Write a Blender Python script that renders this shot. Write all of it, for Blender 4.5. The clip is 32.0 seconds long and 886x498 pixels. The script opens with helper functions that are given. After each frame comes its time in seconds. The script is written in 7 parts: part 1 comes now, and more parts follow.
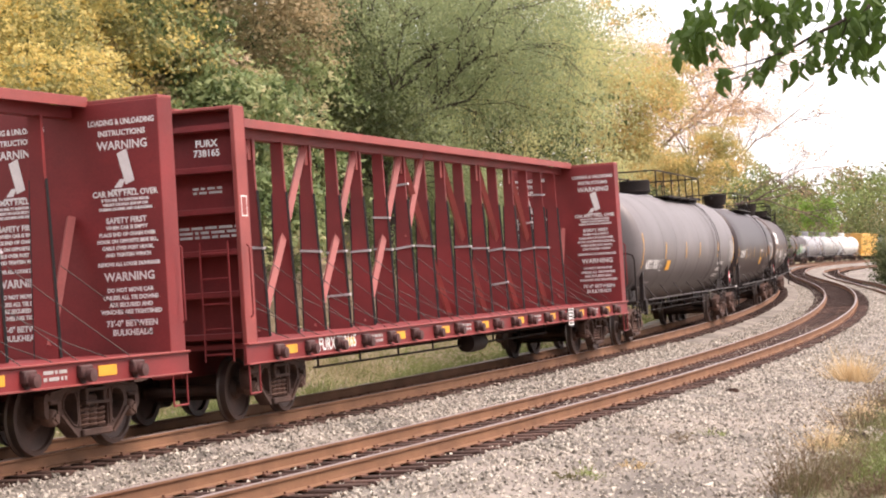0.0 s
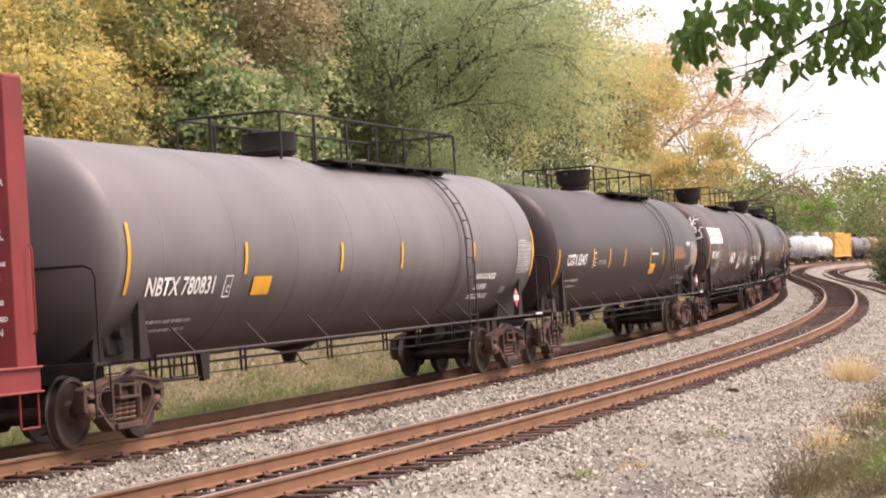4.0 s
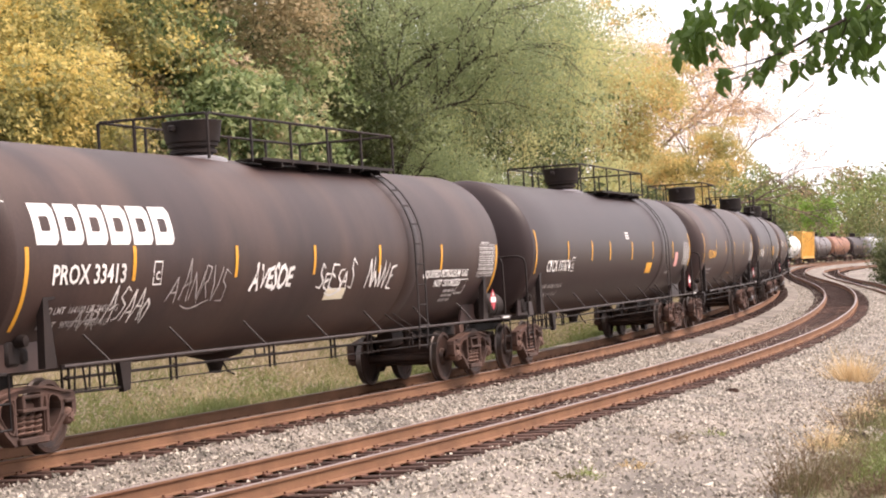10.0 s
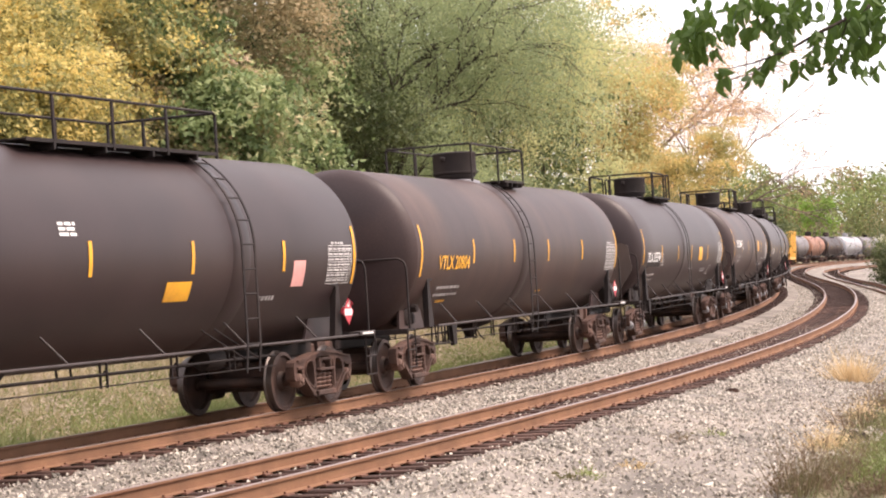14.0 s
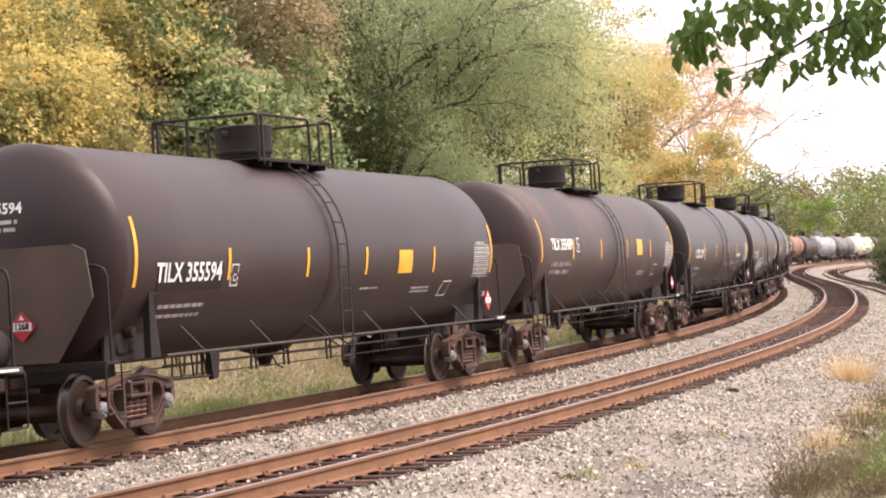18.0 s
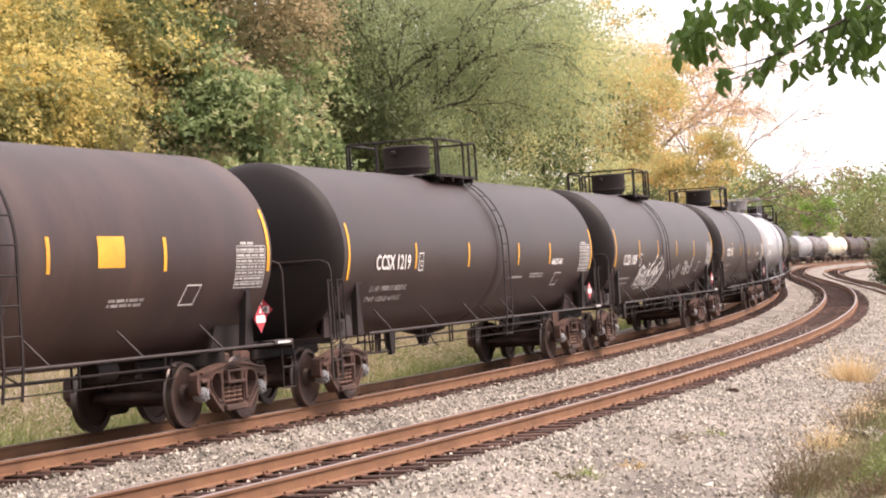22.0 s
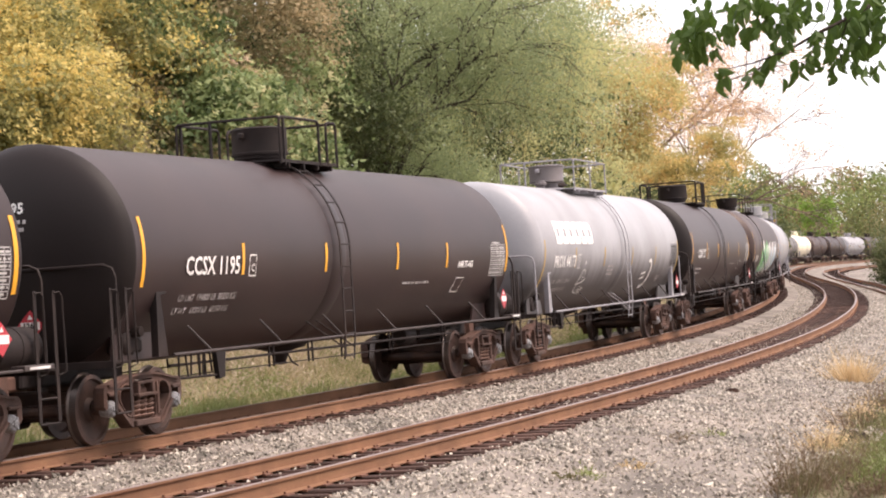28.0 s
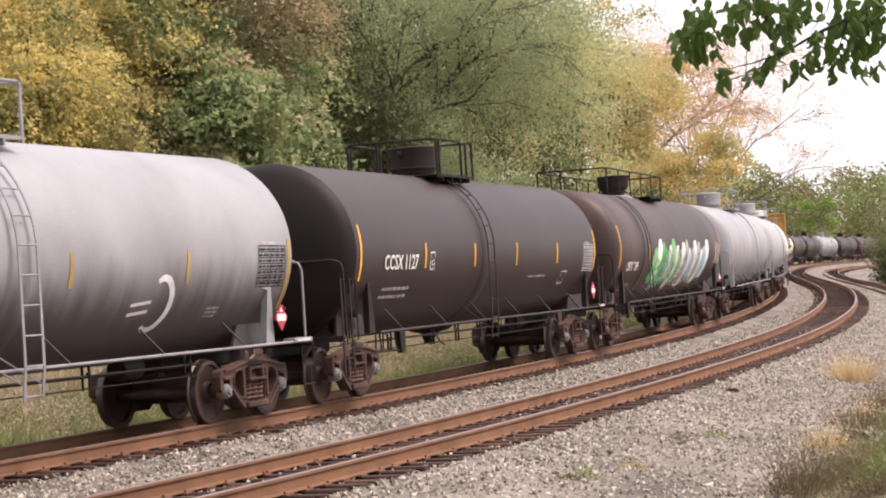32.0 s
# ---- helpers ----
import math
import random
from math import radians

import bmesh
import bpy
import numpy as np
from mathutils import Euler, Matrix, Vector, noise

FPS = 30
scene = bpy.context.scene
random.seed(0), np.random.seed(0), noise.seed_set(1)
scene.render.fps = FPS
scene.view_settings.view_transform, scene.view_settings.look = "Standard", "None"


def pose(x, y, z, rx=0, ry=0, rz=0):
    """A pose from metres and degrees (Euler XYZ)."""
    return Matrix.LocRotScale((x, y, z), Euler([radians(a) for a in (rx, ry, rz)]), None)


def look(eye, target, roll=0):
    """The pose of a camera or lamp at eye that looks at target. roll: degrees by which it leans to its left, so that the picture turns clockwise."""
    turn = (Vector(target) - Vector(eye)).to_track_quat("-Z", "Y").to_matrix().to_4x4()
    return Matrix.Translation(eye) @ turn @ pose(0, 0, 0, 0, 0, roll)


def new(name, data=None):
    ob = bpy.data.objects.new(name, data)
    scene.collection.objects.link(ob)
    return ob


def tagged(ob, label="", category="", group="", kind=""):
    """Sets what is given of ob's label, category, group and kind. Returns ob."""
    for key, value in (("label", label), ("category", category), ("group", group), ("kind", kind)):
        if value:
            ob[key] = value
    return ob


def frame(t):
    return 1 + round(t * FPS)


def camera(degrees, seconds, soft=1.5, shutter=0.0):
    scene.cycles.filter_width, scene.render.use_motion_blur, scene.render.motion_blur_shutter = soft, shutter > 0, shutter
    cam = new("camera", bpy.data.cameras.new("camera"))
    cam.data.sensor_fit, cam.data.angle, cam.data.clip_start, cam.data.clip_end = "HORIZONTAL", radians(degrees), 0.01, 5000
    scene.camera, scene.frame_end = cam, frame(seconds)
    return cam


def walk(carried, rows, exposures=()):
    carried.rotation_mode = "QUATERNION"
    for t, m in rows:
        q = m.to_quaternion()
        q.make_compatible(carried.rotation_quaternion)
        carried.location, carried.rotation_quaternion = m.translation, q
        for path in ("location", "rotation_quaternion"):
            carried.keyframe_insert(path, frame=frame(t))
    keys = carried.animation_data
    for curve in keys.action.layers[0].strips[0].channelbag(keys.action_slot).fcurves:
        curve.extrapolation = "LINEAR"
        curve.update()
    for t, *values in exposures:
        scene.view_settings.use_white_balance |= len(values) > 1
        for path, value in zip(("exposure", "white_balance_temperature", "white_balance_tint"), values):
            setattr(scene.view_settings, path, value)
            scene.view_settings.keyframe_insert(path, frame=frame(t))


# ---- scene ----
cam = camera(24.03, 32.0, soft=2.0)
STAND = pose(0, 0, 2.505, 90.033) @ pose(0, 0, 0, 0, 0, -0.65)
walk(cam, [(0.0, STAND), (32.0, STAND)],
     [(0.0, 0.35, 6870, 19), (2.0, 0.32, 6870, 19), (3.0, 0.27, 6870, 19), (6.0, 0.32, 6870, 19), (8.0, 0.34, 6870, 19), (9.0, 0.29, 6870, 19), (11.0, 0.42, 6870, 19), (19.0, 0.46, 6870, 19),
      (24.0, 0.42, 6870, 19), (28.0, 0.22, 6870, 19), (29.0, 0.05, 6820, 19), (30.0, -0.19, 6770, 19), (31.0, -0.20, 6720, 19), (32.0, -0.01, 6770, 19)])

# ---- light ----
world = bpy.data.worlds.new("overcast_sky")
scene.world = world
world.use_nodes = True
wt = world.node_tree
wt.nodes.clear()
sky = wt.nodes.new("ShaderNodeTexSky")
sky.sky_type, sky.sun_disc = "NISHITA", False
sky.sun_elevation, sky.sun_rotation = radians(57.5), radians(93)
sky.dust_density, sky.air_density = 4.0, 1.0
b_sky, b_cloud = wt.nodes.new("ShaderNodeBackground"), wt.nodes.new("ShaderNodeBackground")
b_sky.inputs["Strength"].default_value = 0.05
b_cloud.inputs["Color"].default_value = (0.955, 0.985, 1.03, 1)
b_cloud.inputs["Strength"].default_value = 1.25
both, w_out = wt.nodes.new("ShaderNodeAddShader"), wt.nodes.new("ShaderNodeOutputWorld")
wt.links.new(sky.outputs[0], b_sky.inputs["Color"])
wt.links.new(b_sky.outputs[0], both.inputs[0])
wt.links.new(b_cloud.outputs[0], both.inputs[1])
wt.links.new(both.outputs[0], w_out.inputs["Surface"])
sun_data = bpy.data.lights.new("sun", "SUN")
sun_data.energy, sun_data.angle, sun_data.color = 4.0, radians(30), (1.0, 0.90, 0.80)
sun = new("sun", sun_data)
sun.matrix_world = look((105, 34, 165), (0, 40, 0))

# ---- the line of the railway: curvature along the train's track, metres ----
# a value every 20 m from -20 to 100, then every 23 m
BENDS = [0.00719, 0.00355, 0.00239, 0.00264, 0.00212, 0.00122, 0.00167, 0.00092, -0.00029, -0.00113,
         -0.00108, -0.00089, -0.00101, -0.00139, -0.00171, -0.00151, -0.00101, -0.00043, 0.00015]
BEND_AT = [-20 + 20 * i if i < 7 else 100 + 23 * (i - 6) for i in range(len(BENDS))]
X0, Y0, TURN0 = -16.0149, 3.1471, 1.07645
BACK = -80.0
SPACING, GAUGE = 4.067, 1.505
_ss = np.arange(-20.0, 376.1, 0.5)
_kk = np.interp(_ss, BEND_AT, BENDS)
_th = TURN0 + np.concatenate([[0], np.cumsum((_kk[1:] + _kk[:-1]) / 2 * 0.5)])
_xx = X0 + np.concatenate([[0], np.cumsum(np.cos((_th[1:] + _th[:-1]) / 2) * 0.5)])
_yy = Y0 + np.concatenate([[0], np.cumsum(np.sin((_th[1:] + _th[:-1]) / 2) * 0.5)])
# straight run-on at both ends
_n = int((-20 - BACK) / 0.5)
_bk = np.arange(_n, 0, -1) * 0.5
_fw = np.arange(1, 400) * 0.5
_ss = np.concatenate([-20 - _bk, _ss, 376 + _fw])
_xx = np.concatenate([_xx[0] - _bk * np.cos(_th[0]), _xx, _xx[-1] + _fw * np.cos(_th[-1])])
_yy = np.concatenate([_yy[0] - _bk * np.sin(_th[0]), _yy, _yy[-1] + _fw * np.sin(_th[-1])])
_th = np.concatenate([_bk * 0 + _th[0], _th, _fw * 0 + _th[-1]])
CANT = 0.0547
_cant = np.interp(_ss, [105, 150, 190, 330], [CANT, 0.0, -0.02, -0.02])


def line(s, lat=0.0):
    """Plan position and heading of the line at s metres, lat metres to its right (camera side)."""
    th = np.interp(s, _ss, _th)
    return np.interp(s, _ss, _xx) + np.sin(th) * lat, np.interp(s, _ss, _yy) - np.cos(th) * lat, th


def cant(s):
    return np.interp(s, _ss, _cant)


def siding(s):
    """Distance of the third track, far off, from the train's track."""
    return np.interp(s, [90, 115, 150, 205, 225, 245, 270, 300, 330], [7.6, 7.15, 7.0, 7.4, 8.2, 9.6, 12.0, 15.5, 19.5])


def place(x, y):
    """s and lat of plan points (arrays)."""
    x, y = np.asarray(x, float), np.asarray(y, float)
    best_d, best_i = np.full(x.shape, 1e18), np.zeros(x.shape, int)
    for i in range(0, len(_ss), 4):
        d = (x - _xx[i]) ** 2 + (y - _yy[i]) ** 2
        m = d < best_d
        best_d[m], best_i[m] = d[m], i
    c, s_ = np.cos(_th[best_i]), np.sin(_th[best_i])
    dx, dy = x - _xx[best_i], y - _yy[best_i]
    return _ss[best_i] + dx * c + dy * s_, dx * s_ - dy * c


def ground_z(x, y):
    s, lat = place(x, y)
    z = np.interp(lat, [-400, -60, -22, -16, -12, -9, -6.5, -4.8, -3.8, -3.2, 6.9, 8.4, 10.5, 16, 60, 400],
                  [16, 10, 4.6, 3.4, 2.2, 0.9, -0.2, -0.65, -0.75, -0.7, -0.72, -0.62, -0.35, 0.6, 1.6, 3])
    far = np.clip((s - 90) / 40, 0, 1) * (lat > 0)
    z = z * (1 - far) + far * np.interp(lat, [0, 12, 16, 40, 400], [-0.7, -0.65, -0.4, 0.8, 2])
    return z


# ---- mesh helpers ----
class Geo:
    """A growing mesh: vertices and faces."""

    def __init__(self):
        self.v, self.f = [], []

    def add(self, v, f):
        n = len(self.v)
        self.v += [tuple(p) for p in v]
        self.f += [tuple(i + n for i in q) for q in f]
        return self

    def box(self, c, size, bevel=0.0, m=None):
        hx, hy, hz = size[0] / 2, size[1] / 2, size[2] / 2
        b = min(bevel, hx * 0.9, hy * 0.9, hz * 0.9)
        if b <= 0:
            v = [(sx * hx, sy * hy, sz * hz) for sx in (-1, 1) for sy in (-1, 1) for sz in (-1, 1)]
            f = [(0, 1, 3, 2), (4, 6, 7, 5), (0, 4, 5, 1), (2, 3, 7, 6), (0, 2, 6, 4), (1, 5, 7, 3)]
        else:
            bm = bmesh.new()
            bmesh.ops.create_cube(bm, size=1, matrix=Matrix.Diagonal((2 * hx, 2 * hy, 2 * hz, 1)))
            bmesh.ops.bevel(bm, geom=bm.edges[:], offset=b, segments=1, affect="EDGES")
            bm.verts.index_update()
            v = [tuple(p.co) for p in bm.verts]
            f = [[p.index for p in q.verts] for q in bm.faces]
            bm.free()
        if m is not None:
            v = [m @ Vector(p) for p in v]
        return self.add([(p[0] + c[0], p[1] + c[1], p[2] + c[2]) for p in v], f)

    def tube(self, pts, r, n=6, r2=None, caps=True):
        pts = [Vector(p) for p in pts]
        k = len(pts)
        rings = []
        up = None
        for i, p in enumerate(pts):
            d = (pts[min(i + 1, k - 1)] - pts[max(i - 1, 0)]).normalized()
            if up is None:
                up = Vector((0, 0, 1)) if abs(d.z) < 0.9 else Vector((1, 0, 0))
            a = d.cross(up).normalized()
            b = a.cross(d)
            up = b
            rad = r if r2 is None else r + (r2 - r) * i / (k - 1)
            rings.append([p + (a * math.cos(2 * math.pi * j / n) + b * math.sin(2 * math.pi * j / n)) * rad for j in range(n)])
        v = [q for ring in rings for q in ring]
        f = [(i * n + j, i * n + (j + 1) % n, (i + 1) * n + (j + 1) % n, (i + 1) * n + j) for i in range(k - 1) for j in range(n)]
        if caps:
            f += [tuple(range(n - 1, -1, -1)), tuple(range((k - 1) * n, k * n))]
        return self.add(v, f)

    def lathe(self, prof, n=32, axis="z", c=(0, 0, 0), closed=False):
        """prof: (radius, height) pairs turned about the axis."""
        v, f = [], []
        for r, h in prof:
            for j in range(n):
                a = 2 * math.pi * j / n
                p = (r * math.cos(a), r * math.sin(a), h)
                if axis == "x":
                    p = (h, r * math.sin(a), r * math.cos(a))
                elif axis == "y":
                    p = (r * math.cos(a), h, r * math.sin(a))
                v.append((p[0] + c[0], p[1] + c[1], p[2] + c[2]))
        k = len(prof)
        for i in range(k if closed else k - 1):
            i2 = (i + 1) % k
            for j in range(n):
                f.append((i * n + j, i * n + (j + 1) % n, i2 * n + (j + 1) % n, i2 * n + j))
        if not closed:
            f += [tuple(range(n)), tuple(range((k - 1) * n, k * n))]
        return self.add(v, f)

    def prism(self, poly, y0, y1, plane="xz"):
        """A polygon in a plane, given thickness from y0 to y1 across it."""
        n = len(poly)

        def at(a, b, h):
            return {"xz": (a, h, b), "yz": (h, a, b), "xy": (a, b, h)}[plane]
        v = [at(a, b, y0) for a, b in poly] + [at(a, b, y1) for a, b in poly]
        f = [tuple(range(n)), tuple(range(2 * n - 1, n - 1, -1))]
        f += [(i, i + n, (i + 1) % n + n, (i + 1) % n) for i in range(n)]
        return self.add(v, f)

    def mesh(self, name, smooth=None):
        me = bpy.data.meshes.new(name)
        me.from_pydata(self.v, [], self.f)
        bm = bmesh.new()
        bm.from_mesh(me)
        bmesh.ops.recalc_face_normals(bm, faces=bm.faces)
        if smooth is not None:
            for q in bm.faces:
                q.smooth = True
            for e in bm.edges:
                if len(e.link_faces) == 2 and e.calc_face_angle(0) > radians(smooth):
                    e.smooth = False
        bm.to_mesh(me)
        bm.free()
        return me


def part(name, geo, material, parent=None, label="", smooth=None, m=None):
    me = geo if isinstance(geo, bpy.types.Mesh) else geo.mesh(name, smooth)
    if not me.materials:
        me.materials.append(material)
    ob = new(name, me)
    if parent is not None:
        ob.parent = parent
    if m is not None:
        ob.matrix_basis = m
    if label:
        tagged(ob, label)
    return ob


def quads(name, v, f, material, smooth=False):
    """A large mesh from arrays: v (n, 3), f (m, 3 or 4)."""
    me = bpy.data.meshes.new(name)
    v, f = np.asarray(v, np.float32), np.asarray(f, np.int32)
    me.vertices.add(len(v))
    me.vertices.foreach_set("co", v.ravel())
    k = f.shape[1]
    me.loops.add(f.size)
    me.loops.foreach_set("vertex_index", f.ravel())
    me.polygons.add(len(f))
    me.polygons.foreach_set("loop_start", np.arange(len(f), dtype=np.int32) * k)
    me.polygons.foreach_set("use_smooth", np.full(len(f), smooth))
    me.update(calc_edges=True)
    me.materials.append(material)
    return me


# ---- materials ----
def paint(name, col, rough=0.6, metal=0.0, vary=0.25, scale=1.5, fine=40.0, bump=0.15, dirt=None, dirt_amount=0.3, island=0.0, objvary=0.0, spec=0.5, stretch=None):
    """A surface of one colour with blotches, grain, a tint of dirt and fine relief."""
    m = bpy.data.materials.new(name)
    m.use_nodes = True
    nt = m.node_tree
    bs = nt.nodes["Principled BSDF"]
    co = nt.nodes.new("ShaderNodeTexCoord")
    src = co.outputs["Object"]
    if stretch:
        mp = nt.nodes.new("ShaderNodeMapping")
        mp.inputs["Scale"].default_value = stretch
        nt.links.new(src, mp.inputs["Vector"])
        src = mp.outputs[0]
    n1, n2 = nt.nodes.new("ShaderNodeTexNoise"), nt.nodes.new("ShaderNodeTexNoise")
    for nd, sc, det in ((n1, scale, 6), (n2, fine, 4)):
        nd.inputs["Scale"].default_value = sc
        nd.inputs["Detail"].default_value = det
        nt.links.new(src, nd.inputs["Vector"])
    ramp = nt.nodes.new("ShaderNodeMapRange")
    ramp.inputs["From Min"].default_value, ramp.inputs["From Max"].default_value = 0.3, 0.7
    ramp.inputs["To Min"].default_value, ramp.inputs["To Max"].default_value = 1 - vary, 1 + vary
    nt.links.new(n1.outputs["Fac"], ramp.inputs["Value"])
    r2 = nt.nodes.new("ShaderNodeMapRange")
    r2.inputs["From Min"].default_value, r2.inputs["From Max"].default_value = 0.3, 0.7
    r2.inputs["To Min"].default_value, r2.inputs["To Max"].default_value = 1 - vary * 0.6, 1 + vary * 0.6
    nt.links.new(n2.outputs["Fac"], r2.inputs["Value"])
    mul = nt.nodes.new("ShaderNodeMath")
    mul.operation = "MULTIPLY"
    nt.links.new(ramp.outputs[0], mul.inputs[0])
    nt.links.new(r2.outputs[0], mul.inputs[1])
    val = mul.outputs[0]
    for amount, kind in ((island, "ShaderNodeNewGeometry"), (objvary, "ShaderNodeObjectInfo")):
        if amount:
            nd = nt.nodes.new(kind)
            r3 = nt.nodes.new("ShaderNodeMapRange")
            r3.inputs["To Min"].default_value, r3.inputs["To Max"].default_value = 1 - amount, 1 + amount
            nt.links.new(nd.outputs["Random Per Island" if island and kind.endswith("Geometry") else "Random"], r3.inputs["Value"])
            m2 = nt.nodes.new("ShaderNodeMath")
            m2.operation = "MULTIPLY"
            nt.links.new(val, m2.inputs[0])
            nt.links.new(r3.outputs[0], m2.inputs[1])
            val = m2.outputs[0]
    mix = nt.nodes.new("ShaderNodeMix")
    mix.data_type, mix.blend_type = "RGBA", "MIX"
    mix.inputs["A"].default_value = (*col, 1)
    mix.inputs["B"].default_value = (*(dirt or col), 1)
    n3 = nt.nodes.new("ShaderNodeTexNoise")
    n3.inputs["Scale"].default_value, n3.inputs["Detail"].default_value = scale * 0.6, 8
    nt.links.new(src, n3.inputs["Vector"])
    r4 = nt.nodes.new("ShaderNodeMapRange")
    r4.inputs["From Min"].default_value, r4.inputs["From Max"].default_value = 0.42, 0.72
    r4.inputs["To Max"].default_value = dirt_amount
    nt.links.new(n3.outputs["Fac"], r4.inputs["Value"])
    nt.links.new(r4.outputs[0], mix.inputs["Factor"])
    vm = nt.nodes.new("ShaderNodeVectorMath")
    vm.operation = "SCALE"
    nt.links.new(mix.outputs["Result"], vm.inputs[0])
    nt.links.new(val, vm.inputs["Scale"])
    nt.links.new(vm.outputs[0], bs.inputs["Base Color"])
    bs.inputs["Roughness"].default_value = rough
    bs.inputs["Metallic"].default_value = metal
    bs.inputs["Specular IOR Level"].default_value = spec
    if bump:
        bp = nt.nodes.new("ShaderNodeBump")
        bp.inputs["Strength"].default_value = bump
        bp.inputs["Distance"].default_value = 0.02
        nt.links.new(n2.outputs["Fac"], bp.inputs["Height"])
        nt.links.new(bp.outputs[0], bs.inputs["Normal"])
    return m


def leafy(name, cols, rough=0.55, through_light=0.35, patch=0.25):
    """Leaves: colours picked leaf by leaf, shifted in large patches, with some light passing through."""
    m = bpy.data.materials.new(name)
    m.use_nodes = True
    nt = m.node_tree
    bs, out = nt.nodes["Principled BSDF"], nt.nodes["Material Output"]
    ge = nt.nodes.new("ShaderNodeNewGeometry")
    co = nt.nodes.new("ShaderNodeTexCoord")
    no = nt.nodes.new("ShaderNodeTexNoise")
    no.inputs["Scale"].default_value, no.inputs["Detail"].default_value = 0.55, 3
    nt.links.new(co.outputs["Object"], no.inputs["Vector"])
    mx = nt.nodes.new("ShaderNodeMapRange")
    mx.inputs["From Min"].default_value, mx.inputs["From Max"].default_value = 0.3, 0.7
    mx.inputs["To Min"].default_value, mx.inputs["To Max"].default_value = -patch, patch
    nt.links.new(no.outputs["Fac"], mx.inputs["Value"])
    n_f = nt.nodes.new("ShaderNodeTexNoise")
    n_f.inputs["Scale"].default_value, n_f.inputs["Detail"].default_value = 1.9, 2
    nt.links.new(co.outputs["Object"], n_f.inputs["Vector"])
    m_f = nt.nodes.new("ShaderNodeMapRange")
    m_f.inputs["From Min"].default_value, m_f.inputs["From Max"].default_value = 0.3, 0.7
    m_f.inputs["To Min"].default_value, m_f.inputs["To Max"].default_value = 0.1, 0.5
    nt.links.new(n_f.outputs["Fac"], m_f.inputs["Value"])
    one = nt.nodes.new("ShaderNodeMath")
    one.operation = "MULTIPLY_ADD"
    one.inputs[1].default_value = 0.16
    nt.links.new(ge.outputs["Random Per Island"], one.inputs[0])
    nt.links.new(m_f.outputs[0], one.inputs[2])
    ad = nt.nodes.new("ShaderNodeMath")
    ad.use_clamp = True
    nt.links.new(one.outputs[0], ad.inputs[0])
    nt.links.new(mx.outputs[0], ad.inputs[1])
    cr = nt.nodes.new("ShaderNodeValToRGB")
    el = cr.color_ramp.elements
    while len(el) < len(cols):
        el.new(0.5)
    for i, c in enumerate(cols):
        el[i].position = i / max(1, len(cols) - 1)
        el[i].color = (*c, 1)
    nt.links.new(ad.outputs[0], cr.inputs[0])
    nt.links.new(cr.outputs[0], bs.inputs["Base Color"])
    bs.inputs["Roughness"].default_value = rough
    bs.inputs["Specular IOR Level"].default_value = 0.3
    tr = nt.nodes.new("ShaderNodeBsdfTranslucent")
    nt.links.new(cr.outputs[0], tr.inputs["Color"])
    ms = nt.nodes.new("ShaderNodeMixShader")
    ms.inputs[0].default_value = through_light
    nt.links.new(bs.outputs[0], ms.inputs[1])
    nt.links.new(tr.outputs[0], ms.inputs[2])
    nt.links.new(ms.outputs[0], out.inputs["Surface"])
    return m


BLACK = paint("black_tank_paint", (0.031, 0.0185, 0.0185), 0.46, vary=0.14, scale=0.8, fine=60, bump=0.03, spec=0.31, dirt=(0.050, 0.030, 0.026), dirt_amount=0.5)
HEADBLACK = paint("darker_black_end_paint", (0.016, 0.0115, 0.011), 0.55, vary=0.15, scale=0.8, fine=60, bump=0.02, spec=0.2, dirt=(0.022, 0.015, 0.014), dirt_amount=0.4)
BLACK2 = paint("faded_black_tank_paint", (0.038, 0.0225, 0.0215), 0.5, vary=0.2, scale=0.9, fine=45, bump=0.03, spec=0.31, dirt=(0.095, 0.055, 0.042), dirt_amount=0.65, stretch=(1.6, 0.6, 0.6))
DULL = paint("grey_tank_paint", (0.138, 0.120, 0.122), 0.5, vary=0.14, scale=0.7, fine=50, bump=0.03, dirt=(0.085, 0.070, 0.068), dirt_amount=0.5)
PALE = paint("pale_grey_tank_paint", (0.30, 0.298, 0.315), 0.5, vary=0.12, scale=0.7, fine=50, bump=0.03, dirt=(0.17, 0.155, 0.15), dirt_amount=0.55)


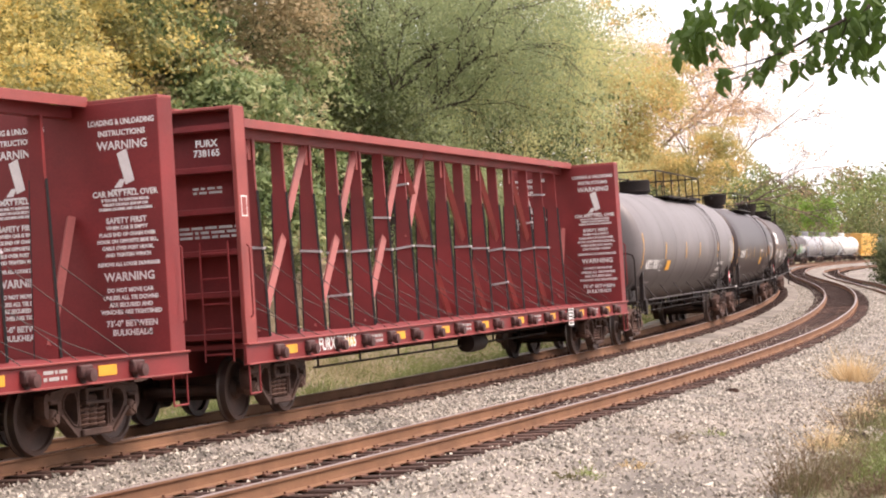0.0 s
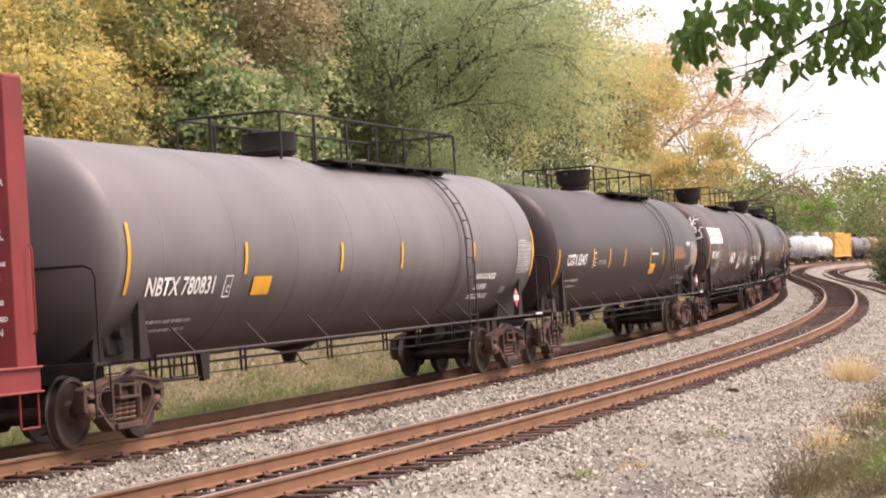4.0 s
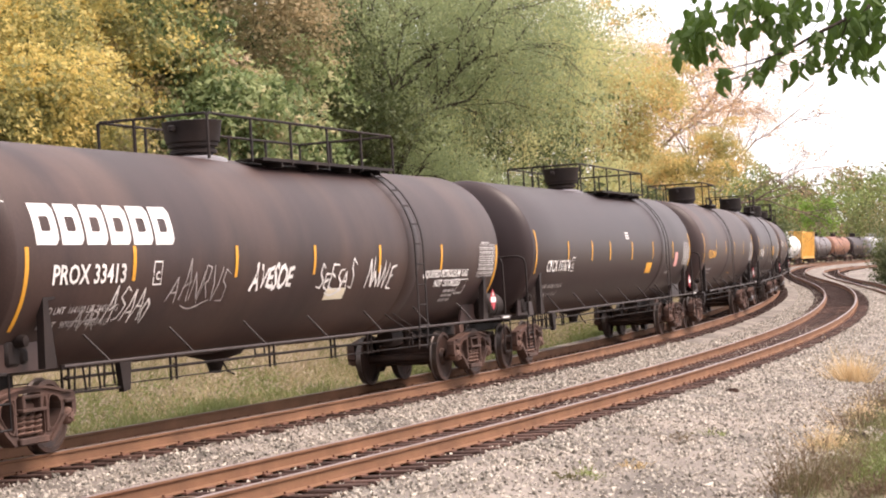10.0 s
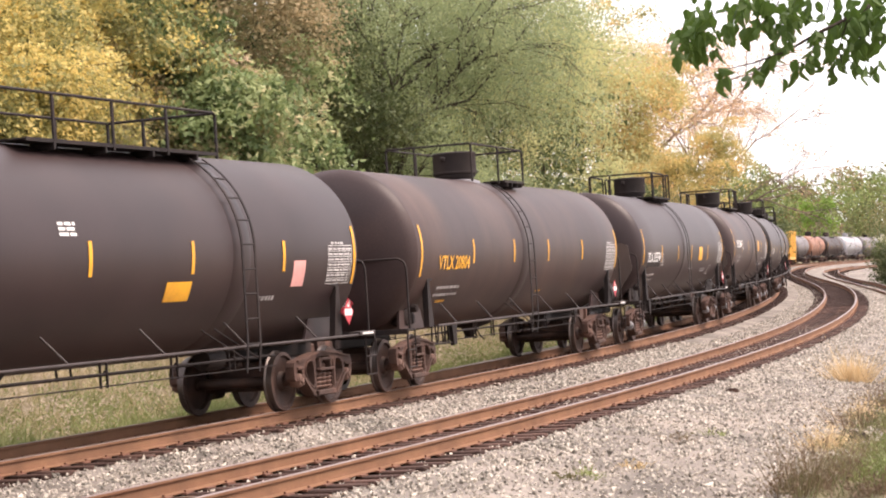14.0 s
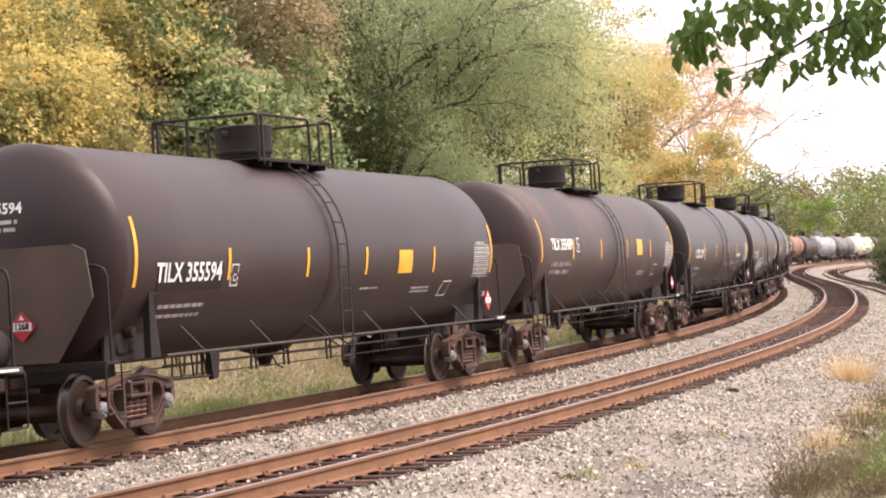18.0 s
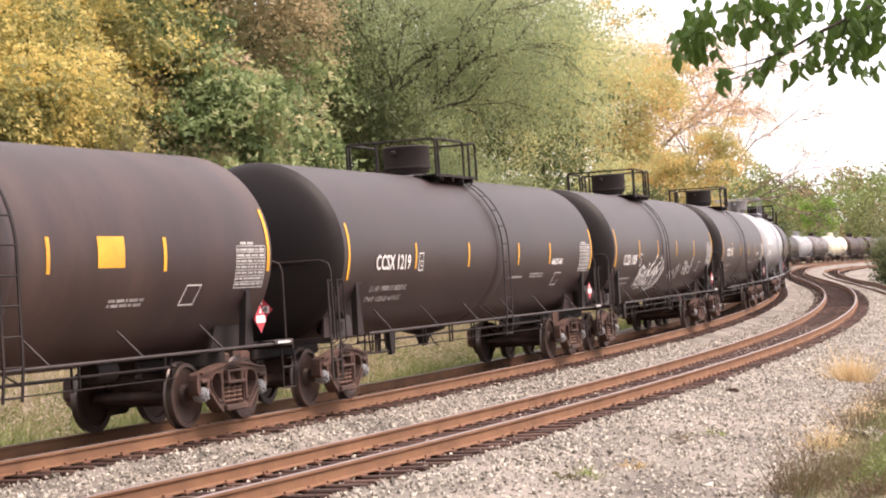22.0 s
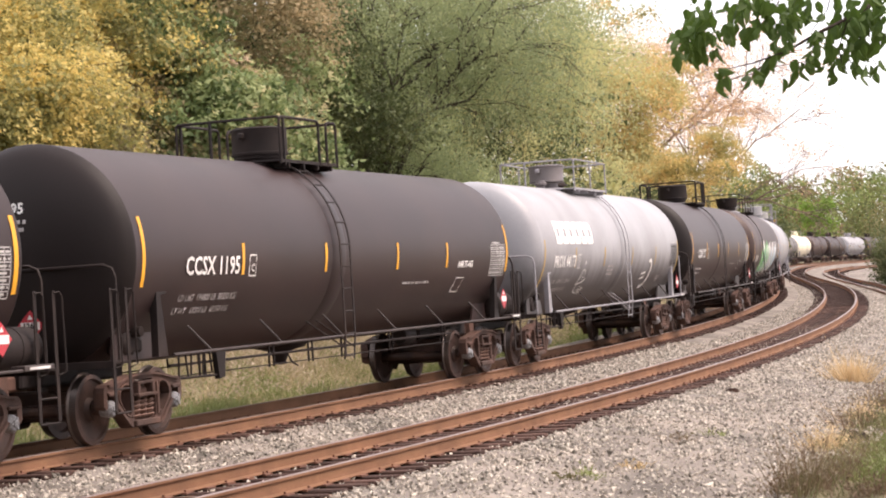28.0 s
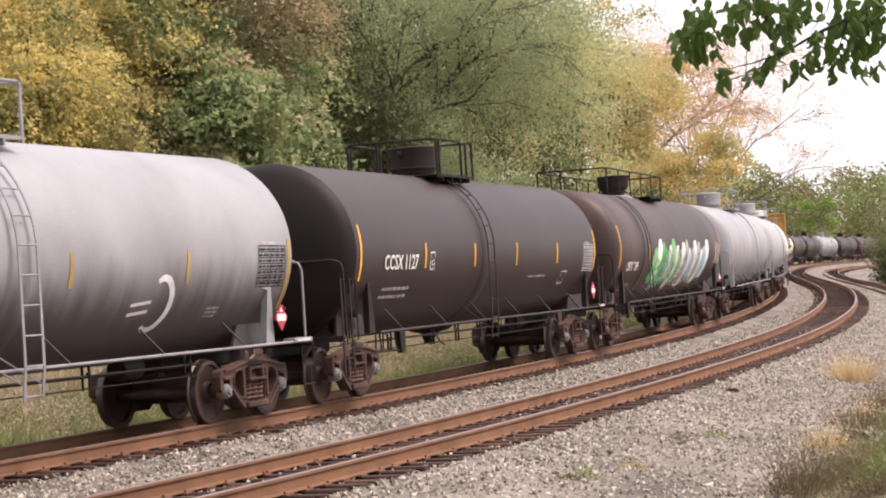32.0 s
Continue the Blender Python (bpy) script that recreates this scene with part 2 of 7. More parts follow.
def soot_and_shade_belly(base, name, middle, amount):
    """Tank paint with streaked black soot and underside shade put into the belly's colour; middle: height at which this
    fades out.
    """
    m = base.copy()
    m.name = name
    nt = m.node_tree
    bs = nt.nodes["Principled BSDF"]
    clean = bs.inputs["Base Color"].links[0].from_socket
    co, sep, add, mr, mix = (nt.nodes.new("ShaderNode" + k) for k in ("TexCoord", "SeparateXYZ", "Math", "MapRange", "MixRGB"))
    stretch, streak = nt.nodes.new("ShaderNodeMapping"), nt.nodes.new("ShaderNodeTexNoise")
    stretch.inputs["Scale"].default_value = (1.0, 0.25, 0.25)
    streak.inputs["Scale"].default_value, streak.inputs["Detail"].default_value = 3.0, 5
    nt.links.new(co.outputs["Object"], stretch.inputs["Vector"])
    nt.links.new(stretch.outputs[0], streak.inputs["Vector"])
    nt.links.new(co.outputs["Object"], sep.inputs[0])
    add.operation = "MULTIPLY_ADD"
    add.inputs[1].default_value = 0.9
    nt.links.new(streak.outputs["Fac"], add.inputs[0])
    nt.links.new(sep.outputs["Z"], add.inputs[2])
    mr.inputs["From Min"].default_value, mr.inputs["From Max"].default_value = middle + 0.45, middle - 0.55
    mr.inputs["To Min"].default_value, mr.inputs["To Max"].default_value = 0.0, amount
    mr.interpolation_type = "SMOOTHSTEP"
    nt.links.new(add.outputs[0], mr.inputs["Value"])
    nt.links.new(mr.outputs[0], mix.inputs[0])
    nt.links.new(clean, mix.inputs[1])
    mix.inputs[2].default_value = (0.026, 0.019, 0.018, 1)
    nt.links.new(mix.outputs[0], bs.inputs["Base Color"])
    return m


# dark bellies: soot streaks plus underside shade, both put into the paint colour
SOOT_SHADED = soot_and_shade_belly(PALE, "soot_and_shade_pale_paint", 2.46, 0.86)
GREY = soot_and_shade_belly(DULL, "soot_and_shade_grey_paint", 2.40, 0.74)
PALER = paint("light_grey_tank_paint", (0.36, 0.36, 0.355), 0.5, vary=0.12, scale=0.7, fine=50, bump=0.03, dirt=(0.2, 0.19, 0.18), dirt_amount=0.5)
CHALK = paint("white_tank_paint", (0.74, 0.74, 0.72), 0.5, vary=0.1, scale=0.7, fine=50, bump=0.03, dirt=(0.34, 0.31, 0.28), dirt_amount=0.4)
CREAM = paint("cream_tank_paint", (0.82, 0.75, 0.58), 0.5, vary=0.1, scale=0.7, fine=50, bump=0.03, dirt=(0.3, 0.24, 0.17), dirt_amount=0.4)
RUSTY = paint("rust_brown_tank_paint", (0.25, 0.11, 0.065), 0.6, vary=0.15, scale=0.8, fine=50, bump=0.04, dirt=(0.12, 0.07, 0.05), dirt_amount=0.4)
IRON = paint("grimy_black_iron", (0.0155, 0.0108, 0.0104), 0.7, vary=0.2, scale=2, fine=50, bump=0.15, spec=0.25, dirt=(0.050, 0.030, 0.023), dirt_amount=0.4)
TRUCKM = paint("brown_dusty_cast_steel", (0.070, 0.042, 0.034), 0.8, vary=0.3, scale=3, fine=60, bump=0.3, spec=0.3, dirt=(0.15, 0.075, 0.055), dirt_amount=0.65)
SPRINGM = paint("dull_rusty_springs", (0.15, 0.083, 0.062), 0.8, vary=0.3, scale=6, fine=60, bump=0.3, dirt=(0.07, 0.042, 0.034), dirt_amount=0.6)
RUSTM = paint("rusty_cast_steel", (0.17, 0.075, 0.045), 0.85, vary=0.3, scale=5, fine=60, bump=0.3, dirt=(0.07, 0.04, 0.032), dirt_amount=0.6)
SHIELD = paint("brown_dusted_plate", (0.075, 0.050, 0.041), 0.7, vary=0.2, scale=1.2, fine=50, bump=0.05, dirt=(0.11, 0.072, 0.056), dirt_amount=0.5)
WHEELM = paint("wheel_steel", (0.052, 0.029, 0.023), 0.6, 0.2, vary=0.3, scale=4, fine=60, bump=0.2, dirt=(0.11, 0.052, 0.034), dirt_amount=0.4)
BRIGHT = paint("worn_tread_steel", (0.10, 0.080, 0.072), 0.4, 0.7, vary=0.15, scale=3, bump=0.02)
REDM = paint("oxide_red_paint", (0.20, 0.025, 0.026), 0.6, vary=0.16, scale=1.2, fine=40, bump=0.06, spec=0.35, dirt=(0.10, 0.028, 0.026), dirt_amount=0.5)
RED2 = paint("faded_red_paint", (0.275, 0.050, 0.043), 0.6, vary=0.16, scale=1.5, fine=40, bump=0.06, dirt=(0.18, 0.05, 0.045), dirt_amount=0.5)
YELLOWCAR = paint("yellow_car_paint", (0.74, 0.45, 0.12), 0.6, vary=0.12, scale=1.2, fine=40, bump=0.05, dirt=(0.35, 0.19, 0.05), dirt_amount=0.4)
STRIPE = paint("yellow_reflective_tape", (0.75, 0.36, 0.02), 0.5, vary=0.12, scale=3, bump=0.02, dirt=(0.35, 0.16, 0.03), dirt_amount=0.4)
WHITE = paint("white_lettering", (0.78, 0.76, 0.74), 0.6, vary=0.12, scale=4, bump=0.0, dirt=(0.45, 0.42, 0.4), dirt_amount=0.5)
DIM = paint("worn_white_lettering", (0.42, 0.39, 0.38), 0.7, vary=0.25, scale=4, bump=0.0, dirt=(0.12, 0.1, 0.1), dirt_amount=0.6)
PLACARD = paint("placard_red", (0.42, 0.03, 0.045), 0.5, vary=0.05, bump=0.0)
RAILM = paint("rust_coated_rail", (0.205, 0.106, 0.060), 0.85, vary=0.18, scale=1.5, fine=50, bump=0.2, spec=0.25, dirt=(0.14, 0.070, 0.044), dirt_amount=0.5)
HEADM = paint("worn_rail_head", (0.23, 0.175, 0.16), 0.45, 0.3, vary=0.12, scale=2, fine=50, bump=0.05, dirt=(0.17, 0.11, 0.08), dirt_amount=0.5)
TIE = paint("creosoted_timber", (0.045, 0.025, 0.020), 0.9, vary=0.35, scale=3, fine=30, bump=0.5, spec=0.2, dirt=(0.11, 0.062, 0.045), dirt_amount=0.45, objvary=0.4)
STONE = paint("limestone_ballast", (0.39, 0.353, 0.302), 0.9, vary=0.15, scale=2, fine=60, bump=0.3, spec=0.2, dirt=(0.27, 0.215, 0.18), dirt_amount=0.4, island=0.65)
BED = paint("ballast_bed", (0.215, 0.188, 0.163), 0.95, vary=0.5, scale=0.6, fine=26, bump=1.0, spec=0.2, dirt=(0.14, 0.115, 0.10), dirt_amount=0.5)
BED_DARK = paint("rust_stained_ballast", (0.17, 0.098, 0.066), 0.95, vary=0.4, scale=1.2, fine=26, bump=1.0, dirt=(0.32, 0.235, 0.175), dirt_amount=0.75)
SOIL = paint("dry_soil_and_litter", (0.20, 0.155, 0.09), 0.95, vary=0.35, scale=0.4, fine=12, bump=0.6, dirt=(0.10, 0.11, 0.045), dirt_amount=0.8)
BARK = paint("grey_brown_bark", (0.050, 0.037, 0.029), 0.9, vary=0.3, scale=2, fine=20, bump=0.6, spec=0.2, dirt=(0.085, 0.068, 0.055), dirt_amount=0.6)
PALEBARK = paint("bare_brown_twigs", (0.15, 0.10, 0.085), 0.9, vary=0.2, scale=2, fine=20, bump=0.3)
L_YELLOW = leafy("yellow_green_leaves", [(0.16, 0.165, 0.062), (0.32, 0.295, 0.106), (0.58, 0.47, 0.163), (0.82, 0.63, 0.225), (0.48, 0.43, 0.188)], through_light=0.5, patch=0.5)
L_GOLD = leafy("golden_maple_leaves", [(0.26, 0.26, 0.106), (0.42, 0.37, 0.150), (0.64, 0.49, 0.194), (0.74, 0.50, 0.225), (0.66, 0.40, 0.225)], through_light=0.5, patch=0.42)
L_GREEN = leafy("green_leaves", [(0.060, 0.080, 0.033), (0.11, 0.135, 0.055), (0.19, 0.215, 0.090), (0.32, 0.315, 0.144)], through_light=0.45, patch=0.35)
L_MIX = leafy("turning_leaves", [(0.11, 0.16, 0.062), (0.21, 0.27, 0.112), (0.35, 0.40, 0.188), (0.55, 0.47, 0.263), (0.88, 0.60, 0.550)], through_light=0.45, patch=0.5)
L_WILLOW = leafy("fine_willow_leaves", [(0.19, 0.235, 0.12), (0.30, 0.35, 0.18), (0.43, 0.475, 0.245), (0.57, 0.57, 0.31)], through_light=0.54, patch=0.35)
L_BROWN = leafy("brown_olive_leaves", [(0.17, 0.155, 0.081), (0.28, 0.235, 0.125), (0.40, 0.31, 0.175), (0.58, 0.43, 0.225)], through_light=0.45, patch=0.35)
L_ORANGE = leafy("orange_leaves", [(0.62, 0.40, 0.24), (0.74, 0.50, 0.32), (0.66, 0.50, 0.26), (0.80, 0.60, 0.42)], through_light=0.5)
L_OLIVE = leafy("far_olive_leaves", [(0.075, 0.09, 0.035), (0.13, 0.14, 0.05), (0.20, 0.19, 0.07), (0.27, 0.24, 0.09)], through_light=0.4, patch=0.4)
L_TANWOOD = leafy("far_autumn_leaves", [(0.14, 0.10, 0.055), (0.23, 0.16, 0.085), (0.33, 0.25, 0.11), (0.36, 0.30, 0.14)], through_light=0.4, patch=0.4)
L_BRIGHT = leafy("bright_green_creeper_leaves", [(0.15, 0.27, 0.05), (0.24, 0.38, 0.07), (0.34, 0.48, 0.10)], through_light=0.45, patch=0.3)
L_FAR = leafy("far_green_leaves", [(0.11, 0.155, 0.055), (0.19, 0.24, 0.08), (0.28, 0.34, 0.11), (0.38, 0.40, 0.15)], through_light=0.4, patch=0.5)
L_LIME = leafy("yellow_green_feathery_leaves", [(0.40, 0.42, 0.206), (0.54, 0.545, 0.263), (0.70, 0.64, 0.325), (0.86, 0.71, 0.388)], through_light=0.56, patch=0.35)
L_BANK = leafy("olive_bank_grass", [(0.09, 0.11, 0.04), (0.17, 0.17, 0.07), (0.32, 0.25, 0.14), (0.42, 0.33, 0.19)], patch=0.5)
L_MAPLE = leafy("dark_green_maple_leaves", [(0.045, 0.085, 0.018), (0.07, 0.125, 0.025), (0.11, 0.17, 0.04)], through_light=0.4)
L_GRASS = leafy("dry_and_green_grass", [(0.18, 0.19, 0.075), (0.31, 0.29, 0.14), (0.48, 0.39, 0.24), (0.56, 0.45, 0.30), (0.32, 0.30, 0.15)], patch=0.6)
L_TAN = leafy("pale_tan_seed_heads", [(0.36, 0.30, 0.200), (0.48, 0.39, 0.288), (0.60, 0.48, 0.388)], patch=0.4)
L_GREENGRASS = leafy("green_grass", [(0.14, 0.17, 0.06), (0.22, 0.25, 0.09), (0.36, 0.35, 0.16)])
L_STRAW = leafy("straw_weeds", [(0.52, 0.38, 0.20), (0.66, 0.50, 0.30), (0.46, 0.32, 0.18)])
L_WEED = leafy("brown_weed_stems", [(0.11, 0.078, 0.055), (0.19, 0.13, 0.085), (0.13, 0.125, 0.055), (0.33, 0.24, 0.14)])
RUBBER = paint("black_rubber", (0.014, 0.012, 0.013), 0.85, vary=0.15, bump=0.05)
WINCHM = paint("grimy_dark_red_iron", (0.075, 0.026, 0.024), 0.7, vary=0.3, scale=8, bump=0.1, dirt=(0.04, 0.025, 0.022), dirt_amount=0.6)
STRAP = paint("grey_webbing", (0.40, 0.38, 0.38), 0.7, vary=0.2, scale=4, bump=0.05)
FADED = paint("faded_orange_patch", (0.22, 0.11, 0.055), 0.7, vary=0.25, scale=4, bump=0.0)
PINK = paint("pink_decal", (0.68, 0.33, 0.30), 0.6, vary=0.1, scale=5, bump=0.0)
OCHRE = paint("dull_yellow_tape", (0.42, 0.27, 0.06), 0.6, vary=0.15, scale=3, bump=0.0, dirt=(0.25, 0.2, 0.15), dirt_amount=0.5)
GREENSPRAY = paint("green_spray_paint", (0.06, 0.42, 0.08), 0.5, vary=0.2, scale=3, bump=0.0, dirt=(0.5, 0.6, 0.5), dirt_amount=0.7)
BLUESPRAY = paint("pale_blue_spray_paint", (0.22, 0.40, 0.52), 0.5, vary=0.2, scale=3, bump=0.0, dirt=(0.5, 0.55, 0.6), dirt_amount=0.6)
RAILGREY = paint("grey_painted_steel", (0.27, 0.26, 0.28), 0.5, vary=0.15, scale=2, bump=0.05, dirt=(0.12, 0.10, 0.10), dirt_amount=0.5)
PIPEM = paint("dusty_dark_pipe", (0.045, 0.034, 0.032), 0.6, vary=0.25, scale=2, bump=0.05, spec=0.35)
PANEL = paint("grey_white_stencil", (0.5, 0.48, 0.47), 0.65, vary=0.2, scale=5, bump=0.0, dirt=(0.25, 0.22, 0.21), dirt_amount=0.5)

# ---- ground ----
def ground():
    gx = np.concatenate([[-4000, -1500, -600, -300, -160, -100, -75], np.arange(-60, 60, 0.8), np.arange(60, 160, 5), [200, 300, 600, 1500, 4000]])
    gy = np.concatenate([[-2000, -600, -200, -80, -40, -20, -8], np.arange(0, 110, 0.8), np.arange(110, 340, 3), [360, 420, 600, 1200, 2500, 4500]])
    X, Y = np.meshgrid(gx, gy)
    Z = ground_z(X, Y)
    rng = np.random.default_rng(5)
    Z += np.where(np.abs(X) < 60, rng.normal(0, 0.03, Z.shape), 0)
    n, k = X.shape
    idx = np.arange(n * k).reshape(n, k)
    f = np.stack([idx[:-1, :-1], idx[:-1, 1:], idx[1:, 1:], idx[1:, :-1]], -1).reshape(-1, 4)
    ob = new("ground", quads("ground", np.stack([X, Y, Z], -1).reshape(-1, 3), f, SOIL, True))
    tagged(ob, "earth with dry grass and leaf litter beside the railway", "ground", kind="structure")


def strip(name, s, lats, zs, material, label, jitter=0.0, kind="structure", follow=None, tilt=0.0):
    """A sheet along the line: a cross section swept over s."""
    rng = np.random.default_rng(7)
    S, L = np.meshgrid(s, lats, indexing="ij")
    Z = np.broadcast_to(np.array(zs), S.shape).copy()
    X, Y, _ = line(S, L)
    Z += rng.normal(0, 1, Z.shape) * jitter
    n, k = S.shape
    idx = np.arange(n * k).reshape(n, k)
    f = np.stack([idx[:-1, :-1], idx[:-1, 1:], idx[1:, 1:], idx[1:, :-1]], -1).reshape(-1, 4)
    ob = new(name, quads(name, np.stack([X, Y, Z], -1).reshape(-1, 3), f, material, True))
    return tagged(ob, label, name, kind=kind)


LATS = [-4.3, -3.5, -2.9, -2.4, -2.0, -1.4, -0.7, 0, 0.7, 1.4, 1.8, 2.2, 2.67, 3.1, 3.5, 4.07, 4.8, 5.47, 5.8, 6.3, 6.9, 7.8, 8.8, 9.8, 11.0, 12.2]
BEDZ = [-0.85, -0.58, -0.43, -0.37, -0.355, -0.325, -0.284, -0.246, -0.21, -0.182, -0.215, -0.265, -0.312, -0.298, -0.28, -0.246, -0.21, -0.182, -0.215, -0.26, -0.31, -0.38, -0.44, -0.40, -0.33, -0.6]


def bed_z(lat):
    return np.interp(lat, LATS, BEDZ)


def ballast():
    s = np.concatenate([np.arange(BACK + 20, -12, 2.0), np.arange(-12, 70, 0.4), np.arange(70, 372, 1.5)])
    strip("ballast", s, LATS, BEDZ, BED, "pale crushed limestone bed under both railway tracks", 0.012)
    for c in (0.0, SPACING):
        lats = [c + d for d in (-1.22, -0.75, -0.3, 0.0, 0.35, 0.75, 1.05, 1.26)]
        if c == 0.0:
            lats = [-2.3, -1.8] + lats
        ob = strip("stained_ballast", np.arange(-12, 150, 0.35), lats, bed_z(np.array(lats)) + 0.014, BED_DARK, "rust-stained dark ballast between the rails", 0.010)
        ob["category"] = "ballast"


def stones():
    rng = np.random.default_rng(11)
    out_v, out_f = [], []
    base = np.array([(1, 0, 0), (-0.5, 0.85, 0.1), (-0.6, -0.8, 0), (0.1, 0.1, 0.75), (0.1, -0.1, -0.6)])
    tri = np.array([(0, 1, 3), (1, 2, 3), (2, 0, 3), (1, 0, 4), (2, 1, 4), (0, 2, 4)])
    zones = [(-12, 36, 1.9, 3.2, 18000), (-12, 36, 5.3, 9.8, 38000), (36, 75, 1.9, 3.4, 7000), (36, 75, 5.0, 8.8, 11000),
             (-12, 55, 3.1, 5.0, 13000), (-12, 40, 1.15, 2.0, 10000), (-12, 50, 5.15, 6.2, 8000), (-12, 40, -0.6, 1.35, 3000), (75, 130, 1.9, 3.4, 5000), (75, 130, 5.2, 8.6, 9000)]
    for s0, s1, l0, l1, n in zones:
        n = n * 4 // 5
        s, lat = rng.uniform(s0, s1, n), rng.uniform(l0, l1, n)
        x, y, _ = line(s, lat)
        z = bed_z(lat) + rng.uniform(-0.012, 0.032, n)
        size = rng.gamma(5, 0.0045, n) + 0.010
        q = rng.normal(size=(n, 3, 3))
        q, _ = np.linalg.qr(q)
        sh = base[None] * rng.uniform(0.6, 1.15, (n, 5, 3)) * size[:, None, None]
        v = np.einsum("nij,nkj->nki", q, sh) + np.stack([x, y, z], -1)[:, None]
        f = tri[None] + (np.arange(n) * 5)[:, None, None] + sum(len(a) for a in out_v)
        out_v.append(v.reshape(-1, 3))
        out_f.append(f.reshape(-1, 3))
    ob = new("ballast_stones", quads("ballast_stones", np.concatenate(out_v), np.concatenate(out_f), STONE))
    tagged(ob, "loose grey and cream crushed limestone beside the rails", "gravel", kind="stuff")


RAIL_PROFILE = [(-0.076, -0.186), (0.076, -0.186), (0.076, -0.176), (0.012, -0.160), (0.009, -0.048), (0.036, -0.038), (0.037, -0.008), (0.026, 0.0),
                (-0.026, 0.0), (-0.037, -0.008), (-0.036, -0.038), (-0.009, -0.048), (-0.012, -0.160), (-0.076, -0.176)]


def rail(name, off, parent, lo, hi, side, sink=0.0, mat_side=None):
    """One rail along the line at off(s) metres; its head is a second, brighter strip."""
    s = np.concatenate([np.arange(lo, 120, 0.8), np.arange(120, hi, 2.0)])
    lat0 = off(s) + side * GAUGE / 2
    c = cant(s) * (1 if sink == 0 else 0)
    z0 = side * GAUGE / 2 * c - sink
    n, k = len(s), len(RAIL_PROFILE)
    v = []
    for a, b in RAIL_PROFILE:
        x, y, _ = line(s, lat0 + a - b * c)
        v.append(np.stack([x, y, z0 + b + a * c], -1))
    v = np.stack(v, 1)
    idx = np.arange(n * k).reshape(n, k)
    f = np.stack([idx[:-1], np.roll(idx, -1, 1)[:-1], np.roll(idx, -1, 1)[1:], idx[1:]], -1).reshape(-1, 4)
    me = quads(name, v.reshape(-1, 3), f, mat_side or RAILM)
    me.materials.append(HEADM if mat_side is None else mat_side)
    mi = np.zeros((n - 1, k), np.int32)
    mi[:, 6:9] = 1
    me.polygons.foreach_set("material_index", mi.ravel())
    ob = new(name, me)
    ob.parent = parent
    return ob


def box_mesh(name, size, material, bevel=0.01):
    me = Geo().box((0, 0, 0), size, bevel).mesh(name)
    me.materials.append(material)
    return me


def track(off, label, lo, hi, part_hi, seed, sink=0.0):
    root = tagged(new("railway_track"), label, "track", kind="structure")
    for side in (1, -1):
        rail("rail", off, root, lo, hi, side, sink)
    rng = random.Random(seed)
    tie_me = [box_mesh("tie", (0.225, 2.59, 0.17), TIE, 0.012), box_mesh("tie", (0.24, 2.62, 0.175), TIE, 0.02)]
    far = Geo()
    s = lo
    while s < hi:
        x, y, th = line(s, float(off(s)) + rng.uniform(-0.05, 0.05))
        c = float(cant(s)) * (1 if sink == 0 else 0)
        m = Matrix.Translation((x, y, -0.283 - sink + rng.uniform(-0.012, 0.004))) @ Matrix.Rotation(th + rng.uniform(-0.02, 0.02), 4, "Z") @ Matrix.Rotation(-c, 4, "X")
        if -13 < s < part_hi:
            part("tie", rng.choice(tie_me), TIE, root, m=m)
        else:
            far.box((0, 0, 0), (0.225, 2.59, 0.17))
            far.v[-8:] = [tuple(m @ Vector(p)) for p in far.v[-8:]]
        s += rng.uniform(0.47, 0.53) if s < 200 else 0.6
    rest = part("far_ties", far, TIE, root)
    tagged(rest, kind="stuff")
    # tie plates and spikes along the near stretch
    plates = Geo()
    s = -12.0
    r2 = random.Random(seed)
    while s < min(part_hi, 70):
        for side in (1, -1):
            lat = float(off(s)) + side * GAUGE / 2
            c = float(cant(s)) * (1 if sink == 0 else 0)
            for dl, w in ((0.10, 0.07), (-0.10, 0.07)):
                x, y, th = line(s + r2.uniform(-0.02, 0.02), lat + dl)
                plates.box((x, y, side * GAUGE / 2 * c - 0.188 - sink), (0.19, w, 0.022), 0, Matrix.Rotation(th, 3, "Z"))
                for e in (-0.05, 0.05):
                    if r2.random() < 0.35:
                        x, y, th = line(s + e, lat + dl * 0.85)
                        plates.box((x, y, side * GAUGE / 2 * c - 0.165 - sink), (0.022, 0.024, 0.03), 0, Matrix.Rotation(th, 3, "Z"))
        s += 0.5
    if plates.v:
        tagged(part("tie_plates", plates, RUSTM, root, "rusty tie plates and spikes"), kind="stuff")
    return root


# ---- plants ----
def leaf_mesh(name, centres, size, material, rng, long=1.0, droop=0.0, hubs=None, toss=0.42):
    """One small pointed leaf at each centre."""
    n = len(centres)
    a = rng.normal(size=(n, 3))
    a[:, 2] -= droop
    a /= np.linalg.norm(a, axis=1, keepdims=True)
    up = rng.normal(0, toss, (n, 3)) + np.array([0, 0, 0.7])
    out = centres - (centres.mean(0) if hubs is None else hubs)
    up += 0.95 * out / (np.linalg.norm(out, axis=1, keepdims=True) + 1e-6)
    b = np.cross(a, up)
    b /= np.linalg.norm(b, axis=1, keepdims=True) + 1e-9
    c = np.cross(a, b)
    sz = size * rng.uniform(0.6, 1.3, (n, 1))
    w = sz * 0.42 / max(1, long ** 0.5)
    L = sz * 0.5 * long
    p = centres
    v = np.stack([p + a * L, p - a * L * 0.55 + b * w + c * w * 0.3, p - a * L * 0.55 - b * w], 1)
    f = np.arange(n * 3).reshape(n, 3)
    return quads(name, v.reshape(-1, 3), f, material)


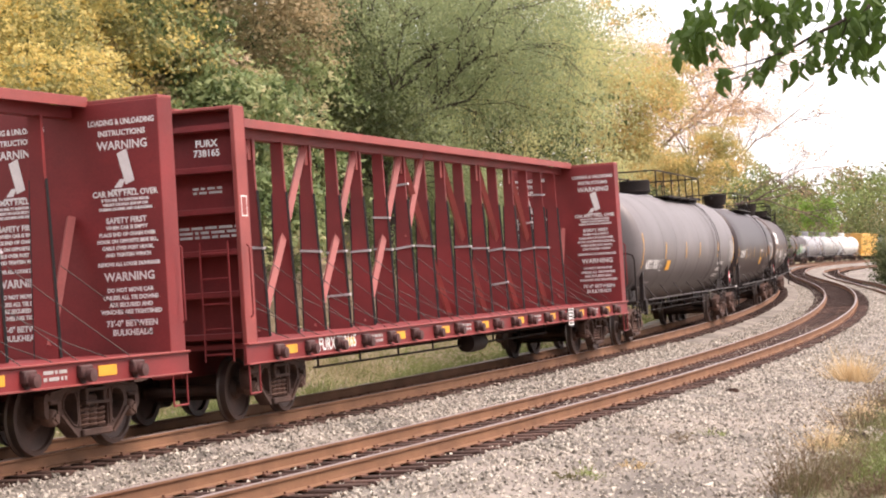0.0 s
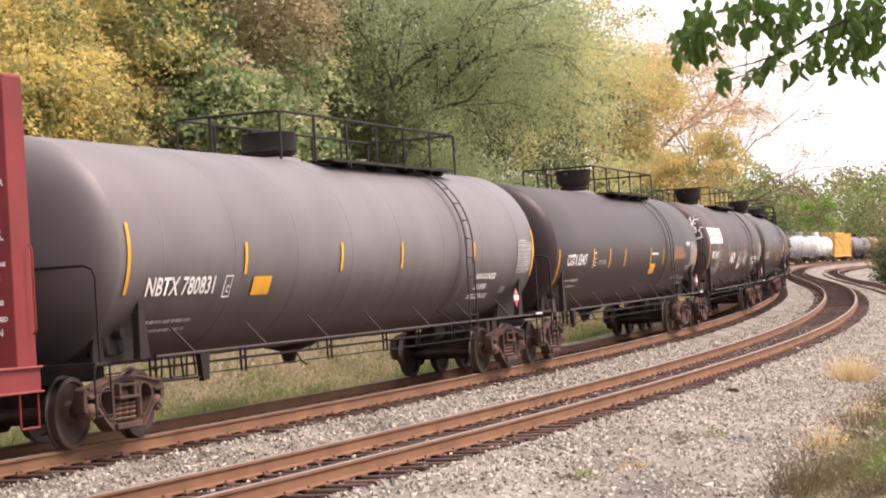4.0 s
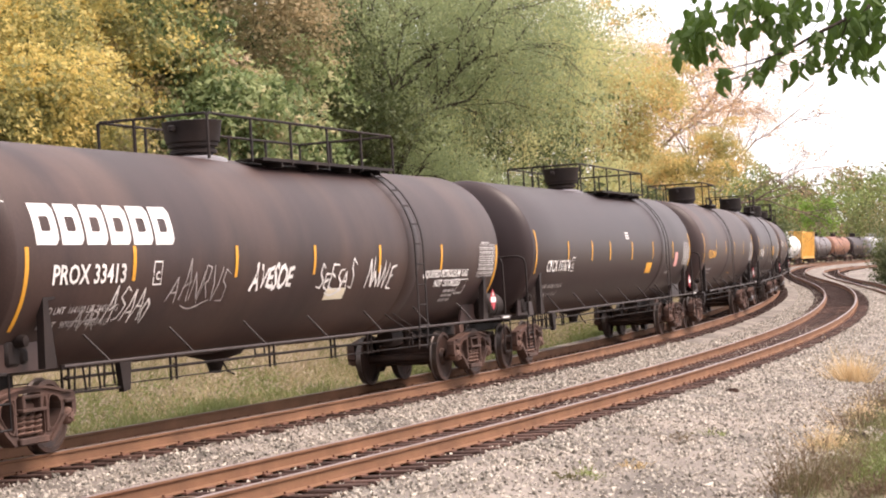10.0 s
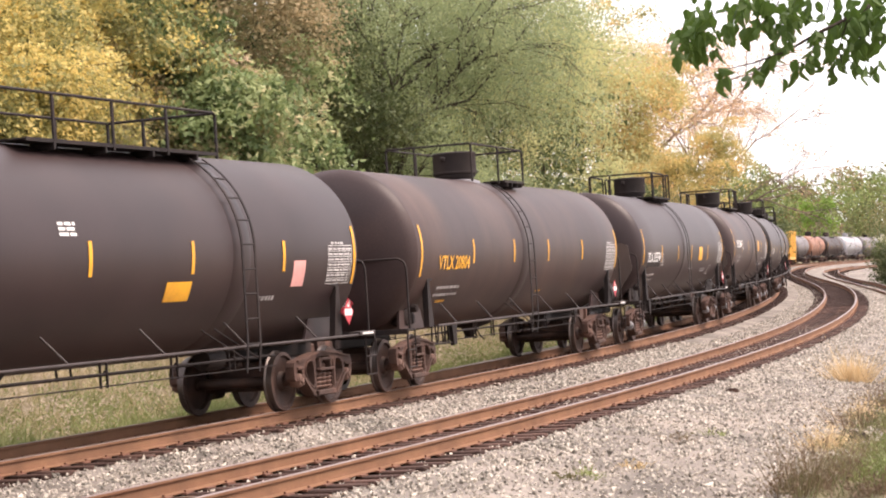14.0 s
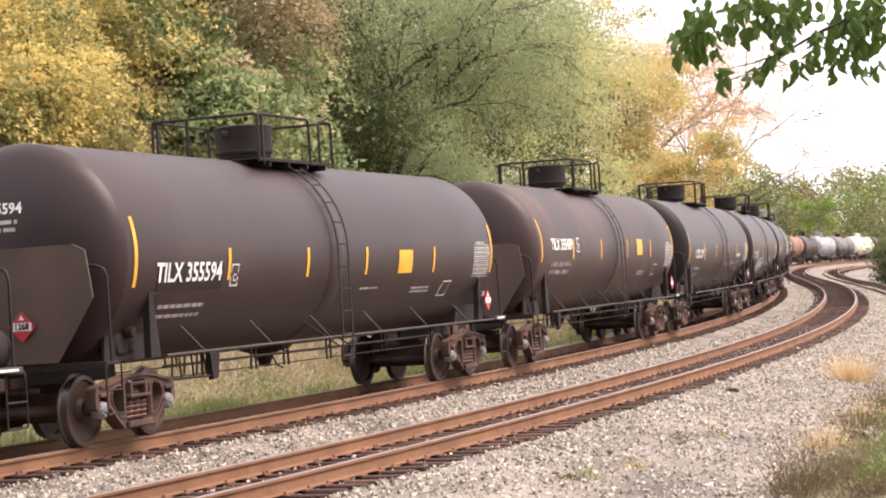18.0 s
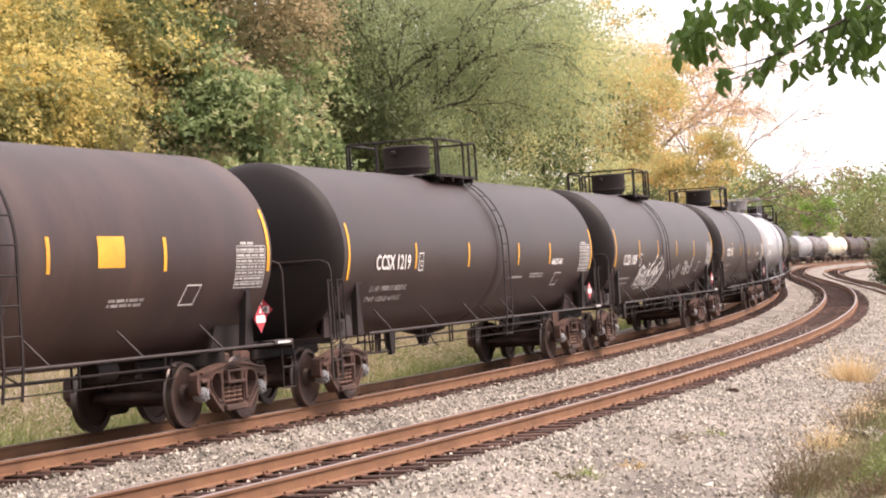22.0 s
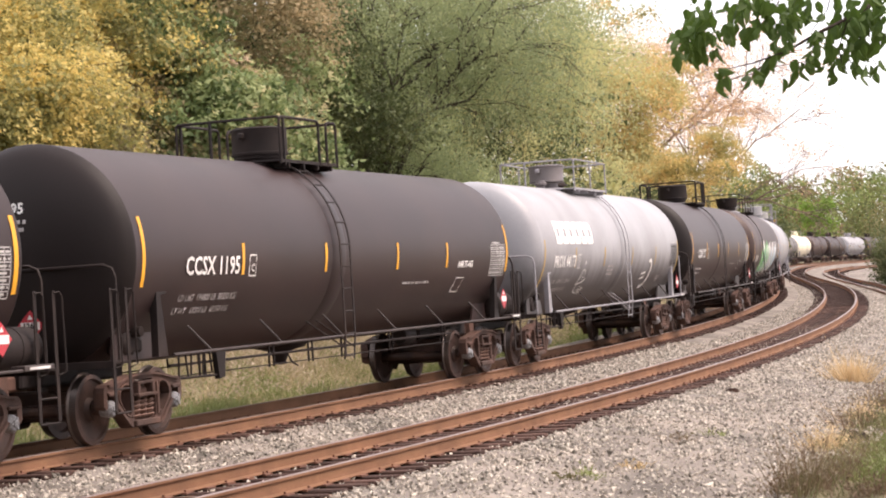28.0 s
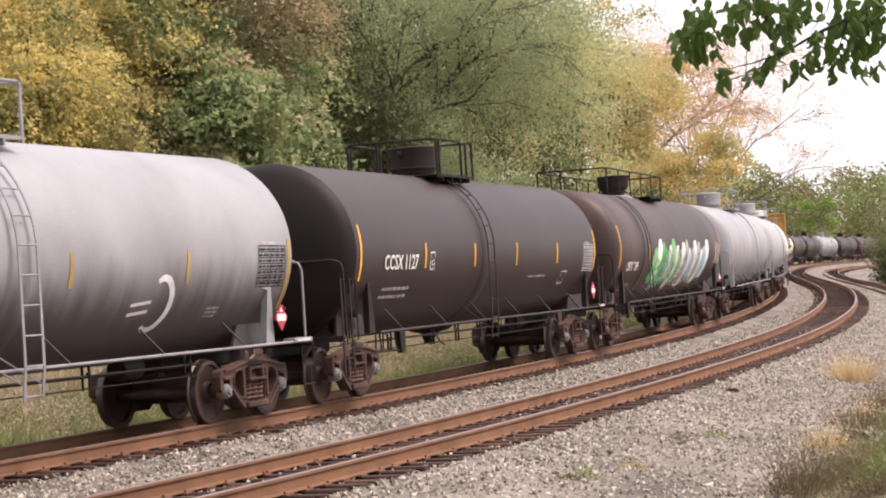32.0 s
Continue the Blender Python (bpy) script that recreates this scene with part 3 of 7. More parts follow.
def tree(name, x, y, height, spread, leaf_mat, leaves, leaf, seed, label, category="tree", bark=None, lean=(0, 0), stems=1, low=0.25,
         twiggy=5, depth=4, fluff=0.5, droop=0.0, long=1.0, trunk_r=None, group="", z=None, clump=60, shell=1.0, bones=()):
    """A tapered trunk that forks again and again, and leaves in clumps round its twigs."""
    rng = np.random.default_rng(seed)
    z0 = float(ground_z(np.array([x]), np.array([y]))[0]) - 0.1 if z is None else z
    root = tagged(new(name), label, category, group)
    root.matrix_basis = pose(x, y, z0)
    wood, tips, top_level = Geo(), [], depth
    r0 = trunk_r or height * 0.0075 + 0.02

    def grow(p, d, length, r, level):
        k = 4 if level > 1 else 3
        pts = [p]
        for i in range(k):
            d = d + Vector(rng.normal(0, 0.13, 3)) + Vector((0, 0, 0.04 if level > 1 else -droop * 0.25))
            d.normalize()
            pts.append(pts[-1] + d * length / k)
        wood.tube(pts, r, 7 if r > 0.08 else 4 if r > 0.03 else 3, r * 0.62, caps=False)
        if level <= 1:
            tips.extend((pts[i], level) for i in range(1, k + 1))
        if level == 0:
            return
        if level <= 2:
            tips.append((pts[-1], level))
        for j in range(int(rng.integers(3, twiggy)) if level < top_level else 5):
            t = rng.uniform(0.35, 1.0)
            i = min(int(t * k), k - 1)
            q = pts[i].lerp(pts[i + 1], t * k - i)
            side = Vector(rng.normal(0, 1, 3))
            side = (side - side.dot(d) * d).normalized()
            nd = (d * rng.uniform(0.35, 0.8) + side * rng.uniform(0.6, 1.0) * spread).normalized()
            grow(q, nd, length * rng.uniform(0.5, 0.75), r * rng.uniform(0.45, 0.62), level - 1)

    for pts, r in bones:
        pts = [Vector(p) for p in pts]
        wood.tube(pts, r, 7, r * 0.35, caps=False)
        for i in range(1, len(pts)):
            along = (pts[i] - pts[i - 1]).normalized()
            for _ in range(3):
                side = Vector(rng.normal(0, 1, 3))
                grow(pts[i - 1].lerp(pts[i], rng.uniform(0.3, 1)), (along * 0.7 + side * 0.55 + Vector((0, 0, 0.35))).normalized(), rng.uniform(1.6, 3.0), r * 0.28, 2)
    for k in range(stems):
        d = Vector((lean[0] + (rng.normal(0, 0.25) if k else 0), lean[1] + (rng.normal(0, 0.25) if k else 0), 1)).normalized()
        grow(Vector((rng.normal(0, 0.15) * (stems > 1), rng.normal(0, 0.15) * (stems > 1), 0)), d, height * (0.62 if k == 0 else 0.5), r0 * (1 if k == 0 else 0.7), depth)
    part("trunk", wood, bark or BARK, root, smooth=60)
    pts = np.array([p for p, _ in tips if p.z > height * low * 0.3])
    if leaves and len(pts):
        want, gap = max(24, int(leaves / clump)), fluff * 0.95
        heads = []
        for q in pts[rng.permutation(len(pts))]:
            q = q + rng.normal(0, fluff * 0.3, 3)
            if all((q[0] - h[0]) ** 2 + (q[1] - h[1]) ** 2 + 1.7 * (q[2] - h[2]) ** 2 > gap * gap for h in heads):
                heads.append(q)
                if len(heads) >= want:
                    break
        heads = np.array(heads)
        size = rng.gamma(7, fluff / 7, len(heads)) * shell + 0.12
        w = size ** 2
        pick = rng.choice(len(heads), leaves, p=w / w.sum())
        u = rng.normal(0, 1, (leaves, 3))
        u[:, 2] = np.where(u[:, 2] < -0.35, -u[:, 2], u[:, 2])
        u /= np.linalg.norm(u, axis=1, keepdims=True)
        lump = 1 + 0.30 * np.sin(u[:, 0] * 5 + pick) * np.sin(u[:, 1] * 4 + 1.7 * pick) + 0.18 * np.sin(u[:, 2] * 9 + pick)
        reach = np.where(rng.random(leaves) < 0.72, rng.normal(0.95, 0.10, leaves) * lump, np.abs(rng.normal(0, 0.75, leaves)))
        c = heads[pick] + u * (size[pick] * reach)[:, None] * np.array([1, 1, 0.6])
        c[:, 2] -= 0.25 * np.hypot(c[:, 0] - heads[pick][:, 0], c[:, 1] - heads[pick][:, 1]) ** 2 * (1 + droop)
        if droop:
            soft = rng.normal(0, 0.62, (leaves, 3)) * np.array([1, 1, 0.75])
            c = heads[pick] + soft * size[pick][:, None]
            c[:, 2] -= rng.gamma(1.5, 0.16, leaves) * droop
        keep = c[:, 2] > height * low * rng.uniform(0.7, 1.3, len(c))
        hub = heads[pick] - np.array([0, 0, 0.25])
        new_ob = new("crown", leaf_mesh("crown", c[keep], leaf, leaf_mat, rng, long, droop, hub[keep], 0.26 if droop else 0.42))
        new_ob.parent = root
    return root


def shrub(name, x, y, height, width, leaf_mat, leaves, leaf, seed, label, category="shrub", group=""):
    """A bush: several thin stems and leaves in uneven clumps down to the ground."""
    rng = np.random.default_rng(seed)
    z0 = float(ground_z(np.array([x]), np.array([y]))[0]) - 0.05
    root = tagged(new(name), label, category, group)
    root.matrix_basis = pose(x, y, z0)
    wood, pts = Geo(), []
    for i in range(9):
        a, out = rng.uniform(0, 6.28), rng.uniform(0.2, 1.0)
        tip = Vector((math.cos(a) * width * out, math.sin(a) * width * out, height * rng.uniform(0.6, 1.0)))
        mid = Vector((tip.x * 0.35, tip.y * 0.35, tip.z * 0.6))
        wood.tube([(0, 0, 0), mid, tip], 0.03, 4, 0.006, caps=False)
        for t in np.linspace(0.15, 1, 9):
            p = (Vector((0, 0, 0)).lerp(mid, t * 2) if t < 0.5 else mid.lerp(tip, t * 2 - 1))
            pts.append(p + Vector(rng.normal(0, width * 0.13, 3)))
    part("stems", wood, BARK, root)
    pts = np.array(pts)
    w = rng.gamma(1.2, 1, len(pts))
    pick = pts[rng.choice(len(pts), leaves, p=w / w.sum())]
    c = pick + rng.normal(0, 1, (leaves, 3)) * (0.10 * height + 0.12)
    c[:, 2] = np.abs(c[:, 2])
    ob = new("crown", leaf_mesh("crown", c, leaf, leaf_mat, rng))
    ob.parent = root
    return root


def blades(name, x, y, h, width, material, seed, label, category="grass", lean=0.35):
    """Upright grass blades at plan points, of heights h."""
    rng = np.random.default_rng(seed)
    n = len(x)
    z = np.maximum(ground_z(x, y), -9)
    s, lat = place(x, y)
    on_bed = (lat > -4.2) & (lat < 9.3)
    z = np.where(on_bed, np.maximum(z, bed_z(lat)), z) - 0.02
    base = np.stack([x, y, z], -1)
    tip = base + np.stack([rng.normal(0, lean, n) * h, rng.normal(0, lean, n) * h, h], -1)
    mid = (base + tip) / 2 + np.stack([rng.normal(0, 0.06, n) * h, rng.normal(0, 0.06, n) * h, 0.06 * h], -1)
    a = rng.uniform(0, 6.28, n)
    w = (np.stack([np.cos(a), np.sin(a), 0 * a], -1)) * (width * rng.uniform(0.6, 1.4, n))[:, None]
    v = np.stack([base - w, base + w, mid + w * 0.8, mid - w * 0.8, tip + w * 0.15, tip - w * 0.15], 1)
    f = np.stack([np.array([0, 1, 2, 3]), np.array([3, 2, 4, 5])])[None] + (np.arange(n) * 6)[:, None, None]
    ob = new(name, quads(name, v.reshape(-1, 3), f.reshape(-1, 4), material))
    return tagged(ob, label, category, kind="stuff")

# ---- the train ----
SPEED, SLOW = 7.1136, 0.000225
# the train gains and loses a little on its mean speed
DRIFT_T = [0, 4, 8, 12, 16, 20, 24, 28, 32]
DRIFT = [-0.460, -0.295, -0.067, 0.281, 0.452, 0.358, 0.205, 0.107, -0.099]


def run(s16, t):
    """Where a point of the train that is at s16 at 16 s stands at t."""
    return s16 - SPEED * (t - 16) - SLOW * (t - 16) ** 2 + float(np.interp(t, DRIFT_T, DRIFT))


def wheelset_mesh():
    g = Geo()
    g.lathe([(0.085, -0.99), (0.085, 0.99)], 12, "y")
    for s in (1, -1):
        prof = [(0.10, 0.66), (0.10, 0.70), (0.38, 0.735), (0.395, 0.682), (0.485, 0.682), (0.487, 0.70), (0.461, 0.722), (0.456, 0.815), (0.40, 0.822),
                (0.385, 0.79), (0.16, 0.765), (0.13, 0.83), (0.10, 0.83)]
        g.lathe([(r, s * h) for r, h in prof], 24, "y")
    me = g.mesh("wheelset", 40)
    me.materials.append(WHEELM)
    me.materials.append(BRIGHT)
    for p in me.polygons:
        r = math.hypot(p.center.x, p.center.z)
        if r > 0.45 and abs(p.center.y) > 0.70:
            p.material_index = 1
    return me


def pierced(outer, holes, y0, y1):
    """A plate in the xz plane with holes through it, from y0 to y1."""
    bm = bmesh.new()
    for loop in [outer] + holes:
        vs = [bm.verts.new((x, y0, z)) for x, z in loop]
        for i in range(len(vs)):
            bm.edges.new((vs[i], vs[(i + 1) % len(vs)]))
    bmesh.ops.triangle_fill(bm, edges=bm.edges[:], use_beauty=True)
    top = bmesh.ops.extrude_face_region(bm, geom=bm.faces[:])["geom"]
    bmesh.ops.translate(bm, verts=[v for v in top if isinstance(v, bmesh.types.BMVert)], vec=(0, y1 - y0, 0))
    bm.verts.index_update()
    v, f = [tuple(p.co) for p in bm.verts], [[p.index for p in q.verts] for q in bm.faces]
    bm.free()
    return v, f


def both_ways(half):
    """A closed outline from its half with x >= 0, top to bottom."""
    return half + [(-x, z) for x, z in reversed(half) if x > 0]


def side_frame_mesh():
    """A cast side frame: bowed chords, roofs over the bearings, a wide spring opening and two drop-shaped windows."""
    g = Geo()
    y0, y1 = -0.09, 0.06
    outer = both_ways([(0.0, 0.87), (0.26, 0.87), (0.50, 0.835), (0.78, 0.77), (0.98, 0.75), (1.06, 0.71), (1.085, 0.63), (1.085, 0.42), (1.04, 0.37), (0.995, 0.38), (0.985, 0.565), (0.80, 0.565),
                       (0.785, 0.40), (0.72, 0.32), (0.58, 0.19), (0.47, 0.08), (0.40, 0.04), (0.0, 0.035)])
    middle = both_ways([(0.0, 0.775), (0.23, 0.775), (0.30, 0.72), (0.315, 0.60), (0.315, 0.19), (0.28, 0.15), (0.0, 0.15)])
    window = [(0.40, 0.28), (0.405, 0.60), (0.44, 0.70), (0.52, 0.715), (0.62, 0.68), (0.68, 0.60), (0.69, 0.50), (0.63, 0.40), (0.50, 0.26), (0.43, 0.23)]
    g.add(*pierced(outer, [middle, window, [(-x, z) for x, z in window]], y0, y1))
    # raised rims along the chords and round the windows
    for s in (1, -1):
        for (xa, za), (xb, zb) in (((0.0, 0.87), (0.26, 0.87)), ((0.26, 0.87), (0.50, 0.835)), ((0.50, 0.835), (0.78, 0.77)), ((0.78, 0.77), (0.98, 0.75)), ((0.785, 0.40), (0.58, 0.19)), ((0.58, 0.19), (0.43, 0.05))):
            g.prism([(s * xa, za), (s * xb, zb), (s * xb, zb - 0.04), (s * xa, za - 0.04)] if za > 0.5 else [(s * xa, za), (s * xb, zb), (s * (xb - 0.05), zb + 0.02), (s * (xa - 0.05), za + 0.02)], y0 - 0.035, y0 + 0.01)
        for (xa, za), (xb, zb) in zip(window, window[1:] + window[:1]):
            cx, cz = 0.54, 0.48
            o = [(s * (cx + (x - cx) * k), cz + (z - cz) * k) for x, z, k in ((xa, za, 1.0), (xb, zb, 1.0), (xb, zb, 1.12), (xa, za, 1.12))]
            g.prism(o, y0 - 0.02, y0 + 0.005)
        g.box((s * 0.36, y0, 0.45), (0.05, 0.05, 0.52), 0.01)
        g.box((s * 0.89, -0.03, 0.60), (0.22, 0.20, 0.06), 0.015)
    g.box((0, -0.05, 0.10), (0.66, 0.20, 0.10), 0.015)
    # the bolster's end, hollow
    g.box((0, -0.07, 0.725), (0.46, 0.14, 0.05), 0.01)
    g.box((0, -0.07, 0.535), (0.56, 0.20, 0.05), 0.01)
    for x in (-0.20, 0.20):
        g.box((x, -0.07, 0.63), (0.06, 0.14, 0.16), 0.01)
    g.v = [(x, y, 0.87 - (0.87 - z) * 0.84) for x, y, z in g.v]
    return g.mesh("side_frame")


def spring_mesh():
    pts = [(0.085 * math.cos(a), 0.085 * math.sin(a), 0.27 + a * 0.0101) for a in np.linspace(0, 2 * math.pi * 4.6, 30)]
    return Geo().tube(pts, 0.023, 4).mesh("spring", 60)


def cap_mesh():
    g = Geo()
    g.lathe([(0.02, 0.055), (0.045, 0.055), (0.05, 0.035), (0.085, 0.03), (0.108, 0.0), (0.112, -0.05), (0.10, -0.14), (0.02, -0.14)], 16, "y")
    for k in range(3):
        a = k * 2.094
        g.lathe([(0.018, 0.025), (0.018, 0.05)], 6, "y", (0.068 * math.cos(a), 0, 0.068 * math.sin(a)))
    return g.mesh("bearing_cap", 40)


WHEELSET, FRAME_ME, SPRING, CAP = wheelset_mesh(), side_frame_mesh(), spring_mesh(), cap_mesh()
for _me, _ma in ((FRAME_ME, TRUCKM), (SPRING, SPRINGM), (CAP, SPRINGM)):
    _me.materials.append(_ma)
_b = Geo()
_b.box((0, 0, 0.56), (0.36, 2.1, 0.26), 0.03)
_b.box((0, 0, 0.72), (0.42, 0.5, 0.10), 0.02)
for _s in (1, -1):
    _b.box((_s * 0.50, 0, 0.36), (0.10, 1.6, 0.12), 0.02)
    _b.box((0.0, _s * 0.42, 0.47), (1.2, 0.07, 0.09), 0.01)
BOLSTER = _b.mesh("bolster")
BOLSTER.materials.append(TRUCKM)
CAP_BLUE = paint("blue_grey_cap_paint", (0.20, 0.198, 0.205), 0.5, vary=0.5, scale=30, bump=0.0)
CAP_BRIGHT_ME = CAP.copy()
CAP_BRIGHT_ME.materials.clear()
CAP_BRIGHT_ME.materials.append(CAP_BLUE)
spinning = []


def truck(car, x, bright):
    """A freight truck; its wheelsets turn."""
    t = part("truck", BOLSTER, TRUCKM, car, "brown dusty cast steel freight truck", m=pose(x, 0, 0))
    for s in (1, -1):
        part("side_frame", FRAME_ME, TRUCKM, t, m=pose(0, s * 1.0, 0) @ (Matrix.Identity(4) if s < 0 else Matrix.Rotation(math.pi, 4, "Z")))
        for dx in (-0.185, 0.0, 0.185):
            part("spring", SPRING, TRUCKM, t, m=pose(dx, s * 1.02, 0))
    for dx in (-0.889, 0.889):
        w = part("wheelset", WHEELSET, WHEELM, t, m=pose(dx, 0, 0.457))
        spinning.append((w, car, dx))
        for s in (1, -1):
            part("bearing_cap", CAP_BRIGHT_ME if bright and s < 0 else CAP, TRUCKM, t, "pale blue painted bearing cap" if bright and s < 0 else "",
                 m=pose(dx, s * 1.09, 0.457) @ (Matrix.Identity(4) if s > 0 else Matrix.Rotation(math.pi, 4, "Z")))
    return t


def letters(body, height, spacing=1.0, bold=0.0):
    """A mesh of built-in lettering in the XY plane, centred, of the given capital height."""
    cu = bpy.data.curves.new("lettering", "FONT")
    cu.body, cu.size, cu.align_x, cu.align_y = body, height / 0.72, "CENTER", "CENTER"
    cu.space_character = spacing
    cu.offset = bold
    cu.resolution_u = 2
    ob = bpy.data.objects.new("lettering", cu)
    me = bpy.data.meshes.new_from_object(ob)
    bpy.data.objects.remove(ob)
    bpy.data.curves.remove(cu)
    return me


def on_tank(me, cx, z, R, zc, side=-1, lift=0.006):
    """Wrap a flat XY mesh onto the tank's side at x = cx and height z; side -1 is the camera's side."""
    a0 = math.asin(max(-1, min(1, (z - zc) / R)))
    for v in me.vertices:
        a, r = a0 + v.co.y / R, R + lift + v.co.z
        v.co = (cx + (v.co.x if side < 0 else -v.co.x), side * r * math.cos(a), zc + r * math.sin(a))
    return me


def patch(w, h, n=6):
    """A flat sheet, cut into strips so that it can bend."""
    g = Geo()
    v = [(sx * w / 2, -h / 2 + h * i / n, 0) for i in range(n + 1) for sx in (-1, 1)]
    g.add(v, [(2 * i, 2 * i + 1, 2 * i + 3, 2 * i + 2) for i in range(n)])
    me = bpy.data.meshes.new("patch")
    me.from_pydata(g.v, [], g.f)
    return me


def bars(lines, w, h, seed=0, gap=0.45):
    """Lines of unreadable writing as short bars: widths vary like words."""
    rng = random.Random(seed)
    g = Geo()
    dh = h / lines
    for i in range(lines):
        y = h / 2 - dh * (i + 0.5)
        x = -w / 2
        while x < w / 2 - 0.02:
            ww = min(rng.uniform(0.05, 0.22), w / 2 - x)
            g.add([(x, y - dh * (1 - gap) / 2, 0), (x + ww, y - dh * (1 - gap) / 2, 0), (x + ww, y + dh * (1 - gap) / 2, 0), (x, y + dh * (1 - gap) / 2, 0)], [(0, 1, 2, 3)])
            x += ww + 0.035
    me = bpy.data.meshes.new("bars")
    me.from_pydata(g.v, [], g.f)
    return me


GLYPHS = [[[(0, 0), (0.1, 1), (0.7, 0.05), (0.85, 1)]], [[(0, 0), (0.45, 1), (0.85, 0)], [(0.15, 0.4), (0.7, 0.45)]], [[(0.8, 0.95), (0.1, 0.9), (0.05, 0.05), (0.75, 0)], [(0.1, 0.5), (0.6, 0.5)]],
          [[(0.8, 0.9), (0.3, 1), (0.1, 0.7), (0.7, 0.4), (0.6, 0.05), (0, 0.1)]], [[(0, 1), (0.35, 0), (0.8, 1)]], [[(0.1, 0), (0.1, 1), (0.6, 0.9), (0.6, 0.6), (0.15, 0.5), (0.8, 0)]],
          [[(0.4, 0), (0.05, 0.4), (0.3, 0.95), (0.7, 0.7), (0.6, 0.15), (0.4, 0)]]]


def brush(g, pts, thick):
    """A line of paint that thins towards its ends, a hair proud of the one before it."""
    n = len(pts) - 1
    up = len(g.f) * 0.00005
    for i, ((ax, ay), (bx, by)) in enumerate(zip(pts, pts[1:])):
        d = math.hypot(bx - ax, by - ay) or 1
        ta, tb = (thick * (0.35 + 0.65 * math.sin(math.pi * (k + 0.6) / (n + 1.2))) / 2 for k in (i, i + 1))
        nx, ny, ox, oy = -(by - ay) / d, (bx - ax) / d, (bx - ax) / d * thick * 0.2, (by - ay) / d * thick * 0.2
        g.add([(ax + nx * ta - ox, ay + ny * ta - oy, up + i * 0.00005), (ax - nx * ta - ox, ay - ny * ta - oy, up + i * 0.00005), (bx - nx * tb + ox, by - ny * tb + oy, up + i * 0.00005), (bx + nx * tb + ox, by + ny * tb + oy, up + i * 0.00005)], [(0, 1, 2, 3)])


def scrawl(w, h, seed, strokes=14, thick=0.035):
    """A sprayed tag that spells nothing: slanted letter-like strokes and a flourish under them."""
    rng = random.Random(seed)
    g = Geo()
    n = max(3, strokes * 2 // 3)
    cw = w / n
    for k in range(n):
        hh = h * rng.uniform(0.55, 0.95)
        x0, y0 = -w / 2 + cw * k + rng.uniform(-0.1, 0.1) * cw, -h * 0.32 + rng.uniform(-0.06, 0.06) * h
        for line_ in rng.choice(GLYPHS):
            pts = [(x0 + (x + rng.uniform(-0.12, 0.12)) * cw * 1.08 + y * hh * 0.16, y0 + (y + rng.uniform(-0.10, 0.10)) * hh) for x, y in line_]
            fine = []
            for (ax, ay), (bx, by) in zip(pts, pts[1:]):
                fine += [(ax + (bx - ax) * t, ay + (by - ay) * t) for t in (0, 0.5)]
            brush(g, fine + [pts[-1]], thick * rng.uniform(0.8, 1.25))
    if strokes > 8:
        a = rng.uniform(-0.3, 0.1)
        brush(g, [(a * w + w * 0.09 * i, -h * 0.42 - h * 0.10 * math.sin(i * 0.9)) for i in range(6)], thick)
    me = bpy.data.meshes.new("scrawl")
    me.from_pydata(g.v, [], g.f)
    return me


def column(w, h, seed, slant=0.25):
    """One fat slanted stroke of a painted piece, rounded on top and ragged below."""
    rng = random.Random(seed)
    low = [(-w / 2 + w * i / 4, -h / 2 + rng.uniform(-0.10, 0.16) * h) for i in range(5)]
    top = [(w / 2 * math.cos(math.pi * i / 8), h / 2 - w * 0.35 + w * 0.35 * math.sin(math.pi * i / 8)) for i in range(9)]
    g = Geo()
    rows = 8
    for i in range(rows):
        for j in range(4):
            q = []
            for di, dj in ((0, 0), (0, 1), (1, 1), (1, 0)):
                t, x = (i + di) / rows, -w / 2 + w * (j + dj) / 4
                yt = float(np.interp(x, [p[0] for p in reversed(top)], [p[1] for p in reversed(top)]))
                y = low[j + dj][1] * (1 - t) + yt * t
                q.append((x + slant * y, y, 0))
            g.add(q, [(0, 1, 2, 3)])
    me = bpy.data.meshes.new("column")
    me.from_pydata(g.v, [], g.f)
    return me


def diamond():
    return Geo().prism([(0, -0.2), (0.2, 0), (0, 0.2), (-0.2, 0)], -0.004, 0.004, "xy").mesh("placard")


def placard(car, m, digits=""):
    """A red diamond with a white band; digits stand on the band."""
    p = part("placard", diamond(), PLACARD, car, "red and white diamond placard", m=m)
    part("band", Geo().prism([(-0.14, -0.052), (0.14, -0.052), (0.14, 0.052), (-0.14, 0.052)], 0.004, 0.008, "xy"), WHITE, p)
    part("flame_mark", Geo().prism([(-0.04, 0.085), (0.04, 0.085), (0, 0.15)], 0.004, 0.008, "xy"), WHITE, p)
    if digits:
        me = letters(digits, 0.078, 1.0, 0.004)
        part("digits", me, IRON, p, m=pose(0, 0, 0.012))
    return p


def outline(w, h, t=0.02, slant=0.0):
    """A thin stencilled frame."""
    q = [(-w / 2, -h / 2), (w / 2, -h / 2), (w / 2, h / 2), (-w / 2, h / 2)]
    r = [(-w / 2 + t, -h / 2 + t), (w / 2 - t, -h / 2 + t), (w / 2 - t, h / 2 - t), (-w / 2 + t, h / 2 - t)]
    sk = [(x + slant * y, y) for x, y in q + r]
    me = bpy.data.meshes.new("outline")
    me.from_pydata([(x, y, 0) for x, y in sk], [], [(i, (i + 1) % 4, (i + 1) % 4 + 4, i + 4) for i in range(4)])
    return me


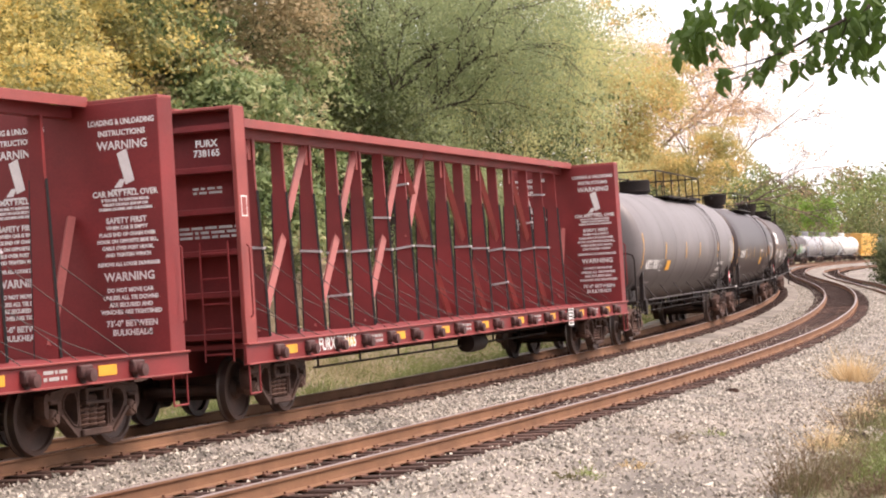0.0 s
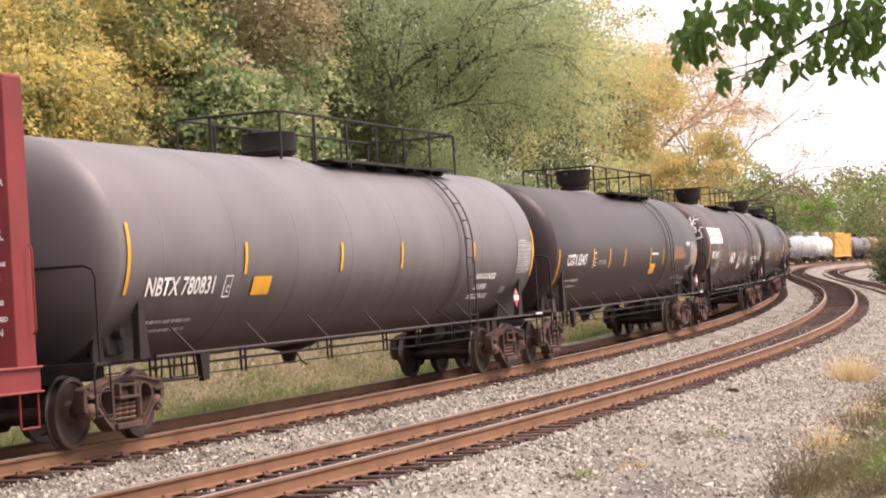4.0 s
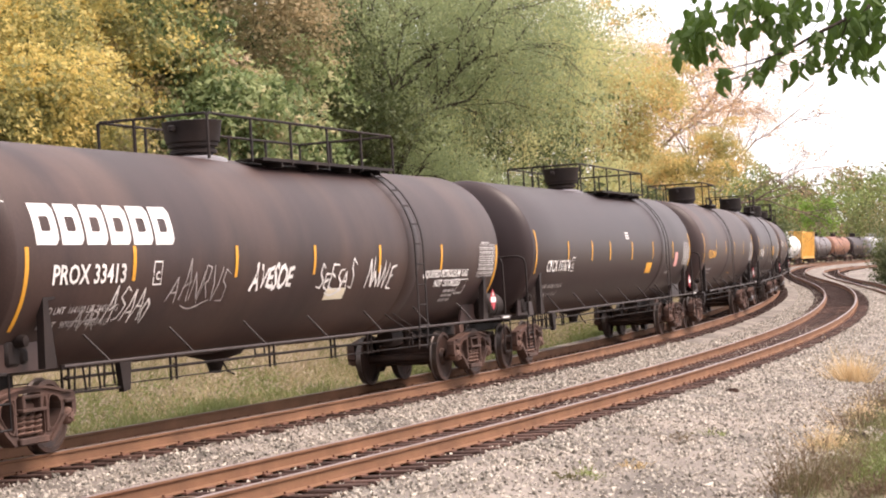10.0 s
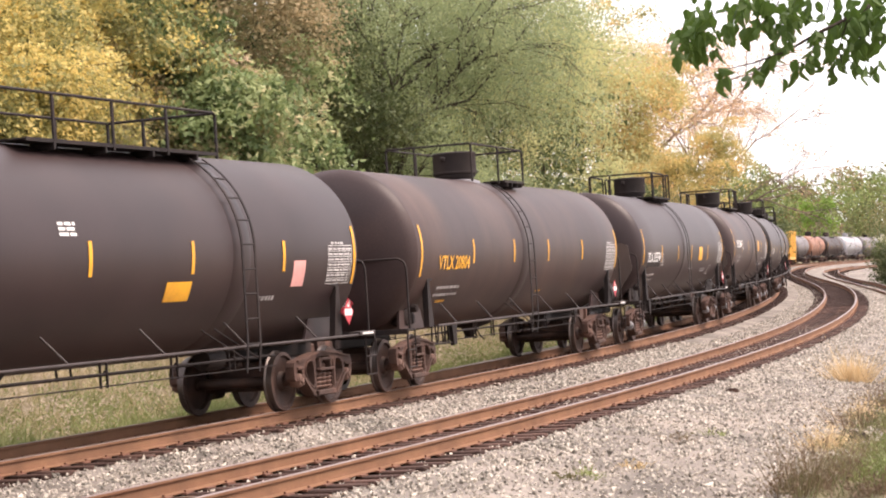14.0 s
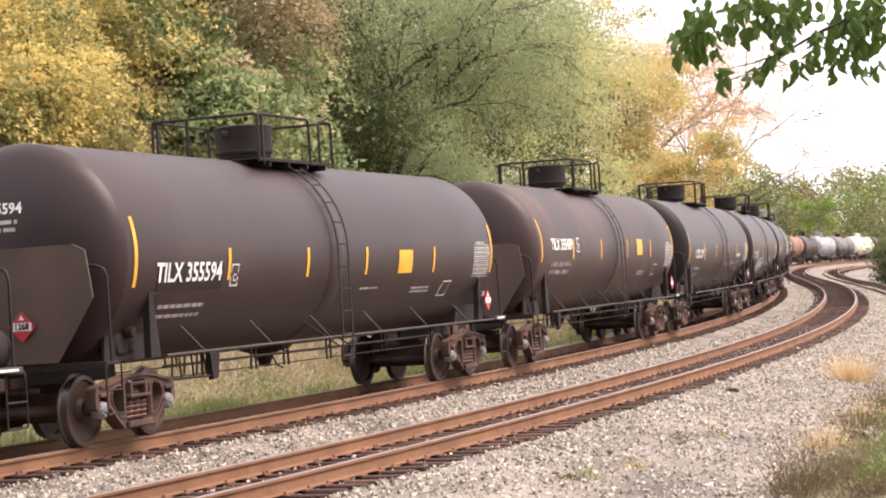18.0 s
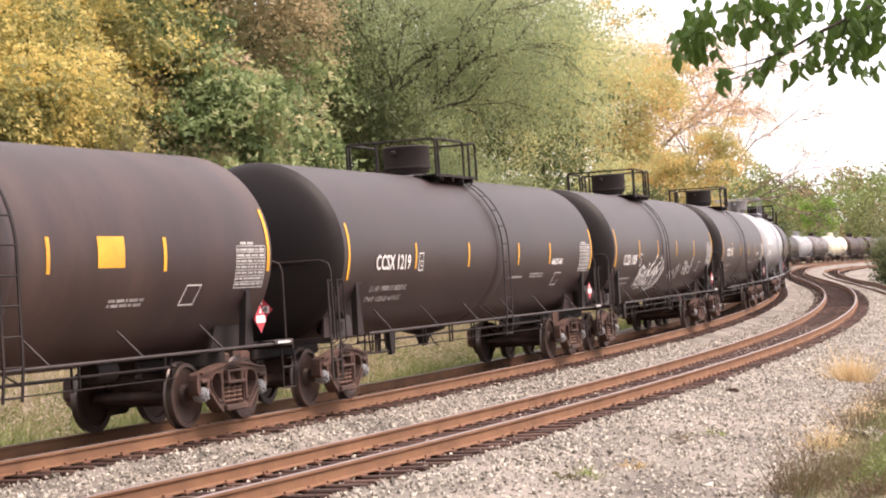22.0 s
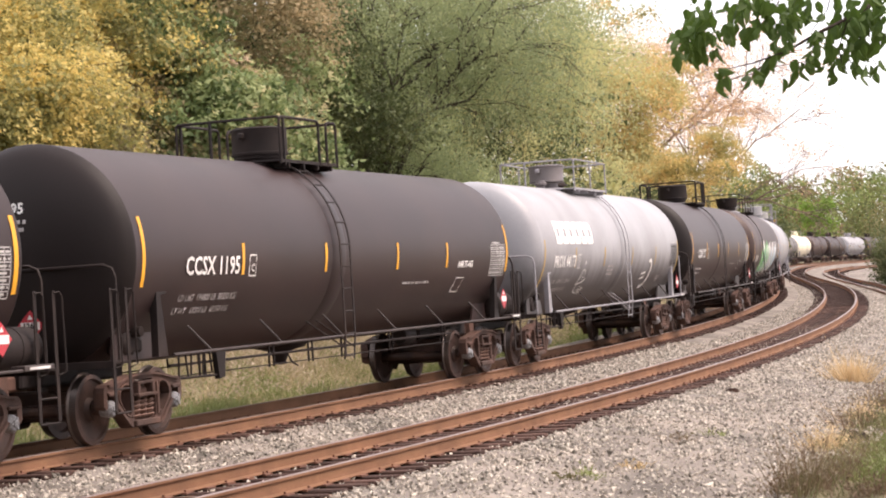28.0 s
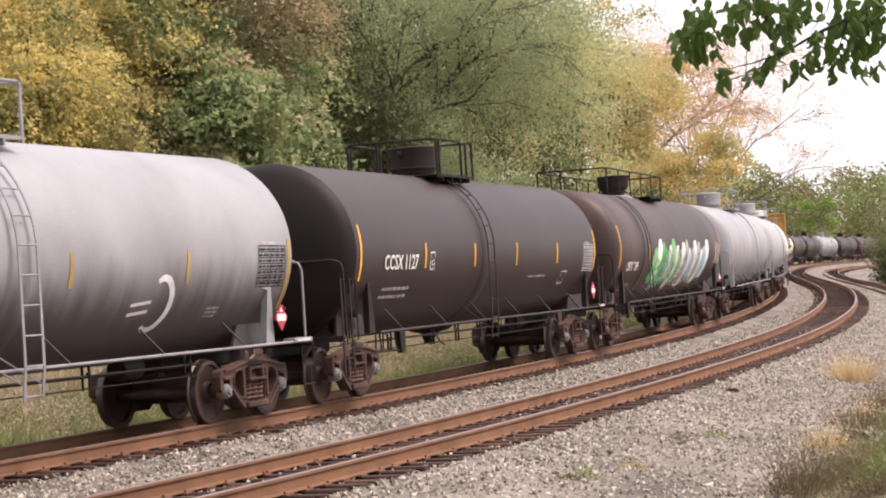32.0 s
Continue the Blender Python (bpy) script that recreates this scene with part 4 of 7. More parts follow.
def ruled(w, h, t=0.013):
    """A frame ruled into rows and columns."""
    g = Geo()

    def bar(x0, x1, y0, y1):
        g.add([(x0, y0, 0), (x1, y0, 0), (x1, y1, 0), (x0, y1, 0)], [(0, 1, 2, 3)])
    for i in range(8):
        y = -h / 2 + h * i / 7
        bar(-w / 2, w / 2, y - t / 2, y + t / 2)
    for x in (-w / 2, -w * 0.05, w * 0.18, w * 0.36, w / 2):
        for i in range(7):
            y = -h / 2 + h * i / 7
            bar(x - t / 2, x + t / 2, y + t / 2, y + h / 7 - t / 2)
    me = bpy.data.meshes.new("ruled")
    me.from_pydata(g.v, [], g.f)
    return me


def blocks(w, h, n):
    """A row of chunky hollow blocks with clipped corners, for a painted owner's mark."""
    g = Geo()
    ww = w / n * 0.90
    c = ww * 0.14
    for i in range(n):
        x = -w / 2 + w * (i + 0.5) / n
        o = [(-ww / 2, -h / 2), (ww / 2 - c, -h / 2), (ww / 2, -h / 2 + c), (ww / 2, h / 2 - c), (ww / 2 - c, h / 2), (-ww / 2, h / 2)]
        q = [(a * 0.40, b * 0.36) for a, b in o]
        for k in range(6):
            k2 = (k + 1) % 6
            for t in range(4):
                ring = [(o[k][0] + (o[k2][0] - o[k][0]) * u, o[k][1] + (o[k2][1] - o[k][1]) * u, q[k][0] + (q[k2][0] - q[k][0]) * u, q[k][1] + (q[k2][1] - q[k][1]) * u) for u in (t / 4, (t + 1) / 4)]
                g.add([(x + ring[0][0], ring[0][1], 0), (x + ring[1][0], ring[1][1], 0), (x + ring[1][2], ring[1][3], 0), (x + ring[0][2], ring[0][3], 0)], [(0, 1, 2, 3)])
    me = bpy.data.meshes.new("blocks")
    me.from_pydata(g.v, [], g.f)
    return me


def tank_car(front, rear, colour, label, hatch, plat, ladder, stripes=(), number=None, marks=(), R=1.5, zc=2.46, dz=-0.12, edz=0.0, far=False, bright=False,
             digits="", reservoir=False, grabs=False, saddle_mat=None, rings=0, tape=None, number_mat=None, load=(), shield=False, short=1.08, tag_back=0.38):
    """A tank car. front and rear: where its end stripes stand along the line at 16 s. hatch, plat, ladder, stripes, marks: metres behind the front stripe,
    heights from the tank's middle."""
    L = rear - front
    car = tagged(new("tank_car"), label, "tank car", "tank cars of the freight train")
    car["home"] = (front + rear) / 2
    hx = L / 2 + 0.10

    def X(d):
        return -L / 2 + d

    def mark(name, me, d, z, mat, lbl="", proud=0.0):
        ob = part(name, on_tank(me, X(d), zc + z, R, zc, lift=(0.018 if rings else 0.006) + proud), mat, car, lbl)
        return tagged(ob, kind="stuff") if name in ("graffiti", "lettering", "load_lettering", "data_text", "small_lettering", "data_panel") else ob

    def on_head(name, me, y, z, mat, lbl=""):
        for v in me.vertices:
            yy, zz = y - v.co.x, z + v.co.y
            v.co = (-hx - 0.106 - float(np.interp(math.hypot(yy, zz) / R, [r for r, _ in head], [d for _, d in head])), yy, zc + zz)
        return tagged(part(name, me, mat, car, lbl), kind="stuff")
    # shell with domed heads
    head = [(0.014, 0.42), (0.25, 0.41), (0.5, 0.37), (0.68, 0.315), (0.80, 0.26), (0.88, 0.205), (0.93, 0.155), (0.962, 0.10), (0.985, 0.05), (0.996, 0.02), (1.0, 0.0)]
    prof = [(R * r, -hx - 0.10 - d) for r, d in head]
    prof += [(R, -hx + 2 * hx * k / 8) for k in range(1, 8)]
    prof += [(R * r, hx + d) for r, d in reversed(head)]
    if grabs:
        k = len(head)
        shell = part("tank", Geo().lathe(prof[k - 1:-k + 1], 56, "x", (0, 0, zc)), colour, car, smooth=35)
        # both ends are a darker black than the shell between them
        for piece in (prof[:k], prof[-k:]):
            part("tank_head", Geo().lathe(piece, 56, "x", (0, 0, zc)), HEADBLACK, shell, "domed tank end in darker black", smooth=35)
    else:
        part("tank", Geo().lathe(prof, 56 if not far else 24, "x", (0, 0, zc)), colour, car, smooth=35)
    for k in range(rings):
        x = X(1.0 + (L - 2.0) * k / (rings - 1))
        part("weld_ring", Geo().lathe([(R - 0.003, x - 0.030), (R + 0.0045, x - 0.012), (R + 0.0045, x + 0.012), (R - 0.003, x + 0.030)], 56, "x", (0, 0, zc)), colour, car, smooth=60)
    top = zc + R
    pale = colour in (PALE, SOOT_SHADED, PALER, CHALK, CREAM, GREY)
    rail_mat = RAILGREY if pale and colour is not GREY else IRON
    # housing on top with rim, lid and latch lugs
    g = Geo()
    bowl = [(0.30, top - 0.08), (0.30, top + 0.06), (0.36, top + 0.07), (0.36, top + 0.12), (0.33, top + 0.13), (0.33, top + 0.16), (0.385, top + 0.17), (0.39, top + 0.22), (0.415, top + 0.24), (0.455, top + 0.53),
            (0.465, top + 0.555), (0.44, top + 0.565), (0.25, top + 0.575), (0.02, top + 0.58)]
    drum = [(0.39, top - 0.08), (0.39, top + 0.06), (0.43, top + 0.07), (0.43, top + 0.12), (0.465, top + 0.13), (0.47, top + 0.17), (0.455, top + 0.18), (0.455, top + 0.53), (0.465, top + 0.56), (0.435, top + 0.585), (0.25, top + 0.60), (0.02, top + 0.605)]
    if colour is SOOT_SHADED:
        drum = [(0.27, top - 0.08), (0.27, top + 0.15), (0.41, top + 0.165), (0.425, top + 0.19), (0.41, top + 0.215), (0.425, top + 0.53), (0.445, top + 0.545), (0.44, top + 0.575), (0.25, top + 0.60), (0.02, top + 0.605)]
        for dx, r, h, dark in ((0.95, 0.24, 0.20, IRON), (-0.62, 0.13, 0.20, GREY)):
            part("valve", Geo().lathe([(r * 0.8, top - 0.08), (r * 0.8, top + h * 0.4), (r * 1.15, top + h * 0.45), (r * 1.15, top + h * 0.65), (r, top + h * 0.7), (r * 0.9, top + h), (0.02, top + h)], 16, "z", (X(hatch) + dx, 0, 0)), dark, car, smooth=35)
    if colour is GREY:
        drum = [(r, top + (z - top) * 0.75) for r, z in drum]
    long_deck = plat[1] - plat[0] > 7 and colour is not GREY
    g.lathe(bowl if long_deck else drum, 28, "z", (X(hatch), 0, 0))
    housing = part("hatch_housing", g, GREY if colour is SOOT_SHADED else IRON if colour is GREY or not pale else colour, car, smooth=35)
    for e in (-1, 1):
        part("latch", Geo().box((X(hatch) + e * 0.48, 0.1, top + 0.44), (0.10, 0.10, 0.10), 0.02), rail_mat, housing)
    part("saddle_plate", Geo().lathe([(0.53, top - 0.16), (0.51, top - 0.03), (0.36, top + 0.02)], 24, "z", (X(hatch), 0, 0)), RAILGREY if not far else colour, housing, smooth=60)
    # platform and railing
    pz, rh = top - 0.10, top + (0.55 if long_deck else 0.64)
    a0, a1 = X(plat[0]), X(plat[1])
    for s in (-1, 1):
        g = Geo()
        b0 = a0 if plat[1] - plat[0] < 3.6 else max(X(hatch) + 0.55, a0)
        g.box(((b0 + a1) / 2, s * 0.66, pz + 0.05), (a1 - b0, 0.46, 0.025), 0.005)
        g.box(((b0 + a1) / 2, s * 0.90, pz + 0.045), (a1 - b0, 0.02, 0.05))
        for k in range(4):
            g.box((b0 + (a1 - b0) * (k + 0.5) / 4, s * 0.74, pz - 0.02), (0.04, 0.36, 0.09))
        part("walkway", g, rail_mat, car)
        if plat[1] - plat[0] < 3.0:
            for b0, b1 in ((a0, a0 + 0.68 * (a1 - a0)), (a0 + 0.82 * (a1 - a0), a1)):
                part("handrail", Geo().tube([(b0, s * 0.9, pz), (b0, s * 0.9, rh - 0.08), (b0 + 0.03, s * 0.9, rh - 0.02), (b0 + 0.09, s * 0.9, rh), (b1 - 0.09, s * 0.9, rh), (b1 - 0.03, s * 0.9, rh - 0.02), (b1, s * 0.9, rh - 0.08), (b1, s * 0.9, pz)], 0.025, 6), rail_mat, car)
            part("railing_post", Geo().box((a0 + 0.16, s * 0.9, (pz + rh) / 2 - 0.02), (0.05, 0.035, rh - pz)), rail_mat, car)
        else:
            n_post = max(3, int(round((a1 - a0) / 1.5)) + 1)
            for i in range(n_post):
                x = a0 + (a1 - a0) * i / (n_post - 1)
                part("railing_post", Geo().box((x, s * 0.9, (pz + rh) / 2 - 0.02), (0.045, 0.03, rh - pz)), rail_mat, car)
            part("handrail", Geo().tube([(a0, s * 0.9, rh - 0.06), (a0 + 0.05, s * 0.9, rh), (a1 - 0.05, s * 0.9, rh), (a1, s * 0.9, rh - 0.06)], 0.022, 6), rail_mat, car)
    for x in (a0, a1):
        part("handrail", Geo().tube([(x, -0.9, rh - 0.03), (x, -0.86, rh), (x, 0.86, rh), (x, 0.9, rh - 0.03)], 0.024, 6), rail_mat, car)
        part("railing_post", Geo().box((x, 0.3, (pz + rh) / 2), (0.05, 0.035, rh - pz)), rail_mat, car)
    # ladders: over the tank's side, then straight down to below the pipe
    for s in (-1, 1):
        g = Geo()
        lx = X(ladder)
        Rr = R + 0.10
        path = [(s * Rr * math.cos(a), zc + Rr * math.sin(a)) for a in (math.radians(d) for d in np.linspace(58, -2, 10))] + [(s * (R + 0.10), 1.10), (s * (R + 0.06), 0.72)]
        for dx in (-0.2, 0.2):
            for (ya, za), (yb, zb) in zip(path, path[1:]):
                d = Vector((0, yb - ya, zb - za))
                g.box((lx + dx, (ya + yb) / 2, (za + zb) / 2), (d.length + 0.012, 0.05, 0.014), 0, d.to_track_quat("X", "Z").to_matrix())
        ys = np.array(path)
        cum = np.concatenate([[0], np.cumsum(np.hypot(*np.diff(ys, axis=0).T))])
        for d in np.arange(0.12, cum[-1] + 0.01, 0.355):
            y, z = np.interp(d, cum, ys[:, 0]), np.interp(d, cum, ys[:, 1])
            g.tube([(lx - 0.2, y, z), (lx + 0.2, y, z)], 0.013, 5)
        lad = part("ladder", g, rail_mat, car)
        for dx in (-0.2, 0.2):
            part("ladder_brace", Geo().tube([(lx + dx, s * (R + 0.07), 0.90), (lx + dx - 0.34, s * 1.44, 1.10), (lx + dx - 0.62, s * 1.20, 1.36)], 0.014, 5), rail_mat, lad)
        part("ladder_guide", Geo().lathe([(R - 0.01, lx - 0.31), (R + 0.006, lx - 0.27), (R + 0.006, lx + 0.27), (R - 0.01, lx + 0.31)], 56 if not far else 24, "x", (0, 0, zc)), colour, lad, smooth=60) if s < 0 else None
    # long side pipe with struts, both sides
    for s in (-1, 1):
        pipe = part("side_pipe", Geo().tube([(-L / 2 + 0.75, s * 1.46, 1.08), (L / 2 + 0.05, s * 1.46, 1.08)], 0.022, 8), RAILGREY if pale and colour is not GREY else PIPEM, car, smooth=60)
        n = int(L / 2.3)
        for i in range(n):
            x = -L / 2 + 1.9 + (L - 3.4) * i / max(1, n - 1)
            part("strut", Geo().tube([(x - 0.26, s * 1.24, 1.44), (x, s * 1.46, 1.08)], 0.017, 5), PIPEM, pipe)
        if not far:
            b = part("step_board", Geo().box((L / 2 + 0.36, s * 1.40, 1.10), (0.62, 0.20, 0.07), 0.01), rail_mat if pale else PIPEM, car)
            part("small_lettering", Geo().box((L / 2 + 0.36, s * 1.503, 1.10), (0.42, 0.005, 0.03)), WHITE, b)
    # ends: sills, platforms, railings, steps, couplers, saddles
    tc = L / 2 - 0.55
    for e in (-1, 1):
        xe = e * (L / 2 + 0.62)
        sill = part("stub_sill", Geo().box((e * (L / 2 - 0.35), 0, 0.93), (2.7, 0.36, 0.30), 0.03), IRON, car)
        g = Geo()
        g.box((xe, 0, 1.06), (0.34, 2.86, 0.04), 0.008)
        g.box((xe + e * 0.17, 0, 1.04), (0.03, 2.86, 0.09))
        part("end_platform", g, IRON, car)
        g = Geo()
        g.box((e * (L / 2 + 1.05), 0, 0.86), (0.7, 0.2, 0.2), 0.03)
        g.prism([(e * (L / 2 + 1.28), -0.16), (e * (L / 2 + 1.55), -0.18), (e * (L / 2 + 1.6), 0.0), (e * (L / 2 + 1.45), 0.05), (e * (L / 2 + 1.5), 0.2), (e * (L / 2 + 1.28), 0.2)], 0.72, 1.0, "xy")
        part("coupler", g, TRUCKM, sill)
        part("air_hose", Geo().tube([(e * (L / 2 + 0.9), 0.3, 0.8), (e * (L / 2 + 1.2), 0.3, 0.62), (e * (L / 2 + 1.45), 0.25, 0.5)], 0.025, 6), IRON, sill)
        zt = 2.30
        pts = [(xe, -1.40, 1.06), (xe, -1.40, zt - 0.16), (xe, -1.36, zt - 0.05), (xe, -1.24, zt), (xe, 1.24, zt), (xe, 1.36, zt - 0.05), (xe, 1.40, zt - 0.16), (xe, 1.40, 1.06)]
        part("end_railing", Geo().tube(pts, 0.021, 6), rail_mat, car, smooth=60)
        for s in (-1, 1):
            g = Geo()
            for dx in (-0.2, 0.2):
                g.tube([(xe + dx, s * 1.42, 1.06), (xe + dx, s * 1.42, 0.42)], 0.014, 5)
            for z in (0.42, 0.72):
                g.tube([(xe - 0.2, s * 1.42, z), (xe + 0.2, s * 1.42, z)], 0.014, 5)
            part("step", g, IRON, car)
            if grabs:
                # flat uprights of the corner ladder, each with a bent grab rod beside it
                for dx in (-0.2, 0.2):
                    up = part("ladder_upright", Geo().box((xe + dx, s * 1.425, 1.22), (0.065, 0.016, 1.56), 0.003), IRON, car)
                    q = xe + dx
                    part("grab_iron", Geo().tube([(q, s * 1.44, 1.97), (q + 0.06, s * 1.47, 1.98), (q + 0.10, s * 1.48, 1.93), (q + 0.12, s * 1.48, 1.02), (q + 0.02, s * 1.44, 0.99)], 0.012, 5), IRON, up)
            xb = e * tc
            g = Geo()
            g.prism([(xb - e * 0.60, 1.05), (xb + e * 0.75, 1.05), (xb + e * 0.70, 1.50), (xb + e * 0.20, 2.0), (xb - e * 0.15, 1.9)], s * 1.02, s * 1.06)
            sad = part("saddle", g, saddle_mat or (colour if not far else IRON), car)
            g = Geo()
            xp = xb + e * 0.03
            g.prism([(xp - e * 0.20, 1.07), (xp + e * 0.08, 1.07), (xp + e * 0.05, 1.93), (xp - e * 0.03, 1.97), (xp - e * 0.24, 1.97), (xp - e * 0.24, 1.90), (xp - e * 0.06, 1.88)], s * 1.30, s * 1.40)
            part("saddle_post", g, RAILGREY if pale and colour is not GREY else (saddle_mat or IRON), sad)
        truck(car, e * tc, bright)
    # pipes and rods underneath
    for y, z in ((-0.85, 0.90), (-0.85, 0.74), (0.6, 0.80)):
        part("brake_rod", Geo().tube([(-tc + 1.25, y, z), (tc - 1.25, y, z - 0.02)], 0.021 if z > 0.85 else 0.011, 6), IRON, car)
    for i in range(6):
        x = -tc + 2.0 + (2 * tc - 4) * (i + 0.3 * math.sin(i * 5 + L)) / 5
        g = Geo()
        for dx in (-0.085, 0.085):
            g.box((x + dx, -0.85, 0.89), (0.022, 0.03, 0.38))
        g.lathe([(0.022, -0.025), (0.036, -0.02), (0.036, 0.02), (0.022, 0.025)], 8, "x", (x + 0.06, -0.85, 0.90))
        part("rod_hanger", g, IRON, car)
    if not far:
        g = Geo()
        for k in range(6):
            x = -tc + 1.35 + 0.19 * k
            g.tube([(x, -0.95, 1.06), (x + (0.06 if k % 2 else -0.04), -0.95, 0.70 + 0.03 * (k % 3))], 0.016, 5)
        g.tube([(-tc + 1.1, -0.95, 0.72), (-tc + 2.6, -0.95, 0.70)], 0.02, 5)
        g.prism([(-tc + 2.42, 1.06), (-tc + 2.74, 1.06), (-tc + 2.68, 0.66), (-tc + 2.50, 0.64)], -1.0, -0.92)
        part("brake_rigging", g, IRON, car)
    part("brake_cylinder", Geo().lathe([(0.02, -0.3), (0.15, -0.3), (0.17, -0.25), (0.17, 0.2), (0.10, 0.32), (0.02, 0.32)], 14, "x", (tc - 2.4, -0.35, 0.90)), IRON, car, smooth=40)
    g = Geo()
    g.lathe([(0.50, 1.02), (0.42, 0.93), (0.16, 0.86), (0.10, 0.70), (0.12, 0.66), (0.02, 0.65)], 14, "z", (X(hatch) + 0.3, 0, 0))
    g.tube([(X(hatch) + 0.1, -0.2, 0.88), (X(hatch) + 0.12, -0.3, 0.68), (X(hatch) + 0.3, -0.32, 0.62)], 0.015, 5)
    part("outlet_valve", g, IRON, car, smooth=40)
    g = Geo()
    g.box((-L / 2 + 0.25, -0.95, 1.28), (0.34, 0.30, 0.34), 0.05)
    g.box((-L / 2 + 0.50, -0.98, 1.24), (0.2, 0.24, 0.22), 0.05)
    g.lathe([(0.02, -0.16), (0.07, -0.15), (0.09, 0.0), (0.07, 0.15), (0.02, 0.16)], 10, "y", (-L / 2 + 0.32, -1.08, 1.42))
    part("brake_valve", g, IRON, car, smooth=40)
    if reservoir:
        part("air_reservoir", Geo().lathe([(0.02, -0.52), (0.16, -0.50), (0.25, -0.40), (0.26, -0.02), (0.27, -0.015), (0.27, 0.015), (0.26, 0.02), (0.25, 0.40), (0.16, 0.50), (0.02, 0.52)], 20, "x", (L / 2 + 0.24, -1.12, 1.34)), IRON if not pale else GREY, car, smooth=35)
    # end stripes and side stripes
    tape = tape or STRIPE
    for d in (0.0, L):
        mark("end_stripe", patch(0.085, short, 10), d, edz, tape)
    for d in stripes:
        mark("reflective_stripe", patch(0.085, 0.45), d, dz, tape)
    if number:
        d, z, h, body = number
        tagged(part("lettering", on_tank(letters(body, h, 1.02, 0.007), X(d), zc + z, R, zc, lift=0.022 if rings else 0.016), number_mat or WHITE, car), kind="stuff")
        if load:
            for i, row in enumerate(load):
                mark("load_lettering", letters(row, 0.10, 1.0, 0.002), d + 0.02 - 0.08 * i, z - 0.42 - 0.17 * i, DIM)
        else:
            mark("load_lettering", bars(2, 1.35, 0.30, len(body) + int(L * 7), 0.62), d - 0.02, z - 0.50, DIM)
    if not far:
        ink = IRON if colour is SOOT_SHADED else PANEL
        mark("data_panel", ruled(0.90, 0.60), L - 0.56, -0.24, ink)
        mark("data_text", bars(7, 0.86, 0.58, int(L * 31), 0.66), L - 0.56, -0.24, ink)
        mark("small_lettering", bars(1, 0.45, 0.05, int(L * 13), 0.3), L - 0.66, 0.10, PANEL)
        placard(car, pose(L / 2 - tag_back, -1.50, 1.46) @ pose(0, 0, 0, 90, 0, 0))
        placard(car, pose(-L / 2 - 0.86, -0.28, 1.58) @ pose(0, 0, 0, 90, 0, -90), digits)
        if number:
            tail = number[3].split()[-1]
            on_head("head_lettering", letters(tail, 0.14, 1.0, 0.005), 0.08, 0.64, WHITE)
            on_head("head_lettering", bars(2, 0.45, 0.20, 5, 0.5), 0.08, 0.42, DIM)
    if shield:
        g = Geo()
        g.prism([(-0.75, 1.1), (0.75, 1.1), (1.30, 1.90), (1.22, 2.5), (1.05, 2.58), (-1.05, 2.58), (-1.22, 2.5), (-1.30, 1.90)], -L / 2 - 0.83, -L / 2 - 0.80, "yz")
        part("head_shield", g, SHIELD, car, "brown dusty half-height steel head shield")
    for kind, d, z, *more in marks:
        if kind == "frame":
            mark("stencil_frame", outline(0.24, 0.32), d, z, WHITE)
            mark("stencil_mark", letters("C", 0.11, 1.0, 0.003), d, z - 0.04, WHITE)
        elif kind == "slant":
            mark("stencil_frame", outline(0.42, 0.30, 0.018, 0.35), d, z, WHITE)
        elif kind == "square":
            mark("yellow_decal", patch(more[0], more[1]), d, z, STRIPE if len(more) < 3 else more[2], "yellow square decal")
        elif kind == "bars":
            mark("small_lettering", bars(more[2], more[0], more[1], int(d * 10), 0.4), d, z, more[3] if len(more) > 3 else DIM)
        elif kind == "words":
            mark("lettering", letters(more[0], more[1], 1.0, 0.006), d, z, more[2] if len(more) > 2 else WHITE)
        elif kind == "tag":
            me = letters(more[0], more[1], 0.92, 0.012)
            for k, v in enumerate(me.vertices):
                v.co = (v.co.x * 0.86 + v.co.y * 0.18, v.co.y * (1 + 0.22 * math.sin(v.co.x * 7)), 0)
            mark("graffiti", me, d, z, WHITE, "white sprayed tag")
        elif kind == "patch":
            mark("painted_patch", patch(more[0], more[1]), d, z, more[2])
        elif kind == "blocks":
            for i in range(6):
                mark("painted_block", blocks(more[0] / 6, more[1], 1), d - more[0] / 2 + more[0] * (i + 0.5) / 6, z, more[2], "white painted block")
        elif kind == "spray":
            mark("graffiti", scrawl(more[0], more[1], more[2], more[3], more[4]), d, z, more[5] if len(more) > 5 else WHITE, "white sprayed graffiti" if len(more) < 7 else more[6], more[7] if len(more) > 7 else 0.0)
        elif kind == "headspray":
            on_head("graffiti", scrawl(more[0], more[1], more[2], more[3], more[4]), d, z, WHITE, "white sprayed graffiti")
        elif kind == "piece":
            for i in range(more[0]):
                hue = (GREENSPRAY, WHITE, GREENSPRAY, BLUESPRAY, WHITE, GREENSPRAY, WHITE)[i % 7] if i < 8 else (WHITE, DIM, WHITE, BLUESPRAY)[i % 4]
                mark("graffiti", column(0.72 + 0.35 * math.sin(i * 3.1) ** 2, 1.0 + 0.4 * math.sin(i * 2.3) ** 2, i, 0.15 + 0.25 * math.sin(i * 1.3) ** 2), d + i * 0.55, z + 0.14 * math.sin(i * 1.7), hue, "fat sprayed graffiti strokes", i % 2 * 0.002)
                if i % 3 == 1:
                    mark("graffiti", column(0.16, 0.75, i + 50, 0.32), d + i * 0.55 + 0.2, z - 0.2, (BLUESPRAY, GREENSPRAY)[i % 2], "thin sprayed graffiti strokes", 0.004)
            mark("graffiti", scrawl(3.6, 0.9, 79, 14, 0.12), d + 1.6, z - 0.05, GREENSPRAY, "thick green sprayed strokes", 0.006)
